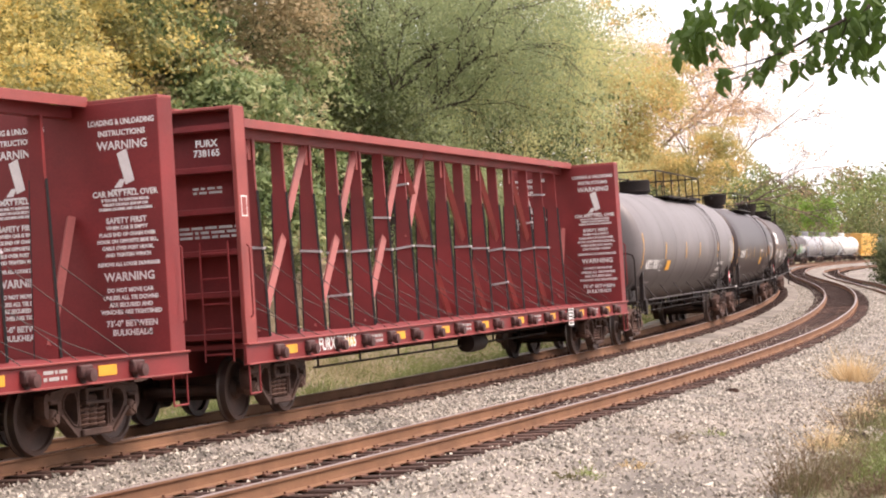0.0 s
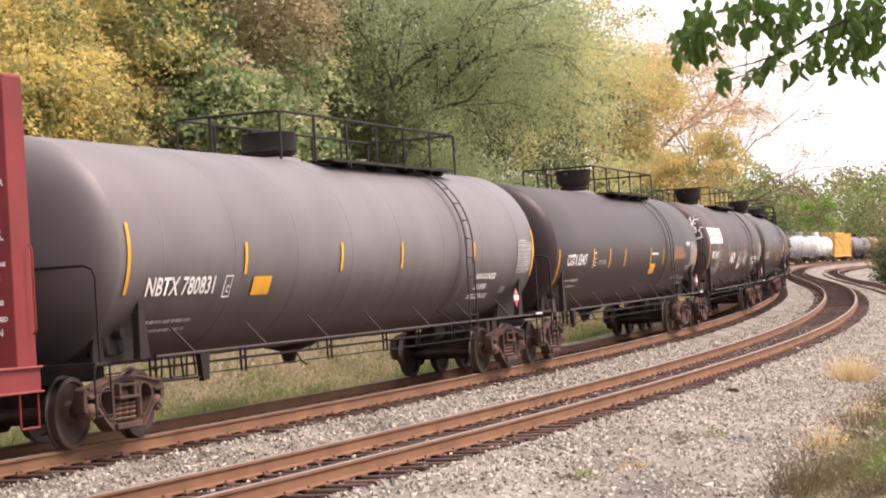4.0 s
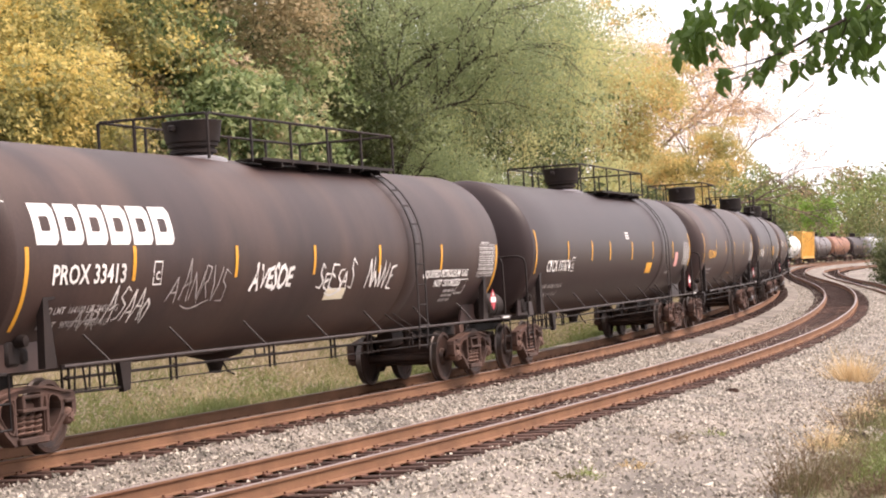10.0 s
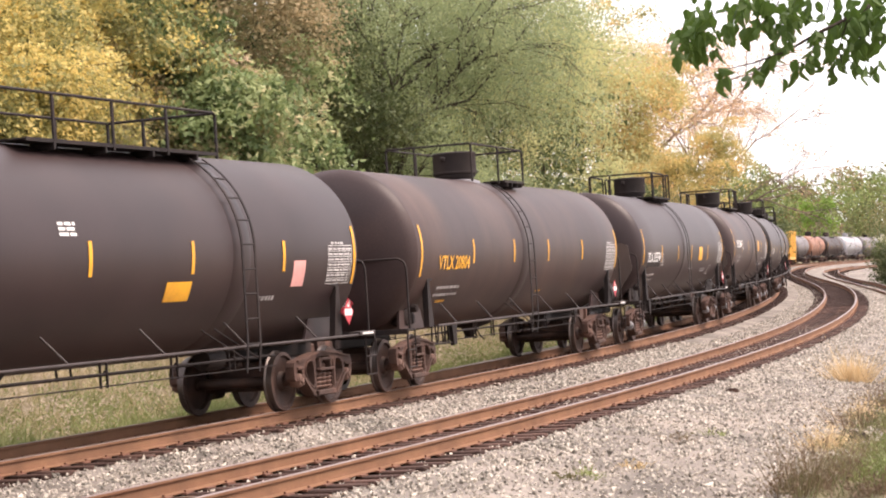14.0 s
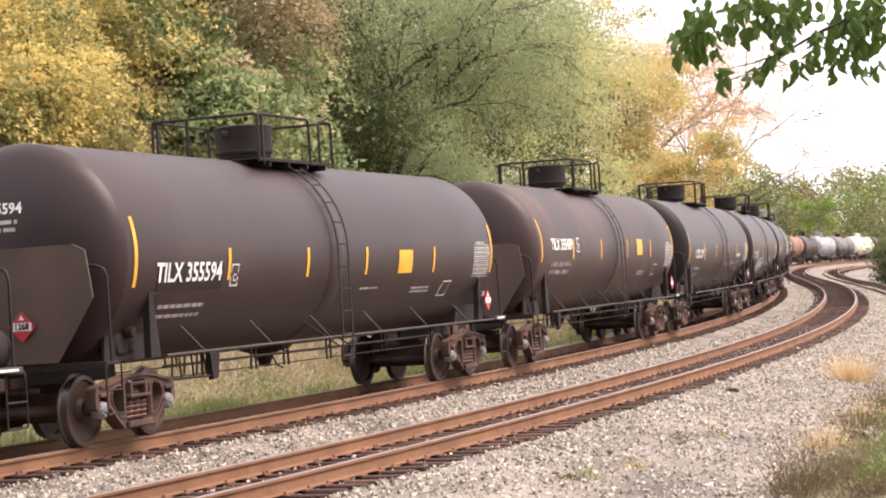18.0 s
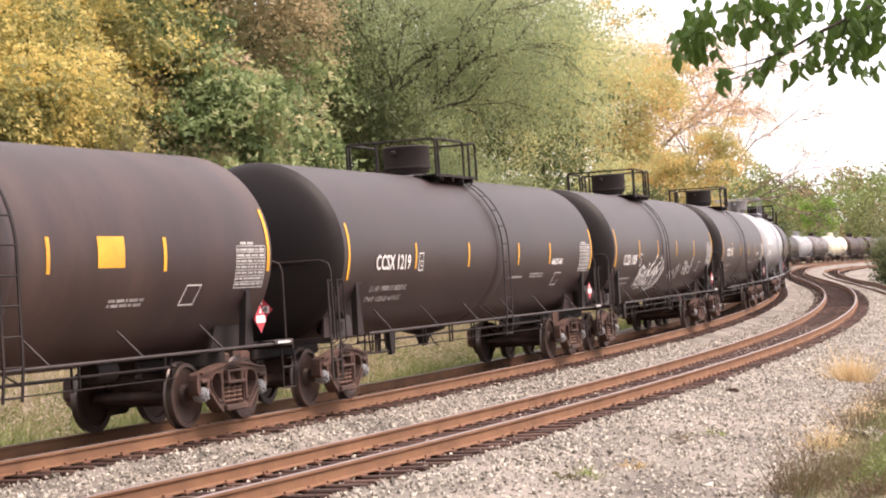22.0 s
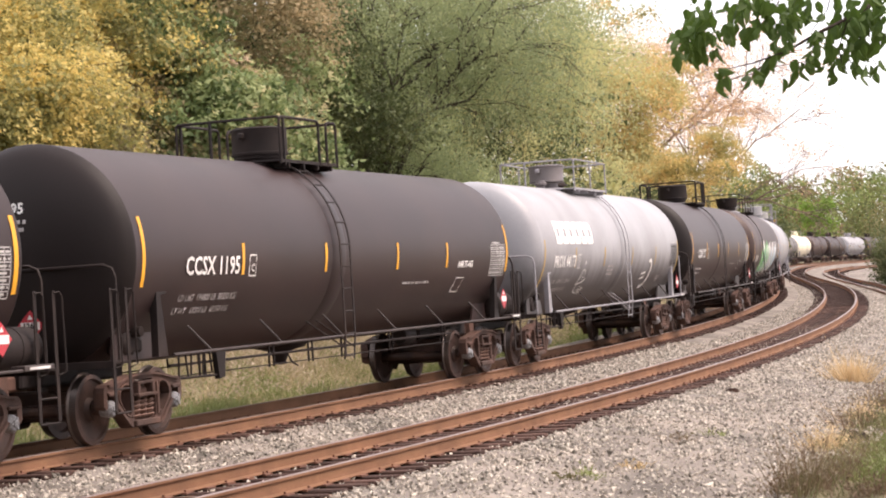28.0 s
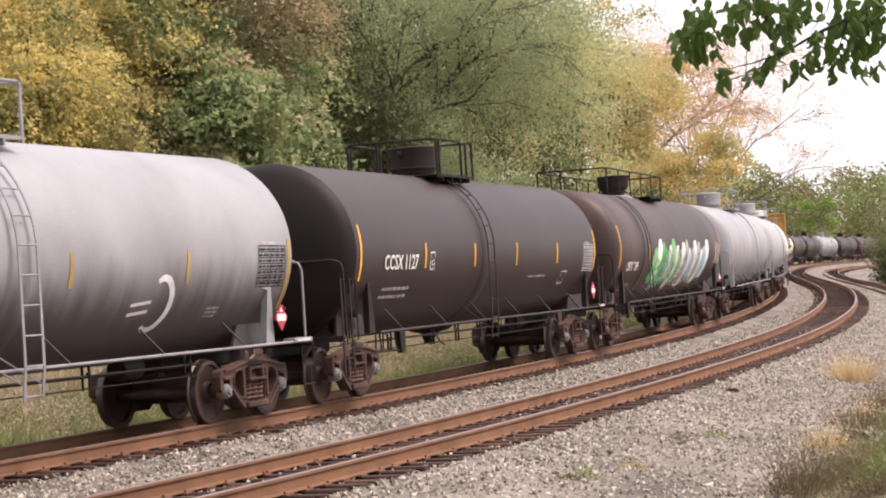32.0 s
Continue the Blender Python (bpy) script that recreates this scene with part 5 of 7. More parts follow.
            mark("graffiti", scrawl(6.2, 0.8, 77, 22, 0.03), d + 4.2, z - 0.02, BLACK, "dark sprayed outlines", 0.016)
            mark("graffiti", scrawl(5.2, 0.7, 78, 18, 0.04), d + 4.4, z - 0.25, WHITE, "white sprayed scribble", 0.028)
        elif kind == "ring":
            g = Geo()
            brush(g, [(0.26 * math.cos(a) - 0.05, 0.30 * math.sin(a)) for a in np.linspace(0.3, 6.9, 20)], 0.035)
            for line_ in ([(-0.38, -0.42), (-0.20, 0.1), (-0.02, 0.50), (0.02, 0.10), (0.10, -0.34)], [(-0.40, -0.08), (0.0, -0.02), (0.36, 0.06)], [(0.22, -0.34), (0.34, -0.14), (0.42, -0.36), (0.52, -0.16), (0.62, -0.36)]):
                brush(g, line_, 0.035)
            me = bpy.data.meshes.new("ring")
            me.from_pydata(g.v, [], g.f)
            mark("graffiti", me, d, z, WHITE, "white sprayed ring and slashes")
        elif kind == "swoosh":
            g = Geo()
            n = 14
            for i in range(n):
                a, b = [math.radians(-128 + 250 * k / n) for k in (i, i + 1)]
                ta, tb = [0.07 + 0.07 * math.sin(math.pi * k / n) for k in (i, i + 1)]
                g.add([((0.36 - ta) * math.cos(a), (0.44 - ta) * math.sin(a), 0), (0.36 * math.cos(a), 0.44 * math.sin(a), 0), (0.36 * math.cos(b), 0.44 * math.sin(b), 0), ((0.36 - tb) * math.cos(b), (0.44 - tb) * math.sin(b), 0)], [(0, 1, 2, 3)])
            for y in (0.0, -0.14):
                g.add([(-0.75, y, 0), (-0.25, y + 0.04, 0), (-0.25, y + 0.09, 0), (-0.75, y + 0.05, 0)], [(0, 1, 2, 3)])
            me = bpy.data.meshes.new("swoosh")
            me.from_pydata(g.v, [], g.f)
            mark("graffiti", me, d, z, WHITE, "white sprayed graffiti")
    return car


BOARD = [(4.22, 0.075, "LOADING & UNLOADING"), (4.075, 0.075, "INSTRUCTIONS"), (3.91, 0.115, "WARNING"), (3.27, 0.078, "CAR MAY FALL OVER"),
         (3.185, 0.034, "IF YOU FAIL TO MAINTAIN EQUAL"), (3.125, 0.034, "WEIGHT ON EACH SIDE OF CAR"), (3.065, 0.034, "DURING LOADING AND UNLOADING"),
         (2.91, 0.075, "SAFETY FIRST"), (2.815, 0.048, "WHEN CAR IS EMPTY"), (2.725, 0.048, "PLACE END OF CHAIN OVER"), (2.635, 0.048, "HOOK ON OPPOSITE SIDE SILL,"),
         (2.545, 0.048, "CABLE OVER POST HOOK,"), (2.455, 0.048, "AND TIGHTEN WINCH"), (2.33, 0.048, "REMOVE ALL LOOSE DUNNAGE"), (2.16, 0.115, "WARNING"),
         (1.985, 0.055, "DO NOT MOVE CAR"), (1.885, 0.055, "UNLESS ALL TIE DOWNS"), (1.79, 0.055, "ARE SECURED AND"), (1.695, 0.055, "WINCHES ARE TIGHTENED"),
         (1.54, 0.08, "73'-0\" BETWEEN"), (1.42, 0.08, "BULKHEADS")]
BOARD_ME = []


def notice(bulkhead, x, y):
    """The loading notice, lettered line by line on a bulkhead's inner face."""
    if not BOARD_ME:
        for z, h, body in BOARD:
            me = letters(body, h, 1.0, 0.004)
            w = max(v.co.x for v in me.vertices) * 2
            k = min(1.0, 1.02 / w)
            for v in me.vertices:
                v.co.x *= k
            BOARD_ME.append((z, me))
        g = Geo()
        g.add([(0.02, -0.02, 0), (0.16, 0.03, 0), (0.06, 0.46, 0), (-0.09, 0.40, 0)], [(0, 1, 2, 3)])
        g.add([(-0.20, -0.10, 0), (0.16, -0.10, 0), (0.16, -0.07, 0), (-0.20, -0.07, 0)], [(0, 1, 2, 3)])
        g.add([(-0.16, -0.05, 0), (-0.04, -0.05, 0), (0.02, 0.05, 0), (-0.06, 0.06, 0)], [(0, 1, 2, 3)])
        me = bpy.data.meshes.new("pictogram")
        me.from_pydata(g.v, [], g.f)
        BOARD_ME.append((3.40, me))
    for z, me in BOARD_ME:
        part("lettering", me, WHITE, bulkhead, m=pose(x, y, z) @ pose(0, 0, 0, 90, 0, -90))


def centerbeam(front, rear, colour, colour2, label, marks="", plain=False):
    """A centre-beam bulkhead flat car; front and rear: inner faces of its bulkheads along the line at 16 s."""
    L = rear - front
    car = tagged(new("centerbeam_flat_car"), label, "flat car", "centre-beam flat cars")
    car["home"] = (front + rear) / 2
    T = 4.55
    g = Geo()
    g.box((0, 0, 1.10), (L + 0.5, 2.80, 0.08), 0.01)
    part("deck", g, colour, car)
    part("centre_sill", Geo().box((0, 0, 0.86), (L + 0.3, 0.5, 0.38), 0.02), colour, car)
    n = 18
    pitch = (L - 2.2) / (n - 1) if plain else 1.2
    posts = [L / 2 - 0.72 - pitch * k for k in range(n)][::-1]
    for s in (-1, 1):
        sill = part("side_sill", Geo().box((0, s * 1.40, 0.98), (L + 0.9, 0.05, 0.27), 0.006), colour, car)
        for z in (1.125, 0.84):
            part("flange", Geo().box((0, s * 1.42, z), (L + 0.9, 0.10, 0.025), 0.005), colour2, sill)
        if plain:
            continue
        for i, x in enumerate(posts):
            g = Geo()
            g.lathe([(0.02, -0.10), (0.085, -0.09), (0.085, -0.02), (0.06, 0.0), (0.06, 0.05), (0.10, 0.06), (0.10, 0.10), (0.03, 0.11)], 10, "y", (x - 0.2, s * 1.50, 0.95))
            g.box((x - 0.2, s * 1.46, 1.0), (0.26, 0.10, 0.16), 0.02)
            part("winch", g, WINCHM, car, smooth=40)
            if s < 0 and i % 2 == 0:
                part("reflector", Geo().box((x + 0.36, -1.429, 0.985), (0.42, 0.006, 0.13)), STRIPE, sill, "orange reflector")
            elif s < 0 and i % 4 == 3:
                part("small_lettering", bars(2, 0.5, 0.16, i), DIM, sill, m=pose(x + 0.40, -1.432, 0.985) @ pose(0, 0, 0, 90, 0, 0))
        if s < 0 and marks:
            part("lettering", letters(marks, 0.20, 1.0, 0.006), WHITE, sill, m=pose(-L / 2 + 3.05, -1.434, 0.985) @ pose(0, 0, 0, 90, 0, 0))
            lab = part("data_plate", Geo().box((L / 2 - 4.95, -1.45, 0.93), (0.46, 0.012, 0.40)), IRON, car)
            part("small_lettering", outline(0.44, 0.38, 0.03), WHITE, lab, m=pose(L / 2 - 4.95, -1.459, 0.93) @ pose(0, 0, 0, 90, 0, 0))
            part("small_lettering", bars(4, 0.34, 0.30, 9), WHITE, lab, m=pose(L / 2 - 4.95, -1.459, 0.93) @ pose(0, 0, 0, 90, 0, 0))
    chord = part("top_chord", Geo().box((0, 0, T + 0.03), (L + 0.1, 0.66, 0.04), 0.006), colour2, car)
    for s in (-1, 1):
        part("lip", Geo().box((0, s * 0.32, T - 0.03), (L + 0.1, 0.03, 0.12)), colour2, chord)
    part("web", Geo().box((0, 0, T - 0.14), (L + 0.05, 0.20, 0.16)), colour, chord)
    if plain:
        for i in range(9):
            x = -L / 2 + (L) * (i + 0.5) / 9
            part("side_panel", Geo().box((x, 0, 2.72), (L / 9 - 0.05, 2.3, 3.1), 0.03), colour, car)
            for q in (-1, 1):
                part("side_stake", Geo().box((x + L / 18, q * 1.2, 2.72), (0.12, 0.2, 3.1), 0.01), colour2, car)
    for k, x in enumerate(posts if not plain else []):
        g = Geo()
        g.prism([(-0.185, 1.14), (0.185, 1.14), (0.165, 1.9), (0.11, 3.6), (0.10, T - 0.1), (-0.10, T - 0.1), (-0.11, 3.6), (-0.165, 1.9)], x - 0.03, x + 0.03, "yz")
        post = part("post", g, colour, car)
        for s in (-1, 1):
            e = Geo()
            e.tube([(x, s * 0.20, 1.15), (x, s * 0.18, 1.9), (x, s * 0.125, 3.5)], 0.026, 4)
            part("rubbing_strip", e, RUBBER, post, "black rubber edge strip")
        for j, z in enumerate((1.75, 2.55, 3.1, 3.75)):
            if j == 1 and k % 7 != 3 or (k * 5 + j * 3) % 8 == 1:
                hw = float(np.interp(z, [1.14, 1.9, 3.6], [0.21, 0.19, 0.13])) + 0.02
                part("strap", Geo().box((x - 0.02, -0.02, z + 0.05 * math.sin(k * 7 + j)), (0.10, 2 * hw, 0.04), 0, Matrix.Rotation(0.12 * math.sin(k * 3.7), 3, "X")), STRAP, post, "grey webbing strap")
        p = [(x + 0.05, -0.24, 2.35), (x + 0.5, -0.9, 1.68), (x + 0.95, -1.42, 1.12)]
        part("cable", Geo().tube(p, 0.006, 4), PIPEM, car)
        if k % 3 != 2:
            part("cable", Geo().tube([(x + 0.05, -0.24, 1.75), (x + 0.3, -0.9, 1.35), (x + 0.55, -1.42, 1.10)], 0.006, 4), PIPEM, car)
    mid = n // 2
    for i in range(0, n - 2, 2) if not plain else ():
        lo, hi = (posts[i], posts[i + 2]) if i + 1 < mid else (posts[i + 2], posts[i])
        part("diagonal_brace", Geo().tube([(hi, -0.02, T - 0.12), ((hi + lo) / 2, -0.02, 2.75), (lo, -0.02, 1.20)], 0.075, 4), colour2, car)
        part("gusset", Geo().box((hi, -0.06, T - 0.34), (0.30, 0.02, 0.44), 0.004), colour2, car)
    if not plain:
        part("diagonal_brace", Geo().tube([(posts[mid], -0.05, T - 0.12), (posts[mid - 1], -0.05, 2.75)], 0.07, 4), colour2, car)
        part("diagonal_brace", Geo().tube([(L / 2 - 0.05, -0.04, 3.0), (posts[-1], -0.04, 1.30)], 0.075, 4), colour2, car)
    for e in (-1, 1):
        bulk = part("bulkhead", Geo().box((e * (L / 2 + 0.04), 0, (T + 1.07) / 2), (0.05, 2.84, T - 1.19), 0.01), colour, car)
        for s in (-1, 1):
            part("edge_post", Geo().box((e * (L / 2 + 0.22), s * 1.385, (T + 1.05) / 2), (0.36, 0.07, T - 1.15), 0.01), colour2 if e < 0 else colour, bulk)
        for z in (1.25, 1.85, 2.45, 3.05, 3.65, 4.25):
            part("rib", Geo().box((e * (L / 2 + 0.20), 0, z), (0.28, 2.70, 0.09), 0.01), colour, bulk)
        part("cap", Geo().box((e * (L / 2 + 0.22), 0, T - 0.035), (0.36, 2.84, 0.05), 0.01), colour2, bulk)
        g = Geo()
        for y in (-1.24, -0.80):
            g.tube([(e * (L / 2 + 0.48), y, 0.9), (e * (L / 2 + 0.48), y, 2.6)], 0.016, 5)
        for z in np.arange(1.0, 2.6, 0.36):
            g.tube([(e * (L / 2 + 0.48), -1.24, z), (e * (L / 2 + 0.48), -0.80, z)], 0.016, 5)
        part("end_ladder", g, colour, car)
        part("corner_grab", Geo().tube([(e * (L / 2 + 0.30), -1.46, 1.5), (e * (L / 2 + 0.30), -1.50, 1.55), (e * (L / 2 + 0.30), -1.50, 2.5), (e * (L / 2 + 0.30), -1.46, 2.55)], 0.014, 5), colour, car)
        g = Geo()
        g.box((e * (L / 2 + 0.75), 0, 0.86), (0.9, 0.22, 0.22), 0.04)
        g.prism([(e * (L / 2 + 1.10), -0.16), (e * (L / 2 + 1.32), -0.18), (e * (L / 2 + 1.36), 0.0), (e * (L / 2 + 1.26), 0.2), (e * (L / 2 + 1.10), 0.2)], 0.72, 1.0, "xy")
        part("coupler", g, TRUCKM, car)
        for s in (-1, 1):
            g = Geo()
            for dx in (-0.18, 0.18):
                g.tube([(e * (L / 2 + 0.2) + dx, s * 1.42, 0.86), (e * (L / 2 + 0.2) + dx, s * 1.42, 0.42)], 0.015, 5)
            g.tube([(e * (L / 2 + 0.2) - 0.18, s * 1.42, 0.42), (e * (L / 2 + 0.2) + 0.18, s * 1.42, 0.42)], 0.015, 5)
            part("step", g, colour, car)
        if not plain and e > 0:
            notice(bulk, L / 2 + 0.004, -0.86)
            notice(bulk, L / 2 + 0.004, 0.86)
        if marks and e < 0:
            part("lettering", letters(marks.replace(" ", "\n"), 0.10, 1.0, 0.004), WHITE, bulk, m=pose(-L / 2 - 0.36, -0.95, 3.95) @ pose(0, 0, 0, 90, 0, -90))
            part("small_lettering", bars(2, 0.5, 0.12, 4), DIM, bulk, m=pose(-L / 2 - 0.36, -0.95, 3.35) @ pose(0, 0, 0, 90, 0, -90))
            part("small_lettering", bars(3, 0.9, 0.2, 5), DIM, bulk, m=pose(-L / 2 - 0.36, -0.9, 2.75) @ pose(0, 0, 0, 90, 0, -90))
            part("stencil_frame", outline(0.2, 0.3), WHITE, bulk, m=pose(-L / 2 - 0.22, -1.425, 3.1) @ pose(0, 0, 0, 90, 0, 0))
        truck(car, e * (L / 2 - 1.4), False)
    if not plain:
        for z in (0.72, 0.58):
            part("brake_rod", Geo().tube([(-L / 2 + 4, -0.6, z), (L / 2 - 4, -0.6, z)], 0.02, 5), IRON, car)
        for i in range(8):
            part("rod_hanger", Geo().box((-L / 2 + 4.2 + i * (L - 8.4) / 7, -0.6, 0.72), (0.03, 0.03, 0.32)), IRON, car)
        part("air_reservoir", Geo().lathe([(0.02, -0.5), (0.18, -0.45), (0.2, 0), (0.18, 0.45), (0.02, 0.5)], 14, "x", (1.2, -0.7, 0.62)), IRON, car, smooth=40)
    return car


def train():
    return [
        centerbeam(-128.10, -106.15, REDM, RED2, "oxide red centre-beam flat car with lettered bulkheads"),
        centerbeam(-103.50, -81.55, REDM, RED2, "empty oxide red centre-beam flat car with white warnings", marks="FURX 738165"),
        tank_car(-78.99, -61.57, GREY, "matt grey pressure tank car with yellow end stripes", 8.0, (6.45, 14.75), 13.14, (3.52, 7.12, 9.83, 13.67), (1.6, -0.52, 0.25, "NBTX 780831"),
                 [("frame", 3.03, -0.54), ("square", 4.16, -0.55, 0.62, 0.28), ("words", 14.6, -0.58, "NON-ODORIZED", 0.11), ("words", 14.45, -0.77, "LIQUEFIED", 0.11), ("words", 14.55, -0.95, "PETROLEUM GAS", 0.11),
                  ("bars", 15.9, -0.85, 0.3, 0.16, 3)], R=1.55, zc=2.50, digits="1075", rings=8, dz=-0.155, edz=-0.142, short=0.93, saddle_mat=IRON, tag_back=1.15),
        tank_car(-59.26, -41.91, BLACK, "black tank car with white car markings and yellow stripes", 8.27, (6.61, 14.01), 12.81, (3.43, 5.22, 7.03, 10.35, 12.15, 13.89), (1.72, -0.30, 0.25, "CGTX 65407"),
                 [("frame", 3.63, -0.28), ("square", 10.78, -0.58, 0.66, 0.28), ("bars", 4.41, -0.36, 0.8, 0.12, 2), ("bars", 10.92, -0.19, 0.9, 0.09, 1, WHITE), ("patch", 14.5, -0.09, 1.3, 0.16, FADED), ("patch", 14.75, -0.26, 1.6, 0.16, FADED),
                  ("words", 15.95, 0.07, "FRA AIP", 0.11), ("words", 14.84, -0.86, "NON ODORIZED", 0.12, DIM), ("words", 16.02, -0.90, "LIQUEFIED", 0.10, DIM), ("words", 16.02, -1.03, "PETROLEUM GAS", 0.10, DIM), ("bars", 16.1, -0.60, 0.6, 0.16, 2)], dz=-0.264, edz=-0.486, short=0.89, digits="1075", reservoir=True),
        tank_car(-39.00, -21.69, BLACK2, "weathered black tank car with white graffiti and lettering", 7.48, (6.18, 13.58), 12.78, (2.63, 5.66, 8.45, 11.18, 14.20), (1.5, -0.29, 0.24, "PROX 33413"),
                 [("headspray", -0.75, 0.72, 0.9, 0.36, 61, 10, 0.02), ("headspray", -0.80, 0.42, 1.05, 0.40, 62, 11, 0.02), ("blocks", 2.0, 0.34, 3.6, 0.52, WHITE), ("frame", 3.29, -0.29), ("words", 14.55, -0.46, "LIQUEFIED PETROLEUM GAS", 0.135), ("words", 14.75, -0.63, "NOT ODORIZED", 0.135), ("slant", 15.6, -0.70), ("tag", 6.95, -0.42, "AVESOE", 0.36), ("spray", 9.4, -0.48, 1.5, 0.5, 22, 10, 0.04), ("spray", 11.3, -0.48, 1.2, 0.5, 23, 8, 0.04),
                  ("spray", 2.7, -0.72, 1.2, 0.6, 24, 8, 0.03), ("spray", 1.7, -0.86, 0.7, 0.35, 25, 5, 0.03, DIM), ("spray", 4.6, -0.5, 1.8, 0.6, 28, 9, 0.025, DIM), ("square", 9.5, -0.70, 0.8, 0.2, CREAM), ("bars", 15.0, -0.85, 0.6, 0.3, 3)], dz=-0.160, edz=-0.457, short=1.05, reservoir=True, digits="1075", load=("LD LMT  164100 LB  74450 KG", "LT WT   98900 LB  44850 KG")),
        tank_car(-18.88, -1.02, BLACK, "clean black tank car with yellow stripes", 8.80, (7.05, 14.45), 13.90, (2.84, 5.20, 7.15, 9.73, 12.42, 15.27), (2.0, -0.41, 0.25, "CTCX 137674"),
                 [("frame", 3.37, -0.38), ("square", 12.09, -0.55, 0.7, 0.28), ("bars", 9.25, 0.28, 0.4, 0.2, 3, WHITE), ("patch", 15.82, -0.36, 0.42, 0.4, PINK), ("bars", 14.9, -0.70, 0.5, 0.12, 1)], dz=-0.095, edz=-0.091, short=0.93, digits="1268", load=("LD LMT  165600 LBS  75100 KG", "LT WT   97400 LBS  44200 KG")),
        tank_car(2.21, 16.82, BLACK2, "dusty dark tank car with orange car markings", 6.88, (5.18, 8.88), 6.73, (3.07, 5.82, 8.43, 11.33), (1.88, -0.27, 0.25, "VTLX 20804"), [("bars", 1.8, -0.95, 0.5, 0.1, 1, STRIPE), ("bars", 8.4, -0.9, 0.4, 0.05, 1, STRIPE)],
                 dz=-0.055, edz=-0.039, short=0.93, digits="1268", reservoir=True, number_mat=STRIPE),
        tank_car(20.22, 34.67, BLACK, "black tank car with yellow square and white markings", 6.68, (5.28, 8.18), 6.72, (2.78, 5.57, 7.99, 11.23), (1.55, -0.30, 0.26, "TILX 355594"),
                 [("patch", 1.62, -0.36, 1.95, 0.36, IRON), ("frame", 2.98, -0.35), ("square", 9.8, -0.22, 0.66, 0.40), ("slant", 12.1, -0.72), ("bars", 8.3, -0.64, 0.8, 0.06, 1), ("bars", 10.8, -0.71, 0.9, 0.14, 2)], dz=-0.194, edz=-0.008, short=0.93, digits="1268", bright=True, saddle_mat=IRON, shield=True),
        tank_car(38.27, 52.79, BLACK2, "brownish black tank car with yellow square decal", 6.78, (5.68, 8.58), 7.58, (2.83, 5.66, 8.60, 11.46), (1.75, 0.05, 0.25, "TILX 355489"),
                 [("patch", 1.75, 0.05, 1.75, 0.33, PIPEM), ("frame", 3.29, 0.05), ("square", 10.08, -0.01, 0.66, 0.40), ("slant", 12.3, -0.6), ("bars", 10.6, -0.66, 0.9, 0.14, 2)], dz=-0.045, edz=0.152, short=0.93, digits="1268", bright=True, saddle_mat=IRON, shield=True, load=("LD LMT  211200 LB  95800 KG", "LT WT   74800 LB  33950 KG")),
        tank_car(55.80, 71.17, BLACK, "clean black tank car with white car markings", 7.29, (6.39, 8.89), 8.30, (3.24, 6.25, 9.54, 11.88), (2.08, -0.24, 0.25, "CCSX 1219"),
                 [("frame", 3.53, -0.23), ("words", 12.5, -0.31, "AAR ST-445", 0.12), ("slant", 12.7, -0.67), ("bars", 9.55, -0.59, 0.9, 0.07, 1), ("bars", 11.05, -0.57, 1.0, 0.12, 2)], dz=-0.125, edz=-0.039, short=0.93, digits="1268", bright=True, reservoir=True, grabs=True, load=("LD LMT  194800 LB  88350 KG", "LT WT   61200 LB  40350 KG")),
        tank_car(73.77, 88.95, BLACK, "black tank car with white graffiti along its side", 7.00, (5.90, 8.20), 6.66, (3.06, 5.75, 8.70, 11.75), (1.85, -0.34, 0.25, "CCSX 1085"),
                 [("frame", 3.36, -0.34), ("spray", 5.20, -0.76, 3.5, 0.90, 31, 21, 0.075), ("spray", 5.15, -0.90, 3.1, 0.6, 36, 14, 0.045, WHITE, "white sprayed graffiti", 0.02), ("spray", 8.9, -0.76, 1.6, 0.5, 32, 6, 0.03), ("spray", 11.0, -0.66, 1.5, 0.5, 33, 8, 0.045), ("slant", 12.9, -0.6)], dz=-0.055, edz=-0.029, short=0.93, digits="1268", bright=True, reservoir=True, grabs=True),
        tank_car(91.87, 107.15, BLACK, "clean black tank car with white car markings", 7.10, (5.90, 8.20), 6.62, (3.03, 6.08, 9.23, 11.75), (2.05, -0.22, 0.25, "CCSX 1195"),
                 [("frame", 3.36, -0.22), ("words", 12.8, -0.30, "AAR ST-445", 0.12), ("slant", 12.6, -0.67), ("bars", 10.3, -0.59, 1.3, 0.07, 1)], dz=-0.125, edz=-0.008, short=0.93, digits="1268", bright=True, reservoir=True, grabs=True, load=("LD LMT  194800 LB  88350 KG", "LT WT   68200 LB  40350 KG")),
        tank_car(109.96, 125.06, SOOT_SHADED, "pale grey tank car, belly dark with soot and painted-in shade", 6.50, (5.60, 9.00), 7.90, (2.85, 5.82, 9.02, 12.00), (1.85, -0.32, 0.26, "PROX 44173"),
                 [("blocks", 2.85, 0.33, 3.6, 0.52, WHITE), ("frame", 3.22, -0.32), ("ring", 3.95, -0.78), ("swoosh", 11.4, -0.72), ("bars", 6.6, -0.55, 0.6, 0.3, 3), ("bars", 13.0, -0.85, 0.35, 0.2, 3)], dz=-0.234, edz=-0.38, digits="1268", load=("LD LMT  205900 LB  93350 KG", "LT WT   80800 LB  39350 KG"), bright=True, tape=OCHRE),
        tank_car(127.88, 143.10, BLACK, "black tank car with yellow stripes and white markings", 7.13, (5.93, 8.13), 6.83, (3.23, 6.11, 8.90, 11.98), (1.95, -0.24, 0.25, "CCSX 1127"),
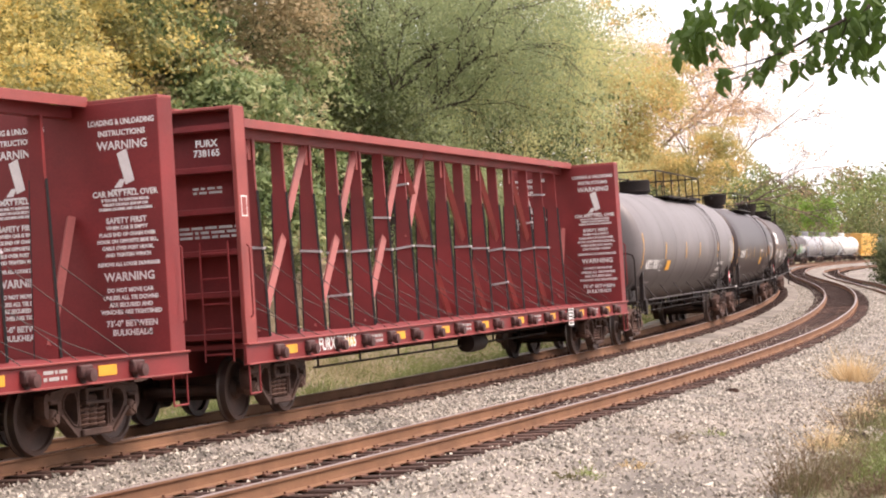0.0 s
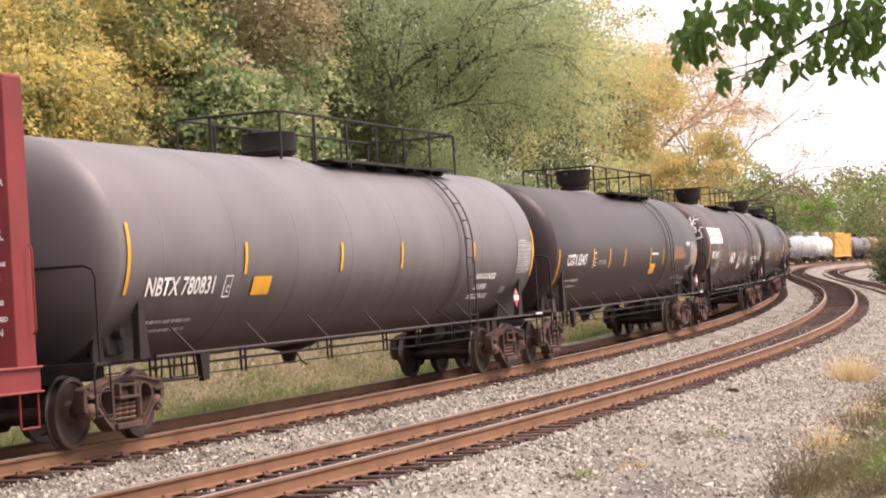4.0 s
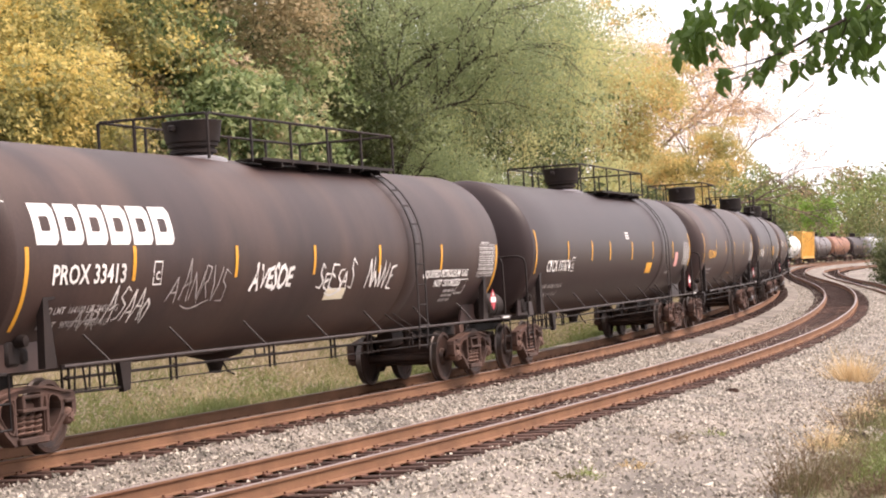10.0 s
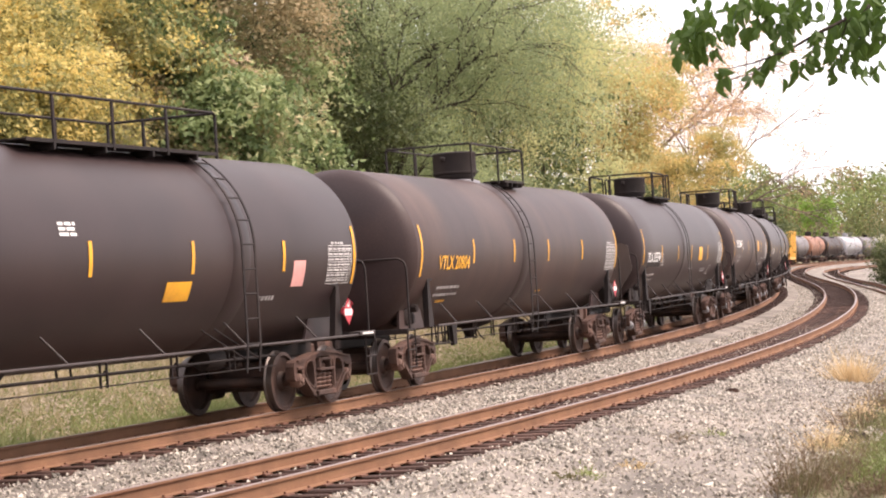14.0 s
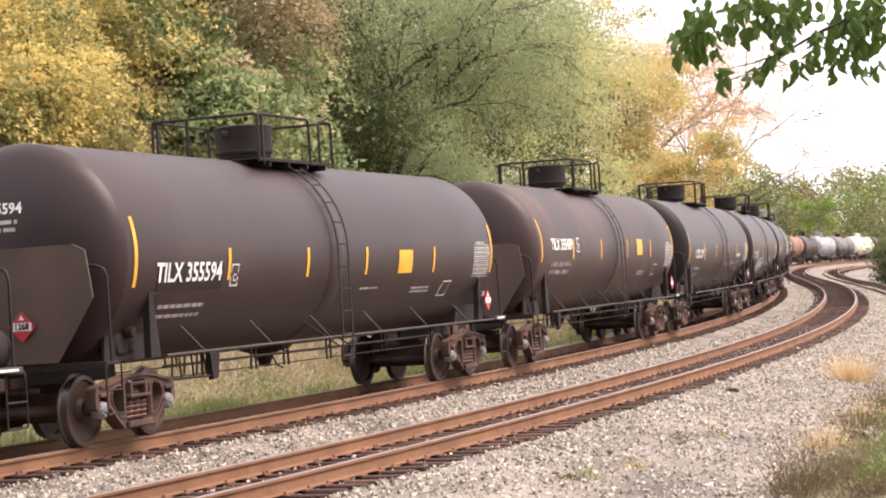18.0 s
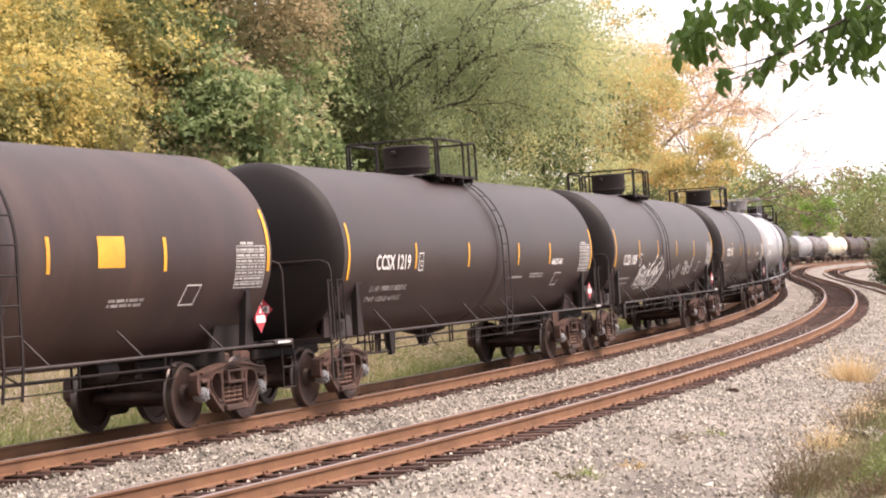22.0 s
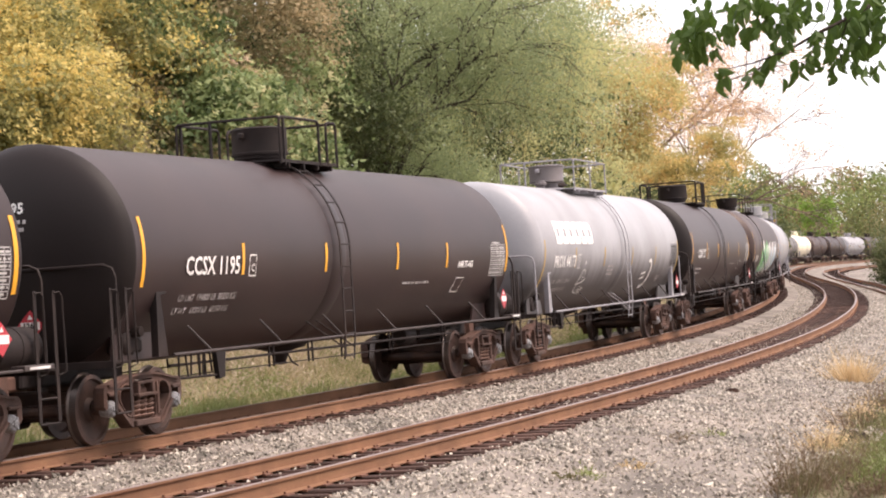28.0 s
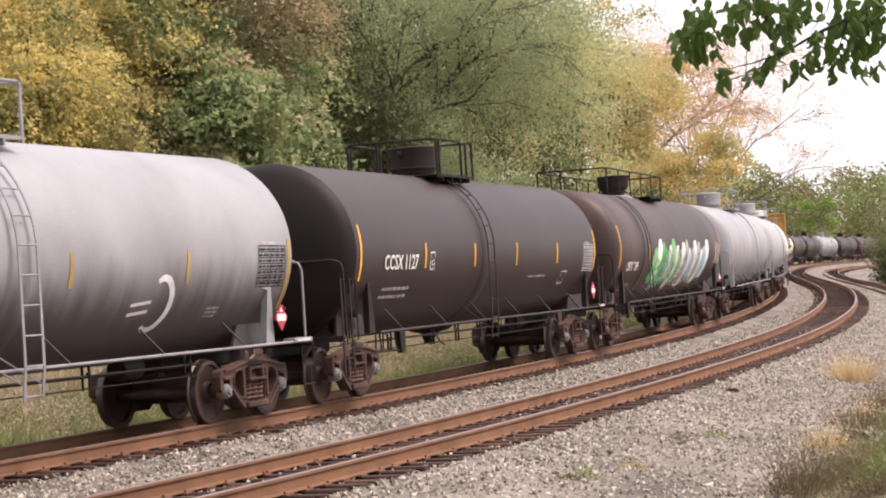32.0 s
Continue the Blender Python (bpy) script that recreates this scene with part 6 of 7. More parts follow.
                 [("frame", 3.62, -0.22), ("slant", 12.7, -0.65), ("bars", 10.6, -0.59, 1.3, 0.07, 1)], dz=-0.125, edz=-0.060, short=0.93, digits="1268", bright=True, grabs=True),
        tank_car(145.8, 162.3, BLACK2, "dark tank car with green and white graffiti", 7.2, (1.8, 9.7), 3.4, (4.0, 8.0, 12.0), (1.72, -0.5, 0.22, "CBTX 7289"),
                 [("piece", 4.9, -0.52, 17)], digits="1268"),
        tank_car(166.2, 182.6, PALE, "pale grey tank car behind the graffiti car", 7.6, (6.2, 10.2), 8.9, (3.5, 7, 10.5, 14), far=True),
        tank_car(186.7, 202.9, PALER, "light grey tank car between two paler ones", 7.6, (6.2, 10.2), 8.9, (3.5, 7, 10.5, 14), far=True),
        tank_car(207.1, 223.3, CHALK, "white tank car ahead of the yellow flat car", 7.6, (6.2, 10.2), 8.9, (3.5, 7, 10.5, 14), far=True),
        centerbeam(227.4, 243.8, YELLOWCAR, YELLOWCAR, "yellow bulkhead flat car with panelled sides", plain=True),
    ]


def more_cars():
    out = []
    s = 248.0
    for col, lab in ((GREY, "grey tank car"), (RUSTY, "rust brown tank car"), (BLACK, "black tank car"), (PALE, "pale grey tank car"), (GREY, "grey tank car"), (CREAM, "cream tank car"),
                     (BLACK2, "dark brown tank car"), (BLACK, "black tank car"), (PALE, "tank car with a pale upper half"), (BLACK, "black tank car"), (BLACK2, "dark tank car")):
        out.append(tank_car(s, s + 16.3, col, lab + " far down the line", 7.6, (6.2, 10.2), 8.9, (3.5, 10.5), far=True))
        s += 20.52
    return out


# ---- the whole place ----
ground()
ballast()
stones()
track(lambda s: 0 * s, "rust-coated railway track that carries the train", BACK + 20, 374, 62, 3)
track(lambda s: 0 * s + SPACING, "empty rust-coated railway track on dark ties", BACK + 20, 374, 75, 4)
track(siding, "dark weedy siding that swings away from the line", 92, 300, 0, 5, 0.12)

ALL = train() + more_cars()


def at_view(px, depth):
    """Plan x of a column of the view, given in thousandths of the depth."""
    return px * depth / 1000.0


# trees: sideways place in thousandths of the depth, depth, height, leaf kind, leaves, leaf size, lowest leaves, bush of limbs
def plant():
    Y, G, M, W, B, O, L, A = L_YELLOW, L_GREEN, L_MIX, L_WILLOW, L_BROWN, L_ORANGE, L_LIME, L_GOLD
    rows = [
        (-250, 47, 8, Y, 22000, 0.13, 0.02, "yellow-leaved"), (-230, 50, 7, Y, 36000, 0.13, 0.02, "yellow-leaved"), (-213, 53, 7.2, Y, 36000, 0.13, 0.02, "yellow-leaved"), (-213, 49, 4.2, Y, 20000, 0.12, 0.02, "low yellow-leaved"),
        (-197, 55, 7.5, Y, 32000, 0.13, 0.02, "yellow-leaved"), (-186, 53, 5.0, B, 24000, 0.12, 0.02, "low olive brown"), (-160, 59, 9.0, B, 40000, 0.12, 0.02, "olive brown"), (-158, 56, 5.0, B, 26000, 0.12, 0.02, "low olive brown"), (-172, 62, 10.0, B, 34000, 0.12, 0.02, "olive and rust coloured"),
        (-140, 58, 6.5, B, 28000, 0.12, 0.02, "olive and rust coloured"), (-126, 59, 8.5, M, 38000, 0.17, 0.02, "green and rust coloured"), (-110, 58, 7.0, M, 34000, 0.17, 0.02, "green and rust coloured"), (-116, 55, 3.8, M, 20000, 0.16, 0.02, "low green and rust coloured"), (-98, 57, 4.5, M, 22000, 0.16, 0.02, "low green and rust coloured"),
        (-132, 70, 13, G, 26000, 0.15, 0.02, "tall green"), (-88, 66, 12, G, 46000, 0.14, 0.02, "tall dark green"), (-70, 67, 8.0, G, 36000, 0.13, 0.02, "low dark green"), (-56, 78, 13, W, 56000, 0.09, 0.02, "grey green"), (-44, 80, 8, W, 26000, 0.13, 0.02, "low dark green"),
        (-12, 82, 12, W, 56000, 0.09, 0.02, "fine-leaved grey green"), (8, 84, 13, W, 52000, 0.09, 0.02, "fine-leaved grey green"), (26, 88, 13, L, 48000, 0.09, 0.02, "fine-leaved grey green"), (45, 95, 12.5, L, 44000, 0.095, 0.02, "fine-leaved light green"), (67, 104, 13.5, A, 34000, 0.15, 0.02, "golden yellow"),
        (4, 76, 5.5, W, 34000, 0.09, 0.02, "low grey green"), (30, 82, 6.0, W, 34000, 0.10, 0.02, "low green"), (54, 95, 6.0, L, 30000, 0.11, 0.02, "low yellow green"),
        (80, 116, 13.0, A, 36000, 0.15, 0.02, "golden yellow"), (93, 124, 9.5, A, 34000, 0.15, 0.02, "golden yellow"), (103, 128, 7.5, A, 28000, 0.15, 0.02, "golden yellow"), (115, 138, 6.4, B, 24000, 0.16, 0.02, "orange and brown"),
        (127, 150, 6.0, G, 24000, 0.18, 0.02, "green and olive"), (82, 112, 5.0, G, 22000, 0.13, 0.02, "low green"), (138, 172, 6.4, G, 24000, 0.20, 0.02, "green"), (144, 196, 6.4, G, 22000, 0.22, 0.02, "green")]
    for k, (px, d, h, mat, n, leaf, low, word) in enumerate(rows):
        fine = mat in (W, L)
        tree("tree", at_view(px, d), d, h, 0.8 if fine else 0.62, mat, n, leaf, 200 + k, word + " autumn tree beside the railway", group="trees beside the railway", low=low,
             fluff=0.75 if not fine else 0.8, droop=0.8 if fine else 0.0, long=1.9 if fine else 1.4 if mat is M else 1.0, stems=2 if h < 9 else 1, depth=3 if h < 9 else 4,
             trunk_r=h * 0.0036 + 0.02, clump=430 if not fine else 420, shell=1.1)
    # the two-stemmed tree whose bare limbs show
    tree("tree", at_view(-29, 71), 71, 12, 0.5, W, 62000, 0.09, 311, "old grey green tree with dark bare trunk and leaning limbs", group="trees beside the railway", low=0.42, fluff=0.8, droop=0.7, long=1.9, trunk_r=0.09, clump=330, shell=1.15,
         bones=[([(0.2, 0, 0), (0.3, 0, 2.2), (0.6, 0.1, 4.0), (1.5, 0.2, 5.9), (2.7, 0.2, 7.3), (3.7, 0.2, 8.1)], 0.15), ([(1.5, 0.2, 5.9), (3.0, 0.4, 6.3), (4.3, 0.5, 7.8), (5.0, 0.4, 8.8)], 0.06),
                ([(0.0, 0, 0), (-0.1, 0, 2.5), (0.1, 0, 5.0), (0.0, 0.1, 8.0)], 0.24), ([(-0.05, 0, 3.2), (-0.9, 0.1, 4.6), (-1.4, 0.1, 6.4)], 0.08)])
    # nearly bare trees against the sky
    tree("tree", at_view(104, 158), 158, 24, 0.85, O, 62000, 0.13, 331, "almost bare tree with last orange leaves", bark=PALEBARK, low=0.3, fluff=0.7, twiggy=6, depth=5, trunk_r=0.22, lean=(0.05, 0), clump=60, shell=1.6)
    tree("tree", at_view(114, 156), 156, 16, 0.6, O, 20000, 0.11, 335, "almost bare pale-twigged tree", bark=PALEBARK, low=0.5, fluff=0.7, twiggy=6, depth=5, trunk_r=0.15, lean=(0.22, 0), clump=40, shell=1.6)
    # backing wood behind, too deep to tell apart
    rng = np.random.default_rng(61)
    c = []
    for _ in range(150):
        px, d = rng.uniform(-260, 60), rng.uniform(86, 112)
        h = rng.uniform(3, 20) * (1 if px < -20 else 0.45)
        c.append(np.stack([at_view(px, d) + rng.normal(0, 1.3, 300), d + rng.normal(0, 1.5, 300), h + rng.normal(0, 1.0, 300)], -1))
    c = np.concatenate(c)
    c = c[c[:, 2] > 0]
    tagged(new("backing_wood", leaf_mesh("backing_wood", c, 0.34, L_GREEN, rng)), "dense green wood behind the railway trees", "wood", kind="stuff")
    # unseen wood on the near side, behind the viewpoint, added to block low sky
    r5 = np.random.default_rng(62)
    c = []
    for _ in range(420):
        a_ = r5.uniform(math.radians(175), math.radians(378))
        d = r5.uniform(15, 34)
        x0, y0 = math.cos(a_) * d * 1.25, math.sin(a_) * d + (2 if math.sin(a_) < 0 else 0)
        if y0 > 11 or (abs(x0) < 7 and y0 > -7) or float(place(np.array([x0]), np.array([y0]))[1][0]) < 12.5:
            continue
        h = r5.uniform(0.5, 17)
        c.append(np.stack([x0 + r5.normal(0, 1.4, 170), y0 + r5.normal(0, 1.4, 170), h + r5.normal(0, 1.1, 170)], -1))
    c = np.concatenate(c)
    c = c[c[:, 2] > 0.3]
    tagged(new("sky_blocking_wood", leaf_mesh("sky_blocking_wood", c, 0.5, L_GREEN, r5)), "unseen green wood on the near side, added to block low sky", "wood", kind="stuff")
    # shrubs along the far side of the train
    for k in range(26):
        s_ = 8 + k * 3.6
        lat = -9.0 - 2.2 * rng.random()
        x, y, _ = line(s_, lat)
        shrub("shrub", x, y, rng.uniform(1.0, 2.2), rng.uniform(0.8, 1.4), [L_GREEN, L_BROWN, L_YELLOW, L_MIX][k % 4], 2600, 0.10, 400 + k, "tangled autumn shrub behind the track", group="shrubs behind the track")
    # far hillside woods, seen small: round crowns of several kinds
    kinds = [[], [], []]
    for k in range(150):
        px, d = rng.uniform(122, 238), rng.uniform(395, 490)
        edge = float(np.interp(px, [122, 143, 166, 178, 190, 205, 238], [25, 23, 18.5, 17.5, 20.5, 20.5, 22])) * d / 445
        top, r = edge * rng.uniform(0.35, 1.0), rng.uniform(2.6, 5.0)
        z = max(1.5, top - r)
        v = rng.normal(size=(300, 3))
        v /= np.linalg.norm(v, axis=1, keepdims=True)
        v *= rng.uniform(0.55, 1.0, (300, 1)) ** 0.5 * (1 + 0.25 * np.sin(v[:, :1] * 5 + k) * np.sin(v[:, 2:] * 6 + k))
        kinds[(0, 0, 1, 0, 2, 1)[k % 6]].append(v * np.array([r, r, r * 0.95]) + np.array([at_view(px, d), d, z]))
        if z > 7:
            kinds[0].append(np.stack([at_view(px, d) + rng.normal(0, 2.2, 120), d + rng.normal(0, 2, 120), rng.uniform(0.5, z, 120)], -1))
    for mat, lot, word in zip((L_FAR, L_OLIVE, L_TANWOOD), kinds, ("pale green", "olive and dark green", "brown and orange autumn")):
        tagged(new("far_woods", leaf_mesh("far_woods", np.concatenate(lot), 0.62, mat, rng)), word + " woods across the valley", "wood", kind="stuff")
    # a bright creeper over the trees behind the bend
    v = []
    for k in range(16):
        px, z = rng.uniform(174, 187), rng.uniform(3.5, 10.5)
        v.append(np.stack([at_view(px, 392) + rng.normal(0, 0.8, 150), 392 + rng.normal(0, 0.6, 150), z + rng.normal(0, 0.7, 150)], -1))
    tagged(new("creeper", leaf_mesh("creeper", np.concatenate(v), 0.5, L_BRIGHT, rng)), "bright green creeper over trees behind the bend", "creeper", kind="stuff")
    for k, (px, d, h, m2) in enumerate([(214.5, 150, 3.9, L_GREEN), (223, 146, 4.6, L_GREEN), (229, 175, 7, L_BROWN)]):
        shrub("bush", at_view(px, d), d, h, h * 0.5, m2, 7000, 0.16, 450 + k, "green bush beside the far bend", category="bush", group="bushes by the bend")
    # grass behind the train: tangled hay, with green weeds in patches towards the rail
    n = 44000
    s_, lat = rng.uniform(-14, 85, n), -3.6 - 3.8 * rng.random(n)
    x, y, _ = line(s_, lat)
    h = rng.gamma(5, 0.075, n) * np.interp(lat, [-12, -8, -5, -3.6], [1.6, 1.4, 1.0, 0.4])
    blades("tall_grass", x, y, h, 0.0075, L_GRASS, 71, "tall tangled dry and green grass behind the track", lean=0.62)
    n = 42000
    s_, lat = rng.uniform(-14, 85, n), -5.4 - 8.0 * rng.random(n)
    x, y, _ = line(s_, lat)
    blades("dry_grass", x, y, rng.gamma(6, 0.105, n), 0.009, L_TAN, 70, "pale tan dead grass on the bank behind the track", lean=0.7)
    n = 24000
    s_, lat = rng.uniform(-14, 45, n), -7.2 - 5.4 * rng.random(n)
    x, y, _ = line(s_, lat)
    blades("tall_hay", x, y, rng.gamma(14, 0.072, n), 0.011, L_TAN, 73, "tall pale tan reeds on the bank before the trees", lean=0.34)
    n = 20000
    hs, hl, hh = rng.uniform(-13, 85, 190), -3.5 - 2.4 * rng.random(190) ** 1.5, rng.uniform(0.15, 0.45, 190)
    q = rng.integers(0, 190, n)
    x, y, _ = line(hs[q] + rng.normal(0, 0.5, n), np.minimum(hl[q] + rng.normal(0, 0.28, n), -3.2))
    blades("green_weeds", x, y, hh[q] * rng.uniform(0.5, 1.2, n), 0.009, L_GREENGRASS, 72, "low green weeds in patches beside the track", lean=0.65)
    for k, (mat, n, sz, word) in enumerate(((L_GREENGRASS, 30000, 0.055, "fresh green weeds"), (L_TAN, 34000, 0.05, "straw coloured seed heads"))):
        hs, hl = rng.uniform(-12, 85, 260), -3.6 - 7.5 * rng.random(260) ** 1.4
        q = rng.integers(0, 260, n)
        x, y, _ = line(hs[q] + rng.normal(0, 0.55, n), hl[q] + rng.normal(0, 0.4, n))
        tall = rng.uniform(0.15, 0.75, 260) if k == 0 else rng.uniform(0.4, 1.2, 260)
        c = np.stack([x, y, np.maximum(ground_z(x, y), -9) + tall[q] * rng.uniform(0.05, 1.0, n) ** (0.8 if k == 0 else 0.4)], -1)
        tagged(new("undergrowth", leaf_mesh("undergrowth", c, sz, mat, rng, 1.8)), word + " tangled behind the track", "weeds", kind="stuff")
    # weeds at the bank on the camera's side
    def clump(px, d, spread, n, h, mat, seed, name, label, width=0.005, lean=0.5, leafy_bits=0):
        r = np.random.default_rng(seed)
        xx, yy = at_view(px, d) + r.normal(0, spread, n), d + r.normal(0, spread * 1.6, n)
        blades(name, xx, yy, r.gamma(4, h / 4, n), width, mat, seed, label, "weeds", lean)
        if leafy_bits:
            q = r.integers(0, n, leafy_bits)
            _, la = place(xx[q], yy[q])
            zz = np.maximum(ground_z(xx[q], yy[q]), bed_z(la)) + r.gamma(2.5, h * 0.28, leafy_bits)
            c = np.stack([xx[q] + r.normal(0, 0.05, leafy_bits), yy[q] + r.normal(0, 0.05, leafy_bits), zz], -1)
            tagged(new(name, leaf_mesh(name, c, 0.045, mat, r, 1.5)), label, "weeds", kind="stuff")
    clump(196.5, 44.0, 0.18, 800, 0.38, L_STRAW, 72, "straw_tuft", "straw coloured grass tuft on the gravel", 0.006)
    for k, (px, d, sp, n, hh) in enumerate([(161, 24.2, 0.09, 110, 0.32), (170, 24.3, 0.11, 210, 0.44), (180, 24.8, 0.13, 220, 0.42), (193, 25.8, 0.12, 140, 0.30), (198, 23.4, 0.16, 140, 0.16), (210, 23.4, 0.14, 160, 0.16), (198, 33.5, 0.20, 360, 0.28), (213, 37.5, 0.24, 450, 0.36)]):
        clump(px, d, sp, n, hh, L_WEED, 740 + k, "dead_weeds", "dead brown weed stalks on the bank", 0.004, 0.40, 170)
    for k, (px, d, sp, n, hh) in enumerate([(184, 30, 0.18, 300, 0.22), (203, 35, 0.20, 220, 0.20)]):
        clump(px, d, sp, n, hh, L_STRAW, 750 + k, "straw_weeds", "dry straw weeds on the bank", 0.004, 0.5, 350)
    for k, (px, d, sp, n, hh) in enumerate([(199, 26.5, 0.18, 450, 0.20), (209, 29, 0.20, 500, 0.20), (216, 33, 0.24, 500, 0.24)]):
        clump(px, d, sp, n, hh, L_BANK, 760 + k, "bank_grass", "green and dry grass on the bank", 0.004, 0.6, 500)
    for k, (px, d, sp, n, hh) in enumerate([(211, 24.6, 0.14, 450, 0.22), (217, 25.8, 0.14, 450, 0.26), (218, 29.0, 0.10, 200, 0.2)]):
        clump(px, d, sp, n, hh, L_GREENGRASS, 770 + k, "green_grass", "fresh green grass on the bank", 0.004, 0.55, 500)
    clump(68, 25.8, 0.08, 110, 0.06, L_GREENGRASS, 80, "small_weed", "small green weed in the gravel", 0.008, 0.8, 60)
    clump(58, 25.4, 0.08, 80, 0.06, L_WEED, 81, "small_weed", "small dry weed in the gravel", 0.006, 0.8, 60)
    clump(90, 27.0, 0.08, 70, 0.06, L_STRAW, 82, "small_weed", "small yellowing weed in the gravel", 0.006, 0.8, 40)
    clump(112, 30.5, 0.14, 110, 0.07, L_WEED, 83, "small_weed", "rusty dry weed in the gravel", 0.006, 0.8, 60)
    clump(130, 31.5, 0.12, 70, 0.05, L_GREENGRASS, 84, "small_weed", "small green weed in the gravel", 0.006, 0.8, 40)
    r3 = np.random.default_rng(88)
    xx, yy = at_view(r3.uniform(165, 225, 6000), 1000.0) / 1000.0, r3.uniform(23, 60, 6000)
    xx = xx * yy
    keep = place(xx, yy)[1] > 9.2
    blades("sparse_grass", xx[keep], yy[keep], r3.gamma(4, 0.05, int(keep.sum())), 0.005, L_BANK, 89, "sparse dry grass along the gravel's edge", "grass", 0.7)
    x, y = 5.41, 39.1
    s1, l1 = place(np.array([x]), np.array([y]))
    z = float(bed_z(l1)[0])
    g = Geo()
    g.prism([(-0.11, 0.0), (-0.06, -0.02), (0.09, -0.01), (0.11, 0.03), (0.08, 0.07), (-0.05, 0.08), (-0.12, 0.05)], -0.05, 0.05)
    tagged(part("wood_scrap", g, TIE, m=pose(x, y, z + 0.01, 0, 0, 20)), "broken brown piece of tie on gravel", "wood scrap")
    g = Geo()
    g.prism([(-0.20, -0.05), (-0.1, -0.08), (0.18, -0.06), (0.21, 0.07), (0.12, 0.15), (0.02, 0.12), (-0.07, 0.19), (-0.16, 0.10)], -0.13, 0.13)
    xs, ys = at_view(196, 31.0), 31.0
    tagged(part("rock", g, BARK, m=pose(xs, ys, float(bed_z(place(np.array([xs]), np.array([ys]))[1])[0]), 0, 0, 30)), "dark weathered rock among dry weeds", "rock")


plant()


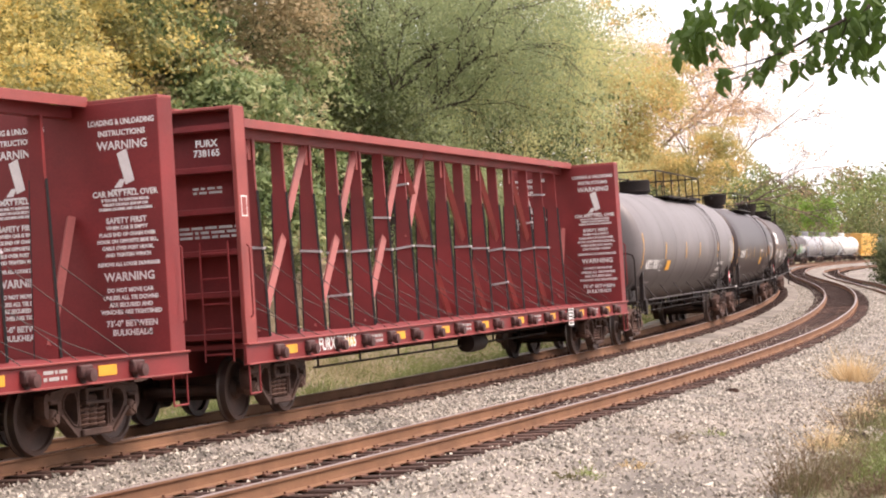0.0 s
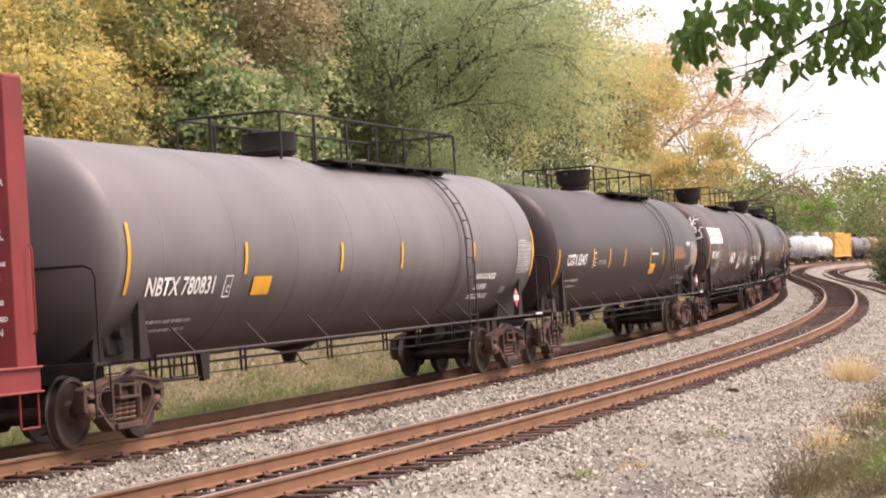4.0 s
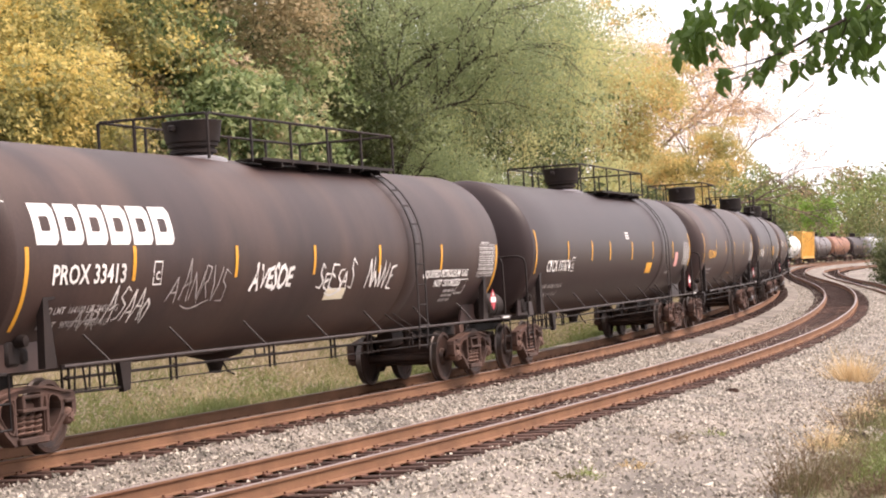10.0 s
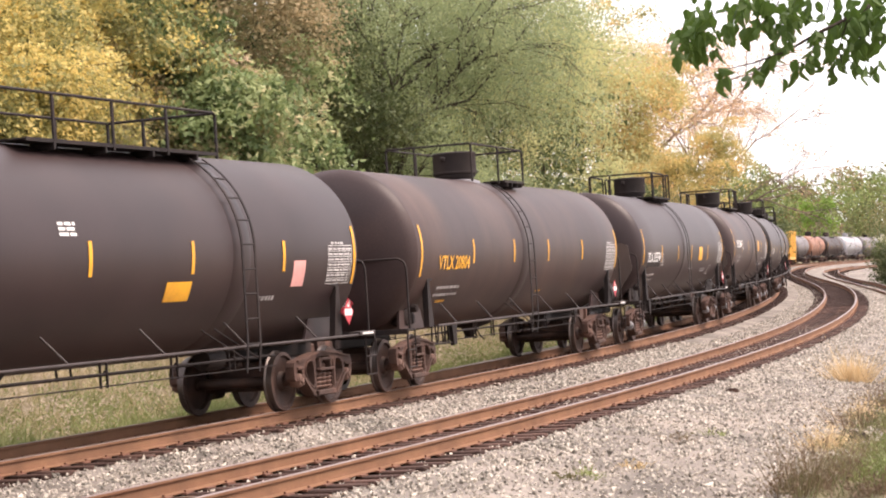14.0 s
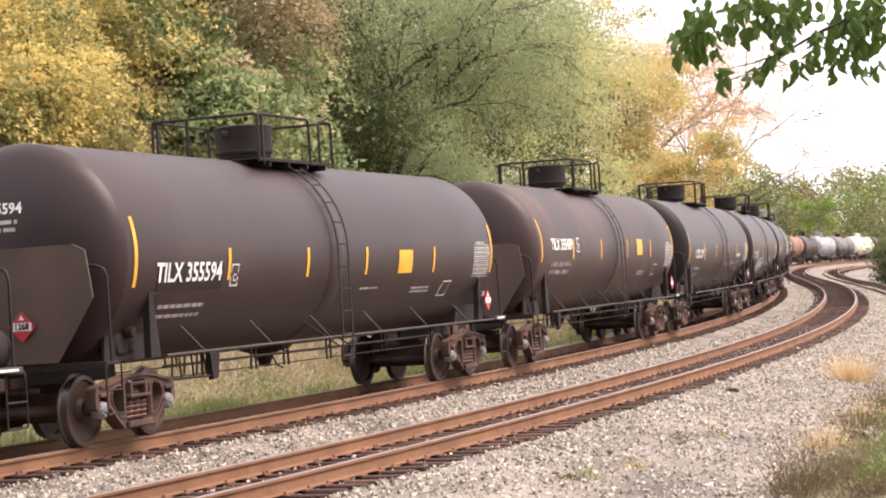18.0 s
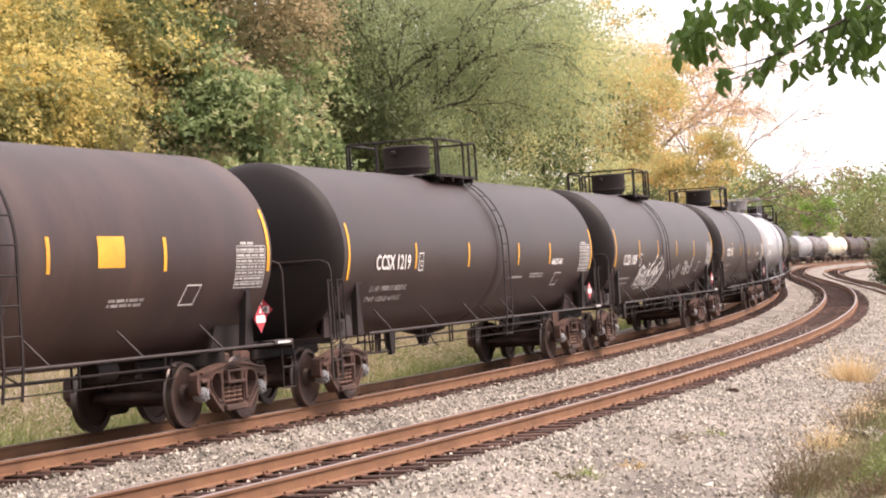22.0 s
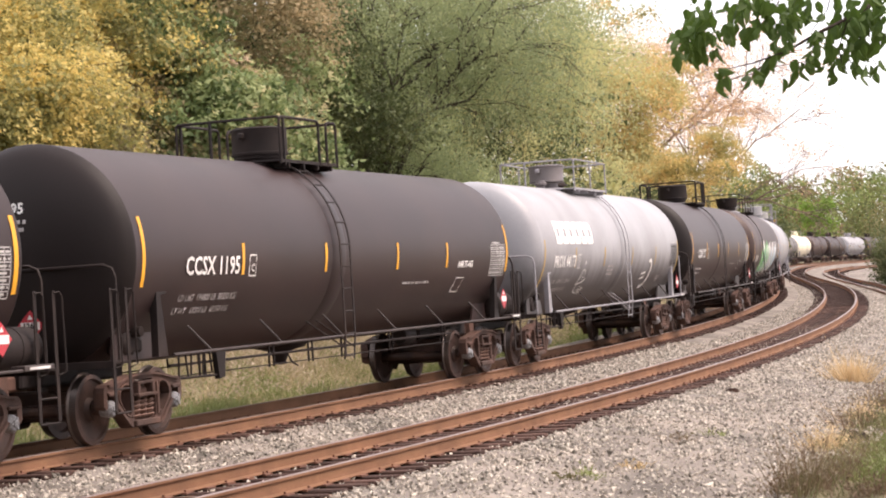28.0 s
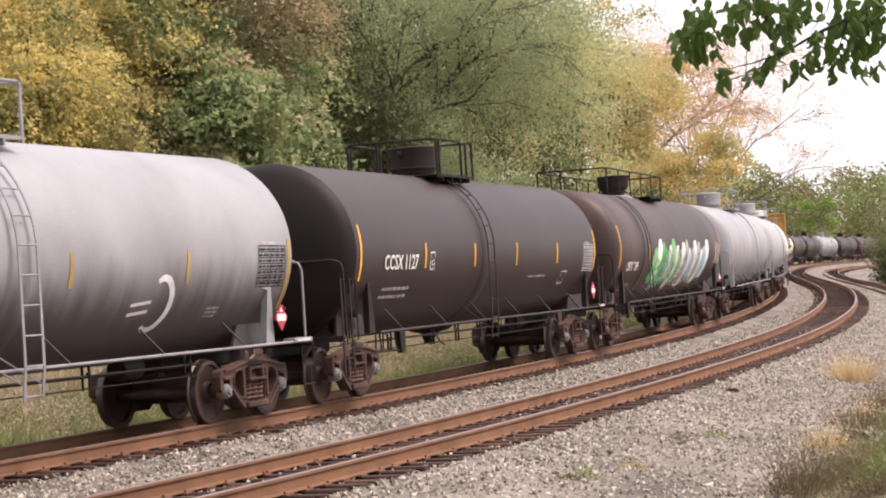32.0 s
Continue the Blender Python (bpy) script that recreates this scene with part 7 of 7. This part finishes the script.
# ---- maple over the camera's side: trunk out of view, one limb reaching in ----
def maple():
    depth = 11.5
    root = tagged(new("maple_tree"), "dark green maple branch hanging over the line", "tree")
    gz = float(ground_z(np.array([4.2]), np.array([11.5]))[0])
    part("trunk", Geo().tube([(4.2, depth, gz - 0.1), (4.15, depth, 2.0), (4.0, depth + 0.1, 5.0), (4.1, depth, 7.0)], 0.16, 10, 0.08), BARK, root, smooth=60)
    k = depth / 3684.0

    def P(px, py, dy=0.0):
        return Vector(((px - 784) * k, depth + dy, 2.505 + (441 - py) * k))
    limbs = [[(2050, -420), (1800, -160), (1640, -50), (1560, 8), (1500, 42), (1445, 68), (1396, 96), (1340, 114), (1272, 128)], [(1640, -50), (1480, -30), (1390, 2), (1330, 20), (1265, 30), (1220, 70)],
             [(1500, 42), (1520, 80), (1552, 122)], [(1480, -30), (1474, 20), (1440, 66)], [(1390, 2), (1372, 30), (1340, 55)], [(1445, 68), (1440, 95), (1418, 128)], [(1330, 5), (1308, 30), (1290, 60)],
             [(1396, 96), (1370, 106), (1326, 146)], [(1640, -50), (1590, 30), (1560, 80)], [(1500, 42), (1490, 90), (1503, 130)]]
    for i, pts in enumerate(limbs):
        p3 = [P(x, y, 0.12 * math.sin(i * 2 + j)) for j, (x, y) in enumerate(pts)]
        if i == 0:
            p3 = [Vector((4.0, depth + 0.1, 5.0))] + p3[1:]
        part("limb" if i == 0 else "twig", Geo().tube(p3, 0.022 if i == 0 else 0.005, 6, 0.002), BARK, root)
    rng = random.Random(9)
    # a broad pointed leaf with a toothed rim, folded along its rib
    shapes = []
    for v in range(5):
        r = random.Random(v)
        rim = [(0.0, 0.0), (0.30, 0.05), (0.60, 0.20), (0.70, 0.36), (0.72, 0.52), (0.56, 0.68), (0.40, 0.84), (0.14, 1.0), (0.0, 1.12)]
        right = [(x * 0.041 * r.uniform(0.85, 1.15), -y * 0.088, -abs(x) * 0.020) for x, y in rim[1:-1]]
        left = [(-x * 0.041 * r.uniform(0.85, 1.15), -y * 0.088, -abs(x) * 0.020) for x, y in rim[1:-1]]
        v3 = [(0, 0, 0), (0, -0.099, 0.008), (0, -0.049, 0.005)] + right + left
        n = len(right)
        f3 = [(2, 0, 3)] + [(2, 3 + j, 4 + j) for j in range(n - 1)] + [(2, 2 + n, 1)] + [(2, 3 + n, 0)] + [(2, 4 + n + j, 3 + n + j) for j in range(n - 1)] + [(2, 1, 2 + 2 * n)]
        me = bpy.data.meshes.new("leaf")
        me.from_pydata(v3, [], f3)
        me.materials.append(L_MAPLE)
        shapes.append(me)
    spots = [(1225, 60, 24, 30, 34), (1254, 22, 32, 18, 30), (1240, 86, 26, 14, 20), (1270, 66, 10, 14, 8), (1212, 84, 12, 8, 6), (1306, 28, 9, 26, 13), (1292, 54, 10, 9, 6), (1340, 8, 28, 9, 13),
             (1362, 38, 24, 20, 26), (1338, 57, 11, 7, 5), (1385, 52, 18, 14, 13), (1406, 14, 28, 14, 24), (1400, 38, 18, 10, 9), (1440, 10, 10, 8, 4), (1437, 27, 6, 6, 3), (1384, 86, 10, 12, 7),
             (1364, 107, 9, 7, 5), (1349, 122, 9, 7, 5), (1334, 138, 8, 8, 5), (1264, 138, 6, 6, 3), (1281, 140, 6, 8, 3), (1500, 50, 36, 30, 50), (1450, 66, 18, 10, 11), (1545, 30, 22, 30, 34),
             (1480, 92, 22, 12, 15), (1430, 104, 9, 10, 6), (1414, 130, 8, 8, 4), (1443, 114, 8, 10, 5), (1504, 98, 15, 12, 11), (1506, 125, 13, 9, 7), (1475, 119, 8, 9, 4), (1551, 124, 12, 12, 6), (1562, 68, 9, 12, 6), (1388, 142, 3, 3, 1),
             (1487, 4, 10, 6, 5), (1527, 6, 12, 6, 5), (1530, 78, 22, 12, 11)]
    for px, py, sx, sy, n in spots:
        for i in range(n):
            p = P(px + rng.gauss(0, sx * 0.62), py + rng.gauss(0, sy * 0.62), rng.uniform(-0.3, 0.3))
            m = Matrix.Translation(p) @ Matrix.Rotation(rng.uniform(-3.14, 3.14), 4, "Z") @ Matrix.Rotation(rng.gauss(1.05, 0.4), 4, "X") @ Matrix.Rotation(rng.gauss(0, 0.55), 4, "Y") @ Matrix.Scale(rng.uniform(0.7, 1.12), 4)
            part("leaf", rng.choice(shapes), L_MAPLE, root, m=m)


maple()


def motions():
    times = [i * 0.5 for i in range(65)]
    for car in ALL:
        home = car["home"]
        rows = []
        for t in times:
            s = run(home, t)
            xa, ya, _ = line(s - 6.3)
            xb, yb, _ = line(s + 6.3)
            m = Matrix.Translation(((xa + xb) / 2, (ya + yb) / 2, 0)) @ Matrix.Rotation(math.atan2(yb - ya, xb - xa), 4, "Z") @ Matrix.Rotation(-float(cant(s)), 4, "X")
            rows.append((t, m))
        walk(car, rows)
    turn = [i * 0.1 for i in range(321)]
    for w, car, dx in spinning:
        if car["home"] < 150:
            walk(w, [(t, pose(dx, 0, 0.457) @ Matrix.Rotation(run(0, t) / 0.457, 4, "Y")) for t in turn])


motions()
